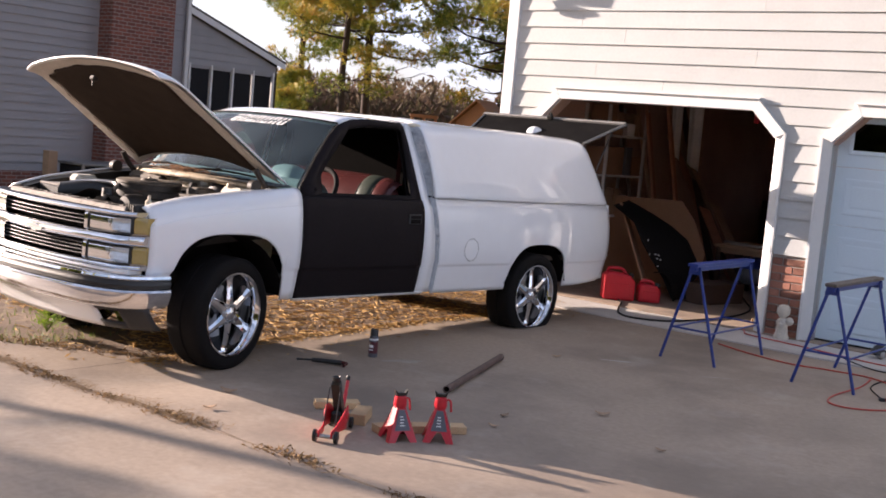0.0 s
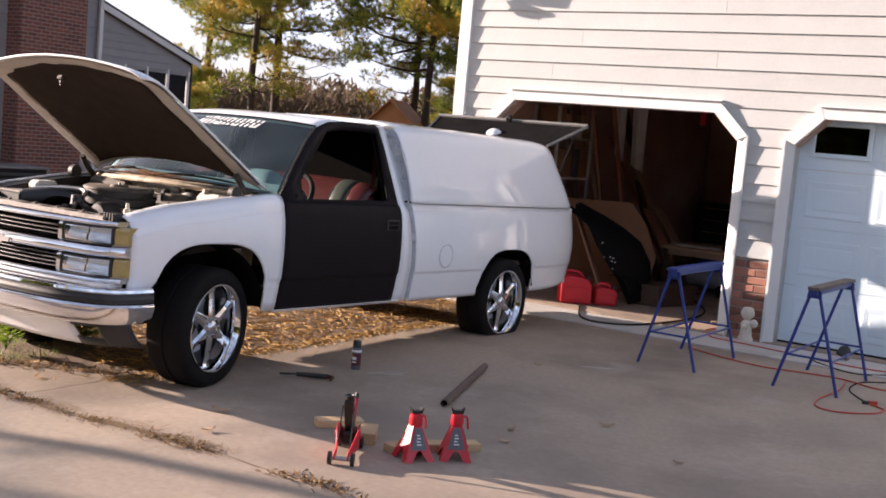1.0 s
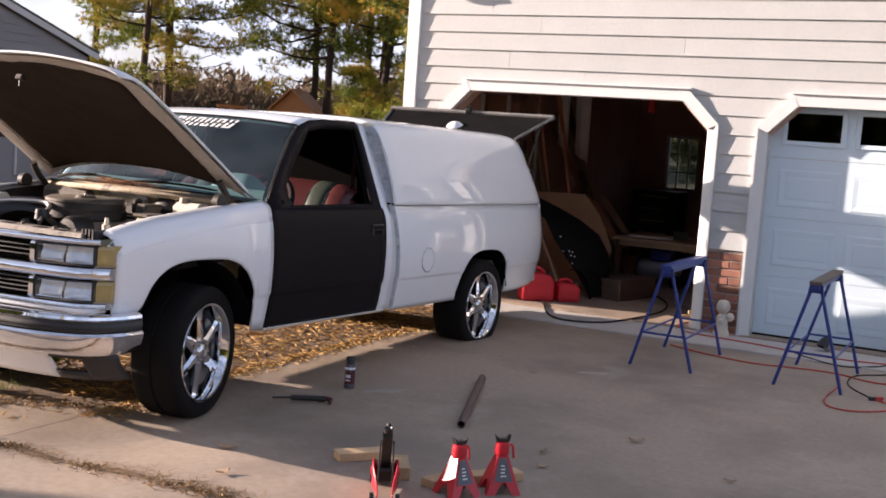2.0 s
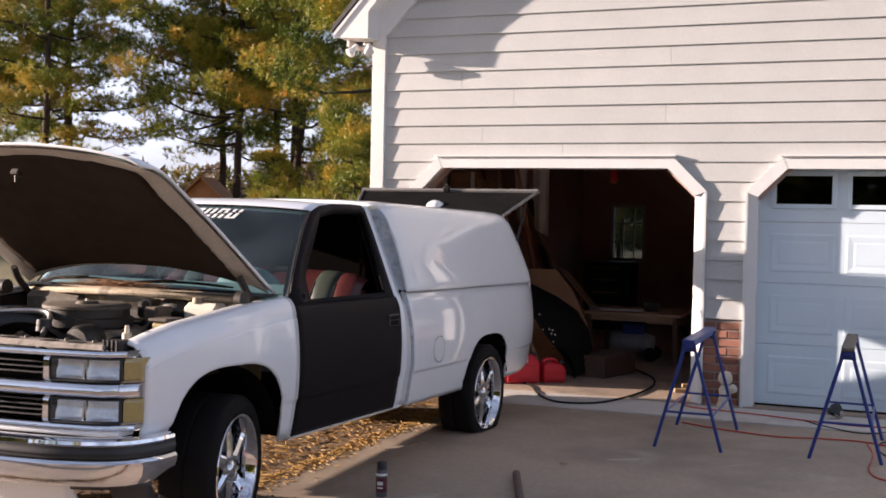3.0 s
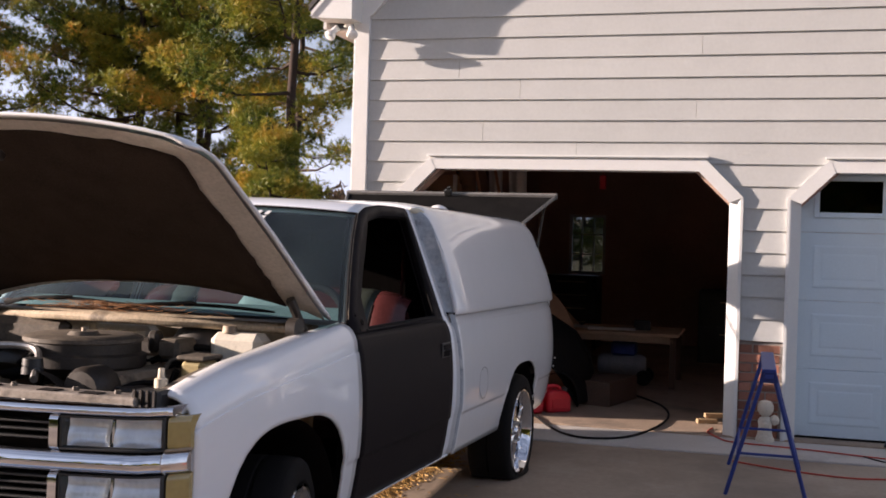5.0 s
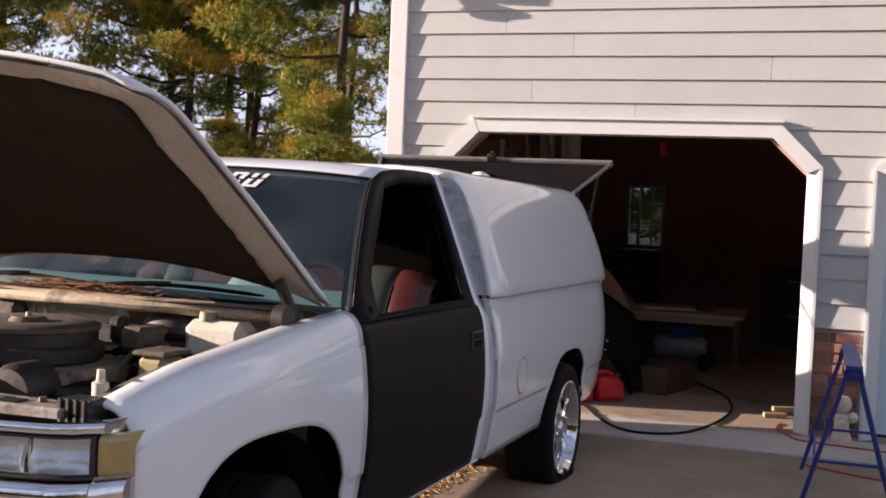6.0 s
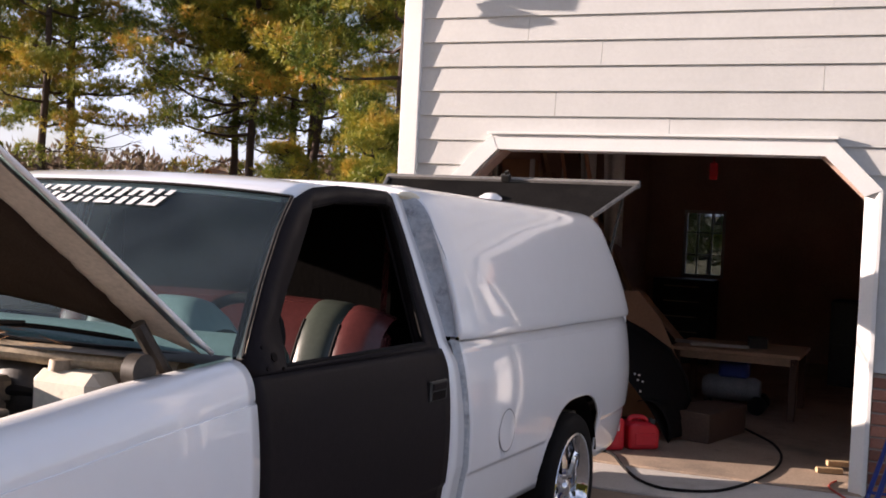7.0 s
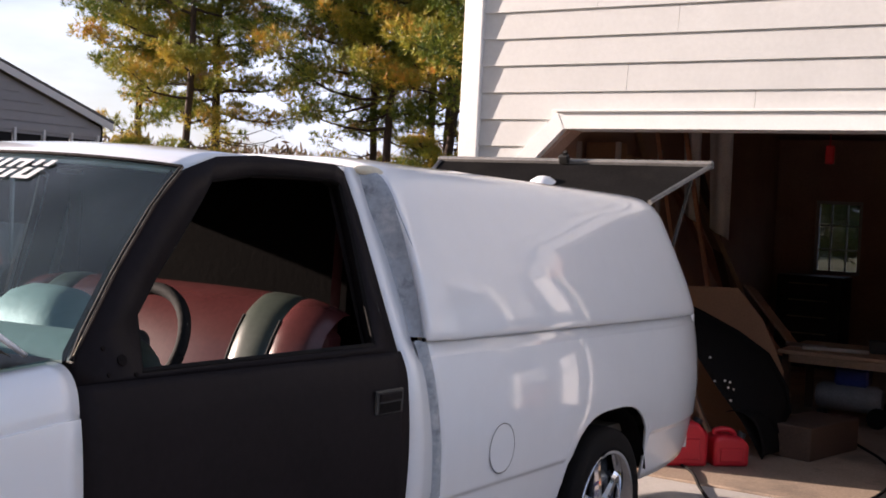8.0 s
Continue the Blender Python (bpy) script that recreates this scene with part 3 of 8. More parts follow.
# roof with its rake overhang and eave returns
roof = empty("roof", pose(0, 0, 0), "steep gable garage roof with white rake boards and dark shingles", "roof", kind="structure")
for s, xw in ((1, WX0), (-1, WX1)):
    xe = xw - s * 0.325
    ze = 3.385
    top = ze + PITCH * abs(RIDGE[0] - xe)
    xi = xw + s * 0.034
    part("roof_slope", Geo().prism([(xe - s * 0.02, -0.29, ze), (RIDGE[0], -0.29, top), (RIDGE[0], -0.29, top + 0.055), (xe - s * 0.02, -0.29, ze + 0.055)], (0, DEPTH + 0.8, 0)), SHINGLE, roof, smooth=0)
    part("rake_fascia", Geo().prism([(xe, -0.27, ze - 0.002), (xe, -0.27, 3.332), (xi, -0.27, 3.312), (xi, -0.27, 3.57), (RIDGE[0], -0.27, 3.57 + PITCH * abs(RIDGE[0] - xi)), (RIDGE[0], -0.27, top - 0.002)], (0, 0.03, 0)), TRIM, roof, "white rake board with a boxed eave end", smooth=0)
    part("rake_moulding", Geo().prism([(xe, -0.284, ze - 0.003), (xe, -0.284, ze - 0.045), (RIDGE[0], -0.284, top - 0.045), (RIDGE[0], -0.284, top - 0.003)], (0, 0.016, 0)), TRIM, roof, smooth=0)
    part("rake_soffit", Geo().prism([(xi, -0.24, 3.60), (RIDGE[0], -0.24, 3.60 + PITCH * abs(RIDGE[0] - xi)), (RIDGE[0], -0.24, 3.63 + PITCH * abs(RIDGE[0] - xi)), (xi, -0.24, 3.63)], (0, 0.27, 0)), TRIM, roof, smooth=0)
    part("eave_return", Geo().prism([(xe, -0.24, 3.345), (xe, -0.24, 3.375), (xi - s * 0.002, -0.24, 3.64), (xi - s * 0.002, -0.24, 3.322)], (0, 0.285, 0)), TRIM, roof, smooth=0)
    part("eave_fascia", Geo().box((xe + s * 0.012, DEPTH / 2 + 0.15, ze - 0.05), (0.024, DEPTH + 0.3, 0.10)), TRIM, roof, smooth=0)
    part("eave_soffit", Geo().box(((xe + xw) / 2, DEPTH / 2 + 0.12, ze - 0.09), (0.30, DEPTH, 0.02)), TRIM, roof, smooth=0)

floor = single("floor", slab(WX0 + 0.02, WX1 - 0.02, 0.0, DEPTH, 0.02), GFLOOR, "dusty bare concrete garage floor", "floor", kind="structure")
wall_left = single("wall_left", Geo().box((WX0 + 0.07, DEPTH / 2 + 0.12, EAVE / 2), (0.14, DEPTH - 0.2, EAVE)), PLASTER, "unfinished garage side wall", "wall", kind="structure", smooth=0)
wall_right = single("wall_right", Geo().box((WX1 - 0.07, DEPTH / 2 + 0.12, EAVE / 2), (0.14, DEPTH - 0.2, EAVE)), PLASTER, "unfinished garage side wall", "wall", kind="structure", smooth=0)
ceiling = single("ceiling", Geo().box(((WX0 + WX1) / 2, DEPTH / 2 + 0.1, 2.62), (WX1 - WX0 - 0.28, DEPTH - 0.24, 0.05)), PLASTER, "plain dark garage ceiling", "ceiling", kind="structure", smooth=0)
BW = (-0.07, 0.47, 1.00, 1.875)
back = Geo()
for xa, xb, za, zb in ((WX0 + 0.14, BW[0], 0, EAVE), (BW[1], WX1 - 0.14, 0, EAVE), (BW[0], BW[1], 0, BW[2]), (BW[0], BW[1], BW[3], EAVE)):
    back.box(((xa + xb) / 2, DEPTH - 0.07, (za + zb) / 2), (xb - xa, 0.14, zb - za))
back.prism([(WX0, DEPTH - 0.14, EAVE), (WX1, DEPTH - 0.14, EAVE), (*[RIDGE[0]], DEPTH - 0.14, RIDGE[1])], (0, 0.14, 0))
wall_back = single("wall_back", back, PLASTER, "dark garage back wall with one small window", "wall", kind="structure", smooth=0)
window_1 = empty("window_1", pose((BW[0] + BW[1]) / 2, DEPTH - 0.07, BW[2]), "small nine-pane window in the back wall", "window", kind="structure")
ww, wh = BW[1] - BW[0], BW[3] - BW[2]
fr = Geo()
for xx, zz, sx, sz in ((-ww / 2 + 0.02, wh / 2, 0.04, wh), (ww / 2 - 0.02, wh / 2, 0.04, wh), (0, 0.02, ww - 0.08, 0.04), (0, wh - 0.02, ww - 0.08, 0.04)):
    fr.box((xx, 0, zz), (sx, 0.08, sz))
part("window_frame", fr, HOUSETRIM, window_1, smooth=0)
for i in (1, 2):
    part("glazing_bar", Geo().box((-ww / 2 + ww * i / 3, 0, wh / 2), (0.018, 0.03, wh - 0.08)), HOUSETRIM, window_1, smooth=0)
for i in (1, 2):
    part("glazing_bar", Geo().box((0, 0, wh * i / 3), (ww - 0.08, 0.028, 0.018)), HOUSETRIM, window_1, smooth=0)
pane = Geo().box((0, 0, 0), (ww / 3 - 0.02, 0.004, wh / 3 - 0.02)).mesh("pane", CLEAR, 0)
for i in range(3):
    for j in range(3):
        p = part("pane", pane, None, window_1, at=pose(-ww / 2 + ww * (i + 0.5) / 3, 0.0, wh * (j + 0.5) / 3))
        p.visible_shadow = False


# ---- second garage door, closed ----
door_2 = empty("door_2", pose(2.985, 0.19, 0.03), "closed white raised-panel sectional garage door with top windows", "garage door", kind="structure")
DWID, SECT = 2.65, 0.535
for k in range(4):
    sec = part("section", Geo().box((DWID / 2, 0.022, SECT * (k + 0.5)), (DWID, 0.04, SECT - 0.003), b=0.002), DOORPAINT, door_2)
    for i in range(4):
        cx = 0.37 + i * 0.622
        cz = SECT * (k + 0.5) + (0.012 if k == 3 else 0)
        w, h = 0.54, (0.325 if k == 3 else 0.335)
        if k == 3:
            g = Geo()
            for dx, dz, sx, sz in ((-w / 2 + 0.02, 0, 0.04, h), (w / 2 - 0.02, 0, 0.04, h), (0, -h / 2 + 0.02, w - 0.08, 0.04), (0, h / 2 - 0.02, w - 0.08, 0.04)):
                g.box((cx + dx, -0.006, cz + dz), (sx, 0.02, sz), b=0.004)
            part("window_frame", g, DOORPAINT, sec)
            part("pane", Geo().box((cx, -0.001, cz), (w - 0.08, 0.006, h - 0.08)), DARKGLASS, sec, "dark glass pane", smooth=0)
            # black sheet painted in for the unlit garage behind the pane
            part("pane_dark_sheet", Geo().box((cx, 0.0005, cz), (w - 0.076, 0.0015, h - 0.076)), SHADEBLACK, sec, smooth=0)
        else:
            def loop(dw, y):
                return [(cx - w / 2 + dw, y, cz - h / 2 + dw), (cx + w / 2 - dw, y, cz - h / 2 + dw), (cx + w / 2 - dw, y, cz + h / 2 - dw), (cx - w / 2 + dw, y, cz + h / 2 - dw)]
            g = Geo()
            ls = [loop(0, 0.0), loop(0.012, -0.004), loop(0.024, -0.004), loop(0.065, -0.001), loop(0.08, -0.003)]
            for a, b in zip(ls, ls[1:]):
                g.ring(a, b)
            g.add(ls[-1], [(0, 1, 2, 3)])
            part("raised_panel", g, DOORPAINT, sec, smooth=0)
part("bottom_seal", Geo().box((DWID / 2, 0.02, -0.008), (DWID, 0.05, 0.03)), RUBBER, door_2, "black rubber bottom seal", smooth=0)

# ---- brick base between and beside the doors ----
for x0, x1, nm in ((2.55, 2.88, "pier"), (WX0 + 0.09, -0.31, "pier"), (5.74, WX1 - 0.1, "pier")):
    part("brick_bed", Geo().box(((x0 + x1) / 2, 0.062, 0.38), (x1 - x0, 0.03, 0.765)), MORTAR, wall_front, smooth=0)
brick = Geo().box((0, 0, 0), (0.197, 0.09, 0.062), b=0.004).mesh("brick", BRICK, 0)
half = Geo().box((0, 0, 0), (0.094, 0.09, 0.062), b=0.004).mesh("brick", BRICK, 0)
random.seed(11)
for x0, x1 in ((2.555, 2.875), (WX0 + 0.095, -0.315)):
    for k in range(10):
        x = x0
        first = k % 2
        while x < x1 - 0.05:
            w = 0.094 if first else 0.197
            first = 0
            if x + w > x1 + 0.01:
                w = 0.094
            if x + w > x1 + 0.012:
                break
            part("brick", half if w < 0.1 else brick, None, wall_front, at=pose(x + w / 2, 0.08 + random.uniform(-0.003, 0.003), 0.04 + k * 0.0745, 0, random.uniform(-0.4, 0.4), 0))
            x += w + 0.012


# ---- pickup truck ----
def rear_taper(y):
    """How far the sides draw in towards the tail."""
    return 0.075 * (max(0.0, y - 2.35) / 0.62) ** 2.4


def side_x(y, z):
    """Half the width of the body at a place along it and a height."""
    d = z - 0.76
    x = 0.970 - 0.30 * d * d - (2.5 if y < 0.24 else 0.5) * max(0.0, d - 0.25) ** 2
    k = min(1.0, max(0.0, (0.604 - z) / 0.022))
    x -= 0.009 * k * k * (3 - 2 * k)
    if y < -1.15:
        x -= 0.105 * ((-1.15 - y) / 1.08) ** 2
    if y > 0.28 and z > 1.072:
        x -= 0.004 * min(1.0, (z - 1.072) / 0.006)
    return x - rear_taper(y)


def arch(y, c, hw, zc, top, n=2.4):
    """Height of a wheel arch at y, or None beside it."""
    d = abs(y - c) / hw
    return None if d >= 1 else zc + (top - zc) * (1 - d ** n) ** (1 / n)


def columns(y0, y1, n, arches):
    ys = steps(y0, y1, n)
    for c, hw in arches:
        ys += [c + hw * s * k for s in (-1, 1) for k in (0.9999, 0.97, 0.92, 0.85, 0.75, 0.6, 0.45, 0.3, 0.15)] + [c, c - hw * 1.0001, c + hw * 1.0001]
    return sorted(set(round(v, 5) for v in ys if y0 - 1e-6 <= v <= y1 + 1e-6))


FARCH, RARCH = (-1.642, 0.447, 0.28, 0.832, 3.1), (1.775, 0.442, 0.28, 0.757, 3.0)


def low_front(y):
    a = arch(y, *FARCH)
    base = 0.385 if y > -1.7 else 0.555
    return max(base, a) if a else base


def low_bed(y):
    a = arch(y, *RARCH)
    base = 0.372 if y < 2.2 else 0.372 + 0.03 * ((y - 2.2) / 0.6) ** 2
    return max(base, a) if a else base


def fender_top(y):
    return lerp(y, [(-2.32, 0.95), (-2.25, 0.972), (-2.1, 1.015), (-1.95, 1.05), (-1.5, 1.112), (-1.1, 1.148)])


def fender_in(y):
    return lerp(y, [(-2.32, 0.70), (-2.2, 0.735), (-1.8, 0.785), (-1.14, 0.845)])


def gap_y(z):
    """Where the gap between cab and bed runs at a height."""
    return lerp(z, [(0.38, 0.37), (0.6, 0.362), (0.8, 0.342), (1.0, 0.31), (1.12, 0.29), (1.2, 0.288), (1.4, 0.256), (1.55, 0.215), (1.67, 0.20)])


def tidy(g):
    """The sheet with coincident corners joined and empty faces left out."""
    seen, keep, ids = {}, [], []
    for p in g.v:
        key = tuple(round(c, 5) for c in p)
        if key not in seen:
            seen[key] = len(keep)
            keep.append(p)
        ids.append(seen[key])
    faces = []
    for q in g.f:
        r = []
        for i in q:
            if ids[i] not in r:
                r.append(ids[i])
        if len(r) > 2:
            faces.append(tuple(r))
    g.v, g.f = keep, faces
    return g


def fender_geo(s):
    """A front fender: side with its arch, rolling over to the hood's edge."""
    ws = [0.62 * k for k in (0, 0.1, 0.2, 0.25, 0.27, 0.285, 0.30, 0.315, 0.33, 0.35, 0.4, 0.5, 0.6, 0.68, 0.76, 0.84, 0.92, 1.0)] + [0.6205] + steps(0.66, 1, 9)

    def at(y, w):
        lo, top = low_front(y), fender_top(y)
        zs = max(top - 0.115, lo + 0.01)
        if w <= 0.62:
            z = lo + (zs - lo) * w / 0.62
            x = side_x(y, z)
        else:
            a = (w - 0.62) / 0.38 * math.pi / 2
            xs = side_x(y, zs) - 0.005
            xi = fender_in(y)
            x, z = xi + (xs - xi) * math.cos(a) ** 0.8, zs + (top - zs) * math.sin(a)
        return (s * x, y, z)
    return tidy(Geo().grid(at, columns(-2.235, -1.08, 26, [FARCH[:2]]), ws, flip=s < 0))


def side_geo(s, ys, low, top, rows=18, inset=0.0):
    def at(y, z):
        z = min(top(y), z if z > 0.83 else low(y) + (z - 0.372) * (0.83 - low(y)) / 0.458)
        return (s * (side_x(y, z) - inset), y, z)
    zs = sorted(steps(0.372, 0.56, 6) + [0.575, 0.583, 0.589, 0.595, 0.601, 0.607, 0.615] + [1.072, 1.078] + steps(0.64, 1.128, rows))
    return tidy(Geo().grid(at, ys, zs, flip=s < 0))


def upper(g, z):
    """Only the faces that lie above z."""
    faces = [q for q in g.f if min(g.v[i][2] for i in q) > z]
    used = sorted({i for q in faces for i in q})
    where = {k: i for i, k in enumerate(used)}
    g.v, g.f = [g.v[k] for k in used], [tuple(where[k] for k in q) for q in faces]
    return g


truck = empty("pickup_truck", pose(0.218, -3.65, 0, -1.0, 0, -1.7), "white pickup truck with open hood, black door and bed cap", "pickup truck")
DOOR0, DOOR1 = -1.075, 0.185
for s in (1, -1):
    f = solid(part("fender", fender_geo(s), WHITE, truck, "white front fender"), 0.012)
    b = side_geo(s, columns(0.285, 2.96, 46, [RARCH[:2]]), low_bed, lambda y: 1.128, 26)
    b.v = [(x, y + max(0.0, (0.7 - y) / 0.415) * (gap_y(z) + 0.014 - 0.285) + 0.03 * max(0.0, (y - 2.3) / 0.66) * (1 - abs(z - 0.75) / 0.4), z) for x, y, z in b.v]
    solid(part("bed_side", b, WHITE, truck, "white bed side with round fuel flap" if s > 0 else "white bed side"), 0.012)

    # door: lower skin, window frame, seals
    dm, dl = (BLACKDOOR, "matte black replacement door") if s > 0 else (WHITE, "white passenger door")
    door = part("door", side_geo(s, steps(DOOR0, DOOR1, 24), lambda y: 0.387, lambda y: 1.10, 20), dm, truck, dl)
    solid(door, 0.03)

    def lean(y, z):
        """A place on the leaning glass plane above the belt."""
        return (s * (0.908 - (z - 1.10) * 0.345), y, z)
    out = [(-1.068, 1.098), (-1.046, 1.165), (-0.872, 1.36), (-0.705, 1.525), (-0.59, 1.615), (-0.47, 1.655), (-0.3, 1.672), (-0.1, 1.675), (0.065, 1.674), (0.10, 1.655), (0.13, 1.52), (0.155, 1.32), (0.18, 1.098)]
    inn = [(-0.87, 1.112), (-0.855, 1.245), (-0.765, 1.34), (-0.66, 1.435), (-0.562, 1.53), (-0.50, 1.592), (-0.3, 1.622), (-0.12, 1.628), (0.035, 1.63), (0.078, 1.61), (0.085, 1.46), (0.08, 1.30), (0.072, 1.12)]
    g = Geo().ring([lean(*p) for p in out], [lean(*p) for p in inn], flip=s > 0)
    solid(part("window_frame", g, dm, door, "matte black window frame with wide front pillar" if s > 0 else ""), 0.045)
    seal = [lean(y, z) for y, z in inn]
    seal = [(p[0] - s * 0.012, p[1], p[2]) for p in seal]
    part("window_seal", Geo().tube(seal + [seal[0]], 0.011, 6), RUBBER, door)
    hy, hz = 0.072, 0.958
    hx = side_x(hy, hz)
    pocket = Geo().ring([(s * (hx + 0.002), hy + a * 0.085, hz + b * 0.045) for a, b in ((-1, -1), (1, -1), (1, 1), (-1, 1))],
                        [(s * (hx - 0.006), hy + a * 0.062, hz + b * 0.026 - 0.004) for a, b in ((-1, -1), (1, -1), (1, 1), (-1, 1))], flip=s < 0)
    pocket.add([(s * (hx + 0.004), hy + a * 0.062, hz + b * 0.026 - 0.004) for a, b in ((-1, -1), (1, -1), (1, 1), (-1, 1))], [(0, 1, 2, 3)])
    hnd = part("handle", Geo().box((s * (hx + 0.003), hy, hz), (0.012, 0.145, 0.075), b=0.004), PLASTIC, door, "recessed black pull handle")
    part("handle_grip", Geo().box((s * (hx + 0.010), hy, hz + 0.016), (0.008, 0.115, 0.026), b=0.003), BLACKDOOR, hnd)
    part("handle_cup", Geo().box((s * (hx + 0.0095), hy, hz - 0.017), (0.002, 0.11, 0.03)), SHADEBLACK, hnd, smooth=0)
    if s > 0:
        part("mirror_hole", Geo().lathe([(0, 0), (0.014, 0), (0.014, -0.01)], 14, Matrix.Translation(lean(-0.925, 1.145)) @ pose(0, 0, 0, 0, 68, 0) @ Matrix.Translation((0, 0, 0.003))), SHADEBLACK, door, smooth=0)
        for dy, dz in ((-0.05, 0.03), (0.035, -0.035), (-0.045, -0.03)):
            part("mirror_hole", Geo().lathe([(0, 0), (0.006, 0), (0.006, -0.01)], 10, Matrix.Translation(lean(-0.925 + dy, 1.145 + dz)) @ pose(0, 0, 0, 0, 68, 0) @ Matrix.Translation((0, 0, 0.003))), SHADEBLACK, door, smooth=0)

    # rear cab pillar, from rocker to roof
    pil = Geo()
    prof = [(z, side_x(0.17, z)) for z in steps(0.385, 1.10, 14)] + [(z, 0.908 - (z - 1.10) * 0.345) for z in steps(1.13, 1.672, 8)]
    pil.grid(lambda w, u: (s * (prof[int(w)][1] - 0.004), DOOR1 + 0.006 - max(0, prof[int(w)][0] - 1.10) * 0.125 + u * (gap_y(prof[int(w)][0]) - 0.018 - DOOR1 - 0.006 + max(0, prof[int(w)][0] - 1.10) * 0.125), prof[int(w)][0]), range(len(prof)), (0, 0.5, 1), flip=s > 0)
    solid(part("cab_pillar", pil, WHITE, truck, "white rear cab pillar"), 0.03)
    part("rocker", Geo().prism([(s * 0.90, DOOR0, 0.368), (s * 0.925, DOOR0, 0.386), (s * 0.88, DOOR0, 0.41)], (0, 1.36, 0)), WHITE, truck, smooth=0)
    # grey sealer in the gap between cab and bed
    part("gap_sealer", Geo().grid(lambda z, u: (s * (side_x(0.245, z) - 0.012 + 0.017 * math.sin(u * math.pi * 0.75) + 0.002 * noise.noise((z * 9, u * 3, 1))), gap_y(z) - 0.022 + 0.052 * u, z), steps(0.39, 1.128, 26), steps(0, 1, 7)), PRIMER, truck, "grey sealer strip between cab and bed")

# fuel flap: a thin round groove with its lid
fx = side_x(0.782, 0.72)
part("fuel_flap", Geo().lathe([(0, 0.002), (0.086, 0.002), (0.088, 0.0)], 32, Matrix.Translation((fx, 0.782, 0.72)) @ pose(0, 0, 0, 0, 90, 0)), WHITE, truck, "round white fuel flap")
part("flap_gap", Geo().lathe([(0.088, 0.0025), (0.091, 0.0025)], 40, Matrix.Translation((fx, 0.782, 0.72)) @ pose(0, 0, 0, 0, 90, 0)), SHADEBLACK, truck, smooth=0)

# cab roof, rear wall and floor
def roof_at(u, w):
    """u across from -1 to 1, w from windshield to rear."""
    y = -0.592 + 0.885 * w - 0.080 * (1 - u * u) * (1 - w) ** 2
    half_w = lerp(w, [(0, 0.716), (0.06, 0.708), (0.15, 0.704), (1, 0.706)])
    edge = lerp(w, [(0, 1.612), (0.05, 1.632), (0.12, 1.656), (0.2, 1.669), (1.0, 1.671)])
    crown = lerp(w, [(0, 0.024), (0.25, 0.024), (0.7, 0.026), (1, 0.024)])
    return (half_w * u, y, edge + crown * (1 - abs(u) ** 2.6))


solid(part("cab_roof", Geo().grid(roof_at, steps(-1, 1, 24), steps(0, 1, 14), flip=False), WHITE, truck, "white cab roof"), 0.02)
for s in (1, -1):
    part("roof_cap_seam", Geo().tube(smoothed([(s * 0.708, 0.165, 1.668), (s * 0.72, 0.225, 1.664), (s * 0.742, 0.275, 1.648)], 4), [0.004, 0.012, 0.014, 0.017, 0.02, 0.022, 0.023, 0.02, 0.012], 10), CREAM, truck, "cream foam filler at the roof corner")
back_w = Geo()
for (xa, xb, za, zb) in ((-0.85, 0.85, 0.40, 1.16), (-0.69, -0.62, 1.16, 1.62), (0.62, 0.69, 1.16, 1.62), (-0.62, 0.62, 1.56, 1.68)):
    back_w.box(((xa + xb) / 2, 0.20, (za + zb) / 2), (xb - xa, 0.03, zb - za))
# rear wall, glass and headliner: the cab's shade is put into their colour
part("cab_back", back_w, DEEPSHADE, truck, smooth=0)
part("rear_glass", Geo().box((0, 0.2, 1.36), (1.24, 0.006, 0.40)), DEEPSHADE, truck, "rear cab glass, shaded near-black", smooth=0)
# floor in near-black, the cab's shade put into its colour
part("cab_floor", Geo().box((0, -0.45, 0.42), (1.78, 1.34, 0.05)), SHADEBLACK, truck, smooth=0)
part("headliner", Geo().grid(lambda u, w: (roof_at(u, w)[0] * 0.97, roof_at(u, w)[1], roof_at(u, w)[2] - 0.035), steps(-1, 1, 8), steps(0.03, 0.97, 5)), DEEPSHADE, truck)
pg = part("passenger_glass", Geo().add([(-(0.890 - (z - 1.10) * 0.345), -0.4 + (y + 0.4) * 1.04, 1.36 + (z - 1.36) * 1.05) for y, z in inn], [tuple(range(len(inn)))]), PASSGLASS, truck, "passenger window glass", smooth=0)
pg.visible_shadow = False
for s in (1, -1):
    # linings carry the cab's shade as near-black; the passenger door's lining is pale
    part("door_lining", Geo().box((s * 0.88, -0.5, 0.76), (0.03, 1.2, 0.68), b=0.01), LINING if s < 0 else SHADEBLACK, truck)
    part("pillar_lining", Geo().grid(lambda z, u: (s * ((side_x(0.17, z) if z < 1.1 else 0.908 - (z - 1.10) * 0.345) - 0.045), 0.06 + 0.15 * u, z), steps(0.42, 1.62, 10), (0, 1)), SHADEBLACK, truck)
    part("frame_lining", Geo().ring([(s * (0.855 - (z - 1.10) * 0.345), y, z) for y, z in out], [(s * (0.855 - (z - 1.10) * 0.345), y, z) for y, z in inn]), SHADEBLACK, truck)

# windshield with its moulding and the visor strip
def shield_at(u, w):
    """u across, w from the cowl up."""
    ze = 1.15 + 0.464 * w
    hw = 0.908 - (ze - 1.10) * 0.345 - 0.010
    y = lerp(ze, [(1.10, -1.07), (1.165, -1.052), (1.36, -0.878), (1.525, -0.711), (1.615, -0.596)]) - (0.17 - 0.09 * w) * (1 - u * u)
    z = 1.15 + 0.464 * w + 0.025 * w * (1 - abs(u) ** 2.6) + 0.02 * (1 - u * u) * w * (1 - w)
    return (hw * u, y, z)


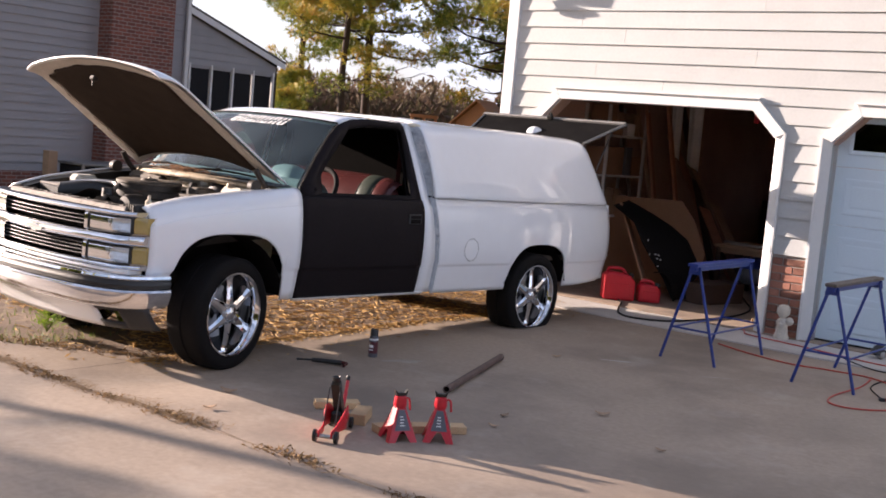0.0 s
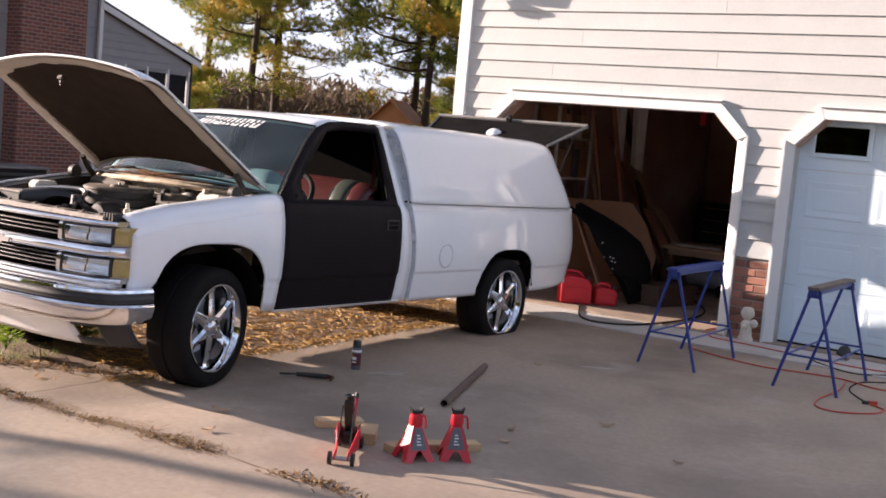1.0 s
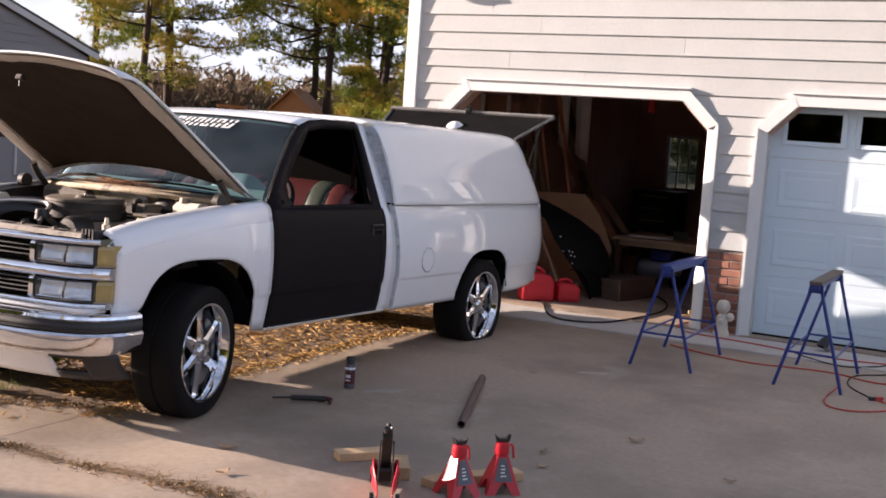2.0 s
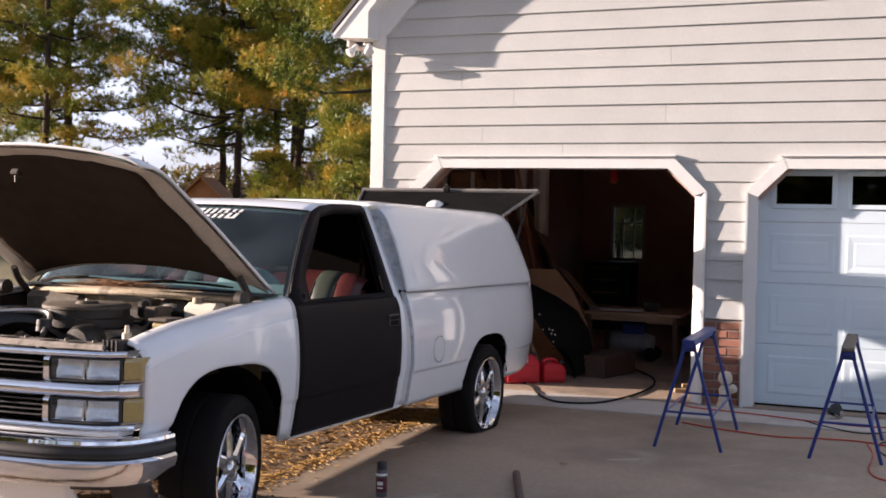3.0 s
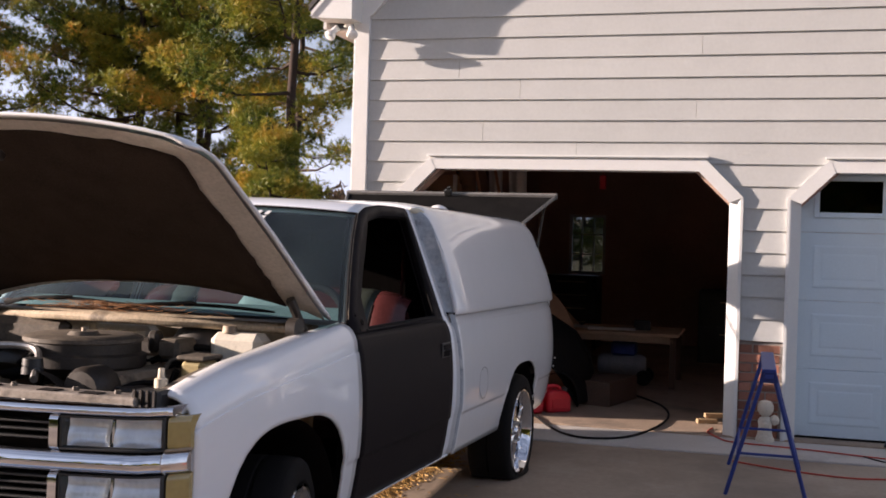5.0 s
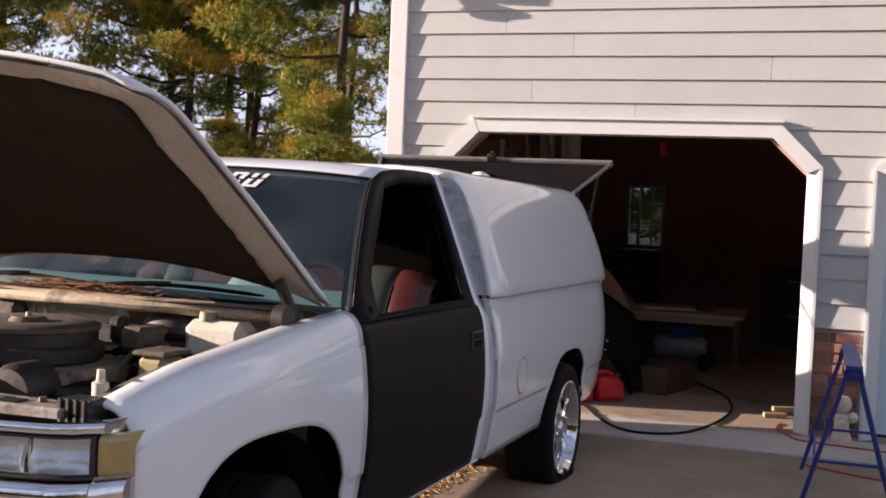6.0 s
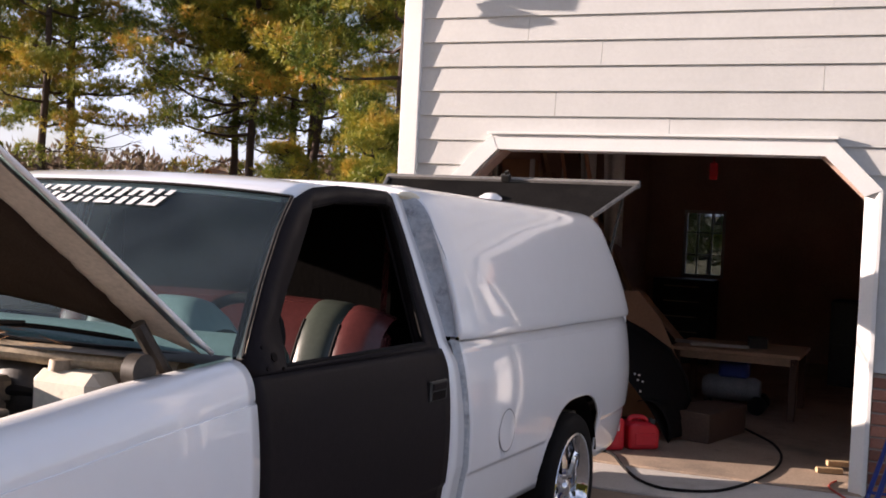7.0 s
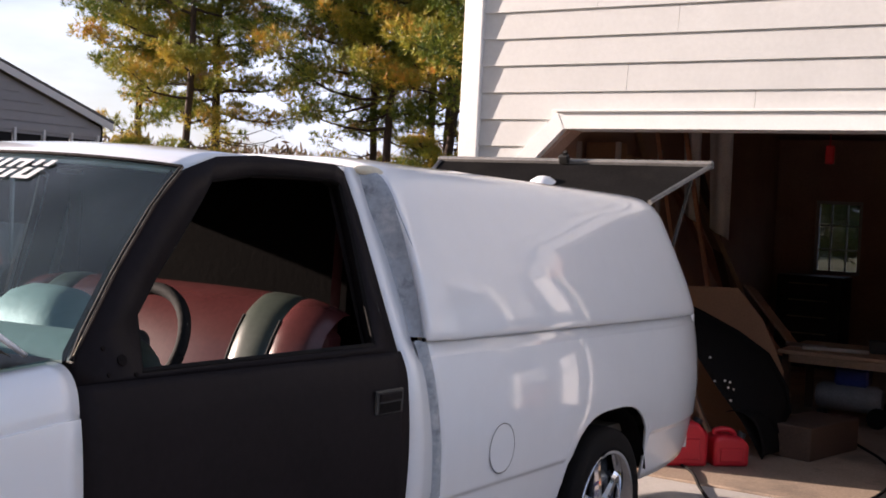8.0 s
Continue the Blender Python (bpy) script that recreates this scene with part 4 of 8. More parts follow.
ws = part("windshield", Geo().grid(shield_at, steps(-1, 1, 24), steps(0, 1, 12)), SHIELD, truck, "tinted windshield")
ws.visible_shadow = False
rim = [shield_at(-1, w) for w in steps(0, 1, 8)] + [shield_at(u, 1) for u in steps(-1, 1, 16)] + [shield_at(1, w) for w in steps(1, 0, 8)]
part("windshield_moulding", Geo().tube([(p[0], p[1] - 0.004, p[2] + 0.003) for p in rim], 0.006, 6), RUBBER, truck)
part("pillar_trim", Geo().tube([(shield_at(1, w)[0] + 0.008, shield_at(1, w)[1] - 0.006, shield_at(1, w)[2] + 0.004) for w in steps(0.02, 1, 8)], 0.0013, 6), DUSTY, truck, "thin pale line along the windshield pillar")
# a white banner of slanted strokes across the top of the windshield, cut through by a slanting gap
def banner(u0, u1, w0, w1):
    """One slanted stroke between two heights of the glass."""
    q = [shield_at(u + 0.30 * (w - 0.9), w) for u, w in ((u0, w0), (u1, w0), (u1, w1), (u0, w1))]
    part("banner_stroke", Geo().add([(p[0], p[1] - 0.005, p[2] + 0.004) for p in q], [(0, 1, 2, 3)]), PAPERWHITE, ws, smooth=0)


for k in range(7):
    u0 = -0.345 + k * 0.117
    cut = 0.893 + 0.02 * math.cos(k * 0.9)
    for a in (0.0, 0.058):
        banner(u0 + a, u0 + a + 0.031, 0.838, cut)
        banner(u0 + a + 0.004, u0 + a + 0.033, cut + 0.013, 0.957)
    if k % 2:
        banner(u0 + 0.004, u0 + 0.091, 0.940, 0.957)
    else:
        banner(u0, u0 + 0.089, 0.838, 0.856)

# bed floor, front wall, tailgate
part("bed_floor", Geo().box((0, 1.55, 0.62), (1.70, 2.56, 0.04)), GRIME, truck, smooth=0)
part("bed_front", Geo().box((0, 0.30, 0.87), (1.80, 0.04, 0.50)), WHITE, truck, smooth=0)
tg = Geo().grid(lambda u, w: (0.865 * u, 2.955 + 0.02 * math.sin(w * 3.1) - 0.03 * u ** 4, 0.42 + 0.70 * w), steps(-1, 1, 12), steps(0, 1, 6))
solid(part("tailgate", tg, WHITE, truck, "white tailgate"), 0.03)
for s in (1, -1):
    part("frame_rail", Geo().box((s * 0.45, 0.4, 0.40), (0.08, 4.6, 0.13)), BLACKSTEEL, truck, smooth=0)
    # wheel wells are coloured near-black to hold the shade under the arches
    part("wheel_liner", upper(Geo().lathe([(0.47, 0.04), (0.47, -0.32), (0.4, -0.32), (0.3, -0.33), (0.2, -0.33), (0.1, -0.33)], 48, Matrix.Translation((s * 0.90, RARCH[0], 0.30)) @ pose(0, 0, 0, 0, s * 90, 0)), 0.40), SHADEBLACK, truck)
    part("wheel_liner", upper(Geo().lathe([(0.503, 0.05), (0.503, -0.40), (0.42, -0.40), (0.33, -0.41), (0.24, -0.41), (0.12, -0.41)], 48, Matrix.Translation((s * 0.84, FARCH[0], 0.32)) @ pose(0, 0, 0, 0, s * 90, 0)), 0.43), SHADEBLACK, truck)
    # added near-black sheet that stops light coming through behind the bed side
    part("bed_light_block", Geo().box((s * 0.80, 2.46, 0.64), (0.02, 0.68, 0.50)), SHADEBLACK, truck, smooth=0)
part("trailer_hitch", Geo().box((0.25, 2.88, 0.40), (0.09, 0.14, 0.10), b=0.006), STEEL, truck, "grey hitch receiver under the tailgate")
part("rear_axle", Geo().tube([(-0.8, 1.665, 0.33), (0.8, 1.665, 0.33)], 0.05, 10), BLACKSTEEL, truck)
part("front_axle", Geo().tube([(-0.75, -1.665, 0.31), (0.75, -1.665, 0.31)], 0.045, 10), BLACKSTEEL, truck)
part("exhaust", Geo().tube([(0.3, -0.9, 0.33), (0.3, 0.6, 0.33), (0.42, 1.2, 0.36)], 0.035, 8), RUSTPIPE, truck)
part("underbody", Geo().box((0, -1.25, 0.44), (1.2, 0.9, 0.10)), GRIME, truck, smooth=0)

# cap over the bed
CAPP = [(0.936, 1.134), (0.937, 1.155), (0.917, 1.26), (0.878, 1.40), (0.826, 1.54), (0.79, 1.615), (0.745, 1.660), (0.68, 1.682), (0.55, 1.697), (0.3, 1.703), (0.0, 1.705)]
CAPP = [(p.x, p.y) for p in smoothed([(x, z, 0) for x, z in CAPP], 3)]


def cap_at(i, v):
    pts = CAPP + [(-x, z) for x, z in CAPP[-2::-1]]
    x, z = pts[int(i)]
    rear = 2.865 - (z - 1.136) * 0.52 - 0.05 * math.sin(math.pi * min(1.0, (z - 1.13) / 0.56))
    front = lerp(z, [(1.136, 0.305), (1.2, 0.30), (1.4, 0.278), (1.55, 0.25), (1.71, 0.245)])
    y = front + (rear - front) * v
    pinch = 0.022 * max(0, (0.06 - v) / 0.06) ** 2 + 0.02 * max(0, (v - 0.94) / 0.06) ** 2
    k = 1 - pinch - rear_taper(y) * 0.9
    return (x * k, y, 1.136 + (z - 1.136) * (1 - 0.9 * pinch))


cap = part("bed_cap", Geo().grid(cap_at, range(2 * len(CAPP) - 1), [0, 0.01, 0.025, 0.045, 0.06, 0.15, 0.3, 0.45, 0.6, 0.75, 0.9, 0.94, 0.96, 0.985, 1.0]), WHITE, truck, "white fibreglass bed cap without side windows", smooth=60)
solid(cap, 0.02)
# the shade inside the cap is painted as a near-black wall
part("cap_front_wall", Geo().prism([(x * 0.95, 0.30, z - 0.02) for x, z in CAPP] + [(-x * 0.95, 0.30, z - 0.02) for x, z in CAPP[-2::-1]], (0, 0.02, 0)), DEEPSHADE, cap, smooth=0)
part("cap_seal", Geo().tube([(0.929 - 0.9 * rear_taper(y), y, 1.131) for y in steps(0.29, 2.88, 20)], 0.0065, 6), RUBBER, cap)
for s in (1, -1):
    def primer_at(z, u):
        inner_x = 0.900 - (z - 1.10) * 0.345
        outer_x = lerp(z, [(b, a) for a, b in CAPP if b < 1.67]) * (1 - 0.022 * (1 - u))
        k = u * u * (3 - 2 * u)
        return (s * (inner_x + (outer_x + 0.004 - inner_x) * k + 0.0025 * noise.noise((z * 14, u * 4, s))), gap_y(z) - 0.022 + 0.058 * u, z)
    part("primer_edge", Geo().grid(primer_at, steps(1.137, 1.662, 30), steps(0, 1, 9)), PRIMER, cap, "patchy grey primer along the front edge")
part("lamp_pod", Geo().lathe([(0, 0.075), (0.025, 0.07), (0.05, 0.045), (0.065, 0)], 20, Matrix.Translation((0.0, 2.83, 1.738)) @ Matrix.Diagonal((1.5, 1.3, 1, 1))), WHITE, cap, "white rounded brake-light pod on the roof")
# lifted rear lid with its frame, props and latch
LH, LT = Vector((0, 2.62, 1.68)), Vector((0, 3.10, 1.905))
lv = (LT - LH)
ln = lv.length
lm = Matrix.Translation(LH) @ pose(0, 0, 0, math.degrees(math.atan2(lv.z, lv.y)), 0, 0)
lid = part("rear_lid", Geo().add([(-0.72, 0, 0), (0.72, 0, 0), (0.86, ln, 0), (-0.86, ln, 0)], [(0, 1, 2, 3)]), LIDGREY, cap, "raised dark smoked-glass rear lid", smooth=0, at=lm)
part("lid_lining", Geo().add([(-0.71, 0, -0.004), (0.71, 0, -0.004), (0.85, ln, -0.004), (-0.85, ln, -0.004)], [(0, 1, 2, 3)]), LIDGREY, lid, "dark grey underside", smooth=0)
part("lid_rail", Geo().box((0, ln, 0.0), (1.74, 0.035, 0.045), b=0.006), LIDRAIL, lid, "dull grey metal edge rail")
for s in (1, -1):
    part("lid_rail", Geo().tube([(s * 0.72, 0, 0), (s * 0.86, ln, 0)], 0.014, 6), LIDRAIL, lid)
    part("lid_prop", Geo().tube([(s * 0.80, 0.40, -0.01), (s * 0.79, 0.02, -0.30)], 0.009, 6), BLACKSTEEL, lid)
part("lid_latch", Geo().box((0.0, ln - 0.02, 0.03), (0.06, 0.04, 0.05), b=0.006).box((0.01, ln - 0.02, 0.055), (0.02, 0.03, 0.04)), BLACKSTEEL, lid, "small black latch")

# ---- truck front end ----
def nose_y(x):
    return -2.455 + 0.041 * (x / 0.49) ** 2 + 0.085 * max(0.0, (abs(x) - 0.72) / 0.13) ** 2


def nose_bar(x0, x1, z0, z1, out=0.03, back=0.04, n=18, round_off=0.35, most=0.02):
    """A bar that follows the curve of the nose."""
    h = z1 - z0
    r = min(round_off * h, most)
    arc = [(math.sin(a), math.cos(a)) for a in steps(0, math.pi / 2, 4)]
    prof = [(-back, z0)] + [(out - r + r * i, z0 + r - r * j) for i, j in arc] + [(out - r + r * j, z1 - r + r * i) for i, j in arc] + [(-back, z1)]
    g = Geo()
    g.grid(lambda x, j: (x, nose_y(x) - prof[int(j)][0], prof[int(j)][1]), steps(x0, x1, n), range(len(prof)), flip=True)
    for x in (x0, x1):
        g.add([(x, nose_y(x) - o, z) for o, z in prof], [tuple(range(len(prof)))])
    return g


grille = part("grille", nose_bar(-0.485, 0.485, 0.622, 0.918, -0.05, 0.07), SHADEBLACK, truck, "black grille in a chrome surround")
for z0, z1, xe, o in ((0.917, 0.947, 0.825, 0.035), (0.737, 0.806, 0.806, 0.045), (0.592, 0.622, 0.845, 0.03)):
    part("chrome_bar", nose_bar(-xe, xe, z0, z1, o, 0.06, 30, 0.5, 0.04), CHROME, grille, "chrome grille bar")
for s in (1, -1):
    for z0, z1 in ((0.622, 0.737), (0.806, 0.917)):
        part("chrome_post", nose_bar(s * 0.485 - 0.014, s * 0.485 + 0.014, z0, z1, 0.03, 0.05, 6), CHROME, grille)
for z in (0.834, 0.858, 0.882, 0.645, 0.668, 0.691, 0.714):
    part("grille_slat", nose_bar(-0.475, 0.475, z, z + 0.007, 0.005, 0.045, 16), PLASTIC, grille)
part("emblem", Geo().prism([(-0.09, nose_y(0) - 0.047, 0.758), (-0.03, nose_y(0) - 0.047, 0.758), (-0.03, nose_y(0) - 0.047, 0.735), (0.03, nose_y(0) - 0.047, 0.735), (0.03, nose_y(0) - 0.047, 0.745), (0.09, nose_y(0) - 0.047, 0.745),
                            (0.10, nose_y(0) - 0.047, 0.775), (0.03, nose_y(0) - 0.047, 0.775), (0.03, nose_y(0) - 0.047, 0.785), (-0.03, nose_y(0) - 0.047, 0.785), (-0.03, nose_y(0) - 0.047, 0.775), (-0.10, nose_y(0) - 0.047, 0.775)], (0, -0.006, 0)), DULLCHROME, grille, smooth=0)
for s in (1, -1):
    for z0, z1 in ((0.806, 0.917), (0.622, 0.737)):
        a, b = sorted((s * 0.503, s * 0.808))
        lamp = part("headlight", nose_bar(a, b, z0 + 0.002, z1 - 0.002, -0.045, 0.07, 8), SHADEBLACK, truck, "rectangular headlight with mottled reflector")
        for c0, c1 in ((a + 0.012, (a + b) / 2 - 0.006), ((a + b) / 2 + 0.006, b - 0.012)):
            def cell(u, w):
                x = (c0 + c1) / 2 + (c1 - c0) / 2 * u
                bowl = 0.022 * (1 - u ** 4) * (1 - w ** 4)
                return (x, nose_y(x) + 0.002 + bowl + 0.0006 * math.sin(u * 22) * (1 - u * u) + 0.006 * math.tanh(4 * w), (z0 + z1) / 2 + ((z1 - z0) / 2 - 0.013) * w)
            part("reflector", Geo().grid(cell, steps(-1, 1, 36), steps(-1, 1, 14), flip=True), REFLECTOR, lamp, "bright mottled reflector")
        lens_g = nose_bar(a, b, z0 + 0.004, z1 - 0.004, 0.022, -0.018, 8)
        ln_ob = part("lens", lens_g, LENS, lamp, "clear scratched lens")
        ln_ob.visible_shadow = False
        for e0, e1, h0, h1 in ((a, b, z0 + 0.002, z0 + 0.009), (a, b, z1 - 0.009, z1 - 0.002), (a, a + 0.007, z0 + 0.002, z1 - 0.002), (b - 0.007, b, z0 + 0.002, z1 - 0.002)):
            part("lamp_rim", nose_bar(e0, e1, h0, h1, 0.026, 0.02, 8), PLASTIC, lamp)
        part("lamp_divider", nose_bar((a + b) / 2 - 0.004, (a + b) / 2 + 0.004, z0 + 0.004, z1 - 0.004, -0.005, 0.02, 2), DULLCHROME, lamp)
    a, b = sorted((s * 0.812, s * 0.856))
    part("corner_lamp", nose_bar(a, b, 0.808, 0.915, 0.02, 0.05, 8), AMBER, truck, "yellowed amber corner lamp")
    part("corner_lamp", nose_bar(a, b, 0.624, 0.735, 0.02, 0.05, 8), AMBER, truck, "yellowed amber corner lamp")
    a, b = sorted((s * 0.804, s * 0.856))
    part("grille_corner", nose_bar(a, b, 0.738, 0.805, 0.040, 0.05, 5, 0.5, 0.04), DULLCHROME, truck, "tarnished chrome grille corner")
    for z0, z1 in ((0.808, 0.915), (0.624, 0.735)):
        part("lamp_frame", nose_bar(a, b, z0 - 0.002, z0 + 0.007, 0.024, 0.05, 5), DUSTY, truck)

# bumper wrapping round the corners
BP = smoothed([(-0.925, -2.12, 0), (-0.922, -2.26, 0), (-0.87, -2.39, 0), (-0.74, -2.48, 0), (-0.5, -2.55, 0), (0, -2.59, 0), (0.5, -2.55, 0), (0.74, -2.48, 0), (0.87, -2.39, 0), (0.922, -2.26, 0), (0.925, -2.12, 0)], 5)


def wrap(prof, pts=BP, m=None):
    """A profile of (outward, height) led along the bumper's line."""
    g = Geo()
    vs = []
    for i, p in enumerate(pts):
        t = (pts[min(i + 1, len(pts) - 1)] - pts[max(i - 1, 0)]).normalized()
        nrm = Vector((t.y, -t.x, 0))
        vs += [(p.x + nrm.x * o, p.y + nrm.y * o, z) for o, z in prof]
    k = len(prof)
    g.add(vs, [(i * k + j, i * k + (j + 1) % k, (i + 1) * k + (j + 1) % k, (i + 1) * k + j) for i in range(len(pts) - 1) for j in range(k)])
    g.add(vs[:k], [tuple(range(k))]).add(vs[-k:], [tuple(range(k))[::-1]])
    return g


bumper = part("bumper", wrap([(-0.08, 0.571), (0.0, 0.575), (0.016, 0.568), (0.02, 0.553), (0.012, 0.548), (0.012, 0.491), (0.024, 0.486), (0.034, 0.472), (0.03, 0.445), (0.012, 0.398), (-0.015, 0.368), (-0.08, 0.373)]), CHROME, truck, "chrome front bumper")
part("bumper_strip", wrap([(0.0, 0.548), (0.022, 0.545), (0.022, 0.529), (0.026, 0.523), (0.026, 0.511), (0.022, 0.507), (0.022, 0.493), (0.0, 0.489)]), PLASTIC, bumper, "black rubber bumper strip")
part("filler_panel", nose_bar(-0.80, 0.80, 0.568, 0.594, 0.02, 0.08, 20), WHITE, truck)
val = Geo()
val.grid(lambda x, w: (x, -2.52 + 0.10 * abs(x / 0.75) ** 2.5 + 0.10 * w ** 1.5 + (0.02 * math.sin(w * 3.1)), 0.372 - 0.15 * w), steps(-0.63, 0.63, 24), steps(0, 1, 6), flip=True)
solid(part("air_dam", val, WHITE, truck, "white lower air dam"), 0.012)
for s in (1, -1):
    def dam_at(u, w):
        return (s * (0.63 + 0.28 * u), -2.52 + 0.10 * abs((0.63 + 0.28 * u) / 0.75) ** 2.5 + 0.10 * w ** 1.5 + 0.12 * u ** 3, 0.372 - 0.15 * w)
    # a hole is left where the fog lamp would sit
    v2 = Geo().grid(dam_at, steps(0.58, 1, 5), steps(0, 1, 5), flip=s > 0)
    v2.grid(dam_at, steps(0.03, 0.58, 5), steps(0, 0.2, 2), flip=s > 0).grid(dam_at, steps(0.03, 0.58, 5), steps(0.72, 1, 2), flip=s > 0)
    solid(part("air_dam_end", tidy(v2), PLASTIC, truck, "black air dam end with an open lamp hole"), 0.012)

# ---- engine bay ----
for s in (1, -1):
    part("inner_fender", Geo().grid(lambda y, w: (s * (fender_in(y) - 0.03 - 0.12 * w), y, fender_top(y) - 0.02 - 0.35 * w), steps(-2.2, -1.15, 8), steps(0, 1, 3)), SOOT, truck)
    part("fender_ledge", Geo().grid(lambda y, w: (s * (fender_in(y) + 0.01 - 0.075 * w), y, fender_top(y) - 0.012 - 0.012 * w), steps(-2.2, -1.15, 10), (0, 0.4, 1)), GRIME, truck)
part("firewall", Geo().grid(lambda x, w: (x, -1.17 - 0.03 * w, 1.14 - 0.54 * w), steps(-0.80, 0.80, 6), steps(0, 1, 3)), BEIGE, truck, "dirty beige firewall")
part("bay_floor", Geo().box((0, -1.75, 0.50), (1.3, 1.0, 0.04)), SOOT, truck, smooth=0)
cowl = part("cowl", Geo().grid(lambda u, w: (0.87 * u, -1.10 - 0.17 * (1 - u * u) - 0.13 * w, 1.158 - 0.012 * w + 0.012 * (1 - u * u)), steps(-1, 1, 20), steps(0, 1, 4)), PLASTIC, truck, "black cowl under the windshield")
COWL_LIP = ((0.062, 0.016), (0.030, 0.013), (0.012, 0.008), (0.002, 0.0), (-0.004, -0.008), (-0.002, -0.018), (0.004, -0.028))


def cowl_lip(x, k):
    """The dented sheet-metal lip in front of the cowl."""
    dy, dz = COWL_LIP[int(k)]
    y = -1.41 + 0.20 * (x / 0.8) ** 2
    return (x, y + dy + 0.003 * noise.noise((x * 9, k * 0.4, 2)), 1.150 - 0.022 * (x / 0.8) ** 2 + dz + 0.003 * noise.noise((x * 7, k * 0.5, 5)))


solid(part("cowl_edge", Geo().grid(cowl_lip, steps(-0.80, 0.78, 36), range(7)), LIPTAN, truck, "dirty tan sheet-metal cowl lip"), 0.003)
part("cowl_seal", Geo().tube([Vector(cowl_lip(x, 0)) + Vector((0, 0.004, 0.006)) for x in steps(-0.78, 0.76, 24)], 0.008, 6), RUBBER, truck, "black rubber cowl seal")
for x0, x1 in ((-0.62, 0.02), (-0.02, 0.62)):
    base = [(x, -1.115 - 0.185 * (1 - (x / 0.87) ** 2), 1.186 + 0.018 * math.sin((x - x0) / (x1 - x0) * math.pi)) for x in steps(x0, x1, 12)]
    wip = part("wiper", Geo().tube(base, [0.004] + [0.0075] * 11 + [0.004], 6), RUBBER, truck, "black wiper arm and blade")
    part("wiper_arm", Geo().tube(smoothed([(x0 - 0.04, base[0][1] - 0.05, 1.172), (x0 + 0.12, base[3][1] - 0.03, 1.200), ((x0 + x1) / 2, base[6][1] - 0.004, 1.214)], 5), [0.012, 0.011, 0.010, 0.009, 0.008, 0.007, 0.007, 0.006, 0.006, 0.005, 0.004], 6), PLASTIC, wip)
rad = Geo().box((0, -2.25, 0.945), (1.36, 0.11, 0.035), b=0.006)
rad.box((0, -2.19, 0.86), (1.30, 0.03, 0.17), b=0.004)
part("radiator_support", rad, SUPPORT, truck, "dusty radiator support panel")
for x in (-0.55, -0.38, -0.12, 0.10, 0.34, 0.50):
    part("support_slot", Geo().box((x, -2.27, 0.9645), (0.07, 0.05, 0.003)), SHADEBLACK, truck, smooth=0)
    part("support_bolt", Geo().lathe([(0, 0.012), (0.010, 0.012), (0.012, 0)], 8, Matrix.Translation((x + 0.075, -2.24, 0.963))), GRIME, truck)
part("radiator", Geo().box((0, -2.12, 0.79), (0.95, 0.06, 0.30), b=0.02), SOOT, truck, "grimy radiator")
air = part("air_cleaner", Geo().lathe([(0, 0.10), (0.05, 0.10), (0.06, 0.085), (0.20, 0.09), (0.215, 0.08), (0.215, 0.03), (0.235, 0.02), (0.235, -0.02), (0.2, -0.05), (0, -0.05)], 36, Matrix.Translation((0.06, -1.70, 1.005))), SOOT, truck, "round black dusty air cleaner")
part("lid", Geo().lathe([(0, 0.104), (0.05, 0.104), (0.062, 0.089), (0.20, 0.094), (0.222, 0.084), (0.222, 0.070), (0.216, 0.066)], 36, Matrix.Translation((0.06, -1.70, 1.005))), GRIME, air, "brown dusty lid")
part("wing_nut", Geo().lathe([(0, 0.03), (0.012, 0.03), (0.018, 0)], 10, Matrix.Translation((0.06, -1.70, 1.100)) @ Matrix.Scale(0.7, 4)), DUSTY, air)
part("intake_duct", Geo().tube(smoothed([(-0.10, -1.85, 1.0), (-0.22, -1.98, 0.99), (-0.36, -2.10, 0.96)], 5), [0.07] * 11, 12), PLASTIC, truck)
part("power_steering_cap", Geo().lathe([(0, 0.06), (0.035, 0.055), (0.04, 0.0)], 14, Matrix.Translation((0.10, -2.05, 0.98))), PLASTIC, truck)
part("brake_booster", Geo().lathe([(0, 0.16), (0.06, 0.155), (0.115, 0.11), (0.125, 0.06), (0.12, 0)], 24, Matrix.Translation((0.33, -1.22, 1.02)) @ pose(0, 0, 0, 90, 0, 0)), SOOT, truck, "black brake booster")
part("master_cylinder", Geo().box((0.32, -1.45, 1.04), (0.09, 0.16, 0.08), b=0.015), GRIME, truck)
part("washer_bottle", Geo().box((0.53, -1.32, 1.035), (0.23, 0.13, 0.14), b=0.03), BOTTLEWHITE, truck, "off-white plastic bottle")
part("bottle_cap", Geo().lathe([(0, 0.03), (0.028, 0.028), (0.032, 0.0)], 16, Matrix.Translation((0.49, -1.34, 1.103))), DUSTY, truck, "grey bottle cap")
tank = part("coolant_tank", Geo().box((0.575, -1.72, 0.965), (0.10, 0.13, 0.14), b=0.02), BOTTLE, truck, "yellowed coolant tank")
part("tank_lid", Geo().box((0.575, -1.72, 1.04), (0.115, 0.145, 0.018), b=0.006), GRIME, tank, "dusty brown lid")
part("battery", Geo().box((-0.56, -2.0, 0.90), (0.26, 0.18, 0.19), b=0.01), PLASTIC, truck, "black battery")
part("battery_top", Geo().box((-0.56, -2.0, 1.0), (0.25, 0.17, 0.012), b=0.004), SUPPORT, truck)
part("fuse_box", Geo().box((-0.60, -1.55, 1.0), (0.16, 0.22, 0.08), b=0.012), BLACKSTEEL, truck, "black fuse box")
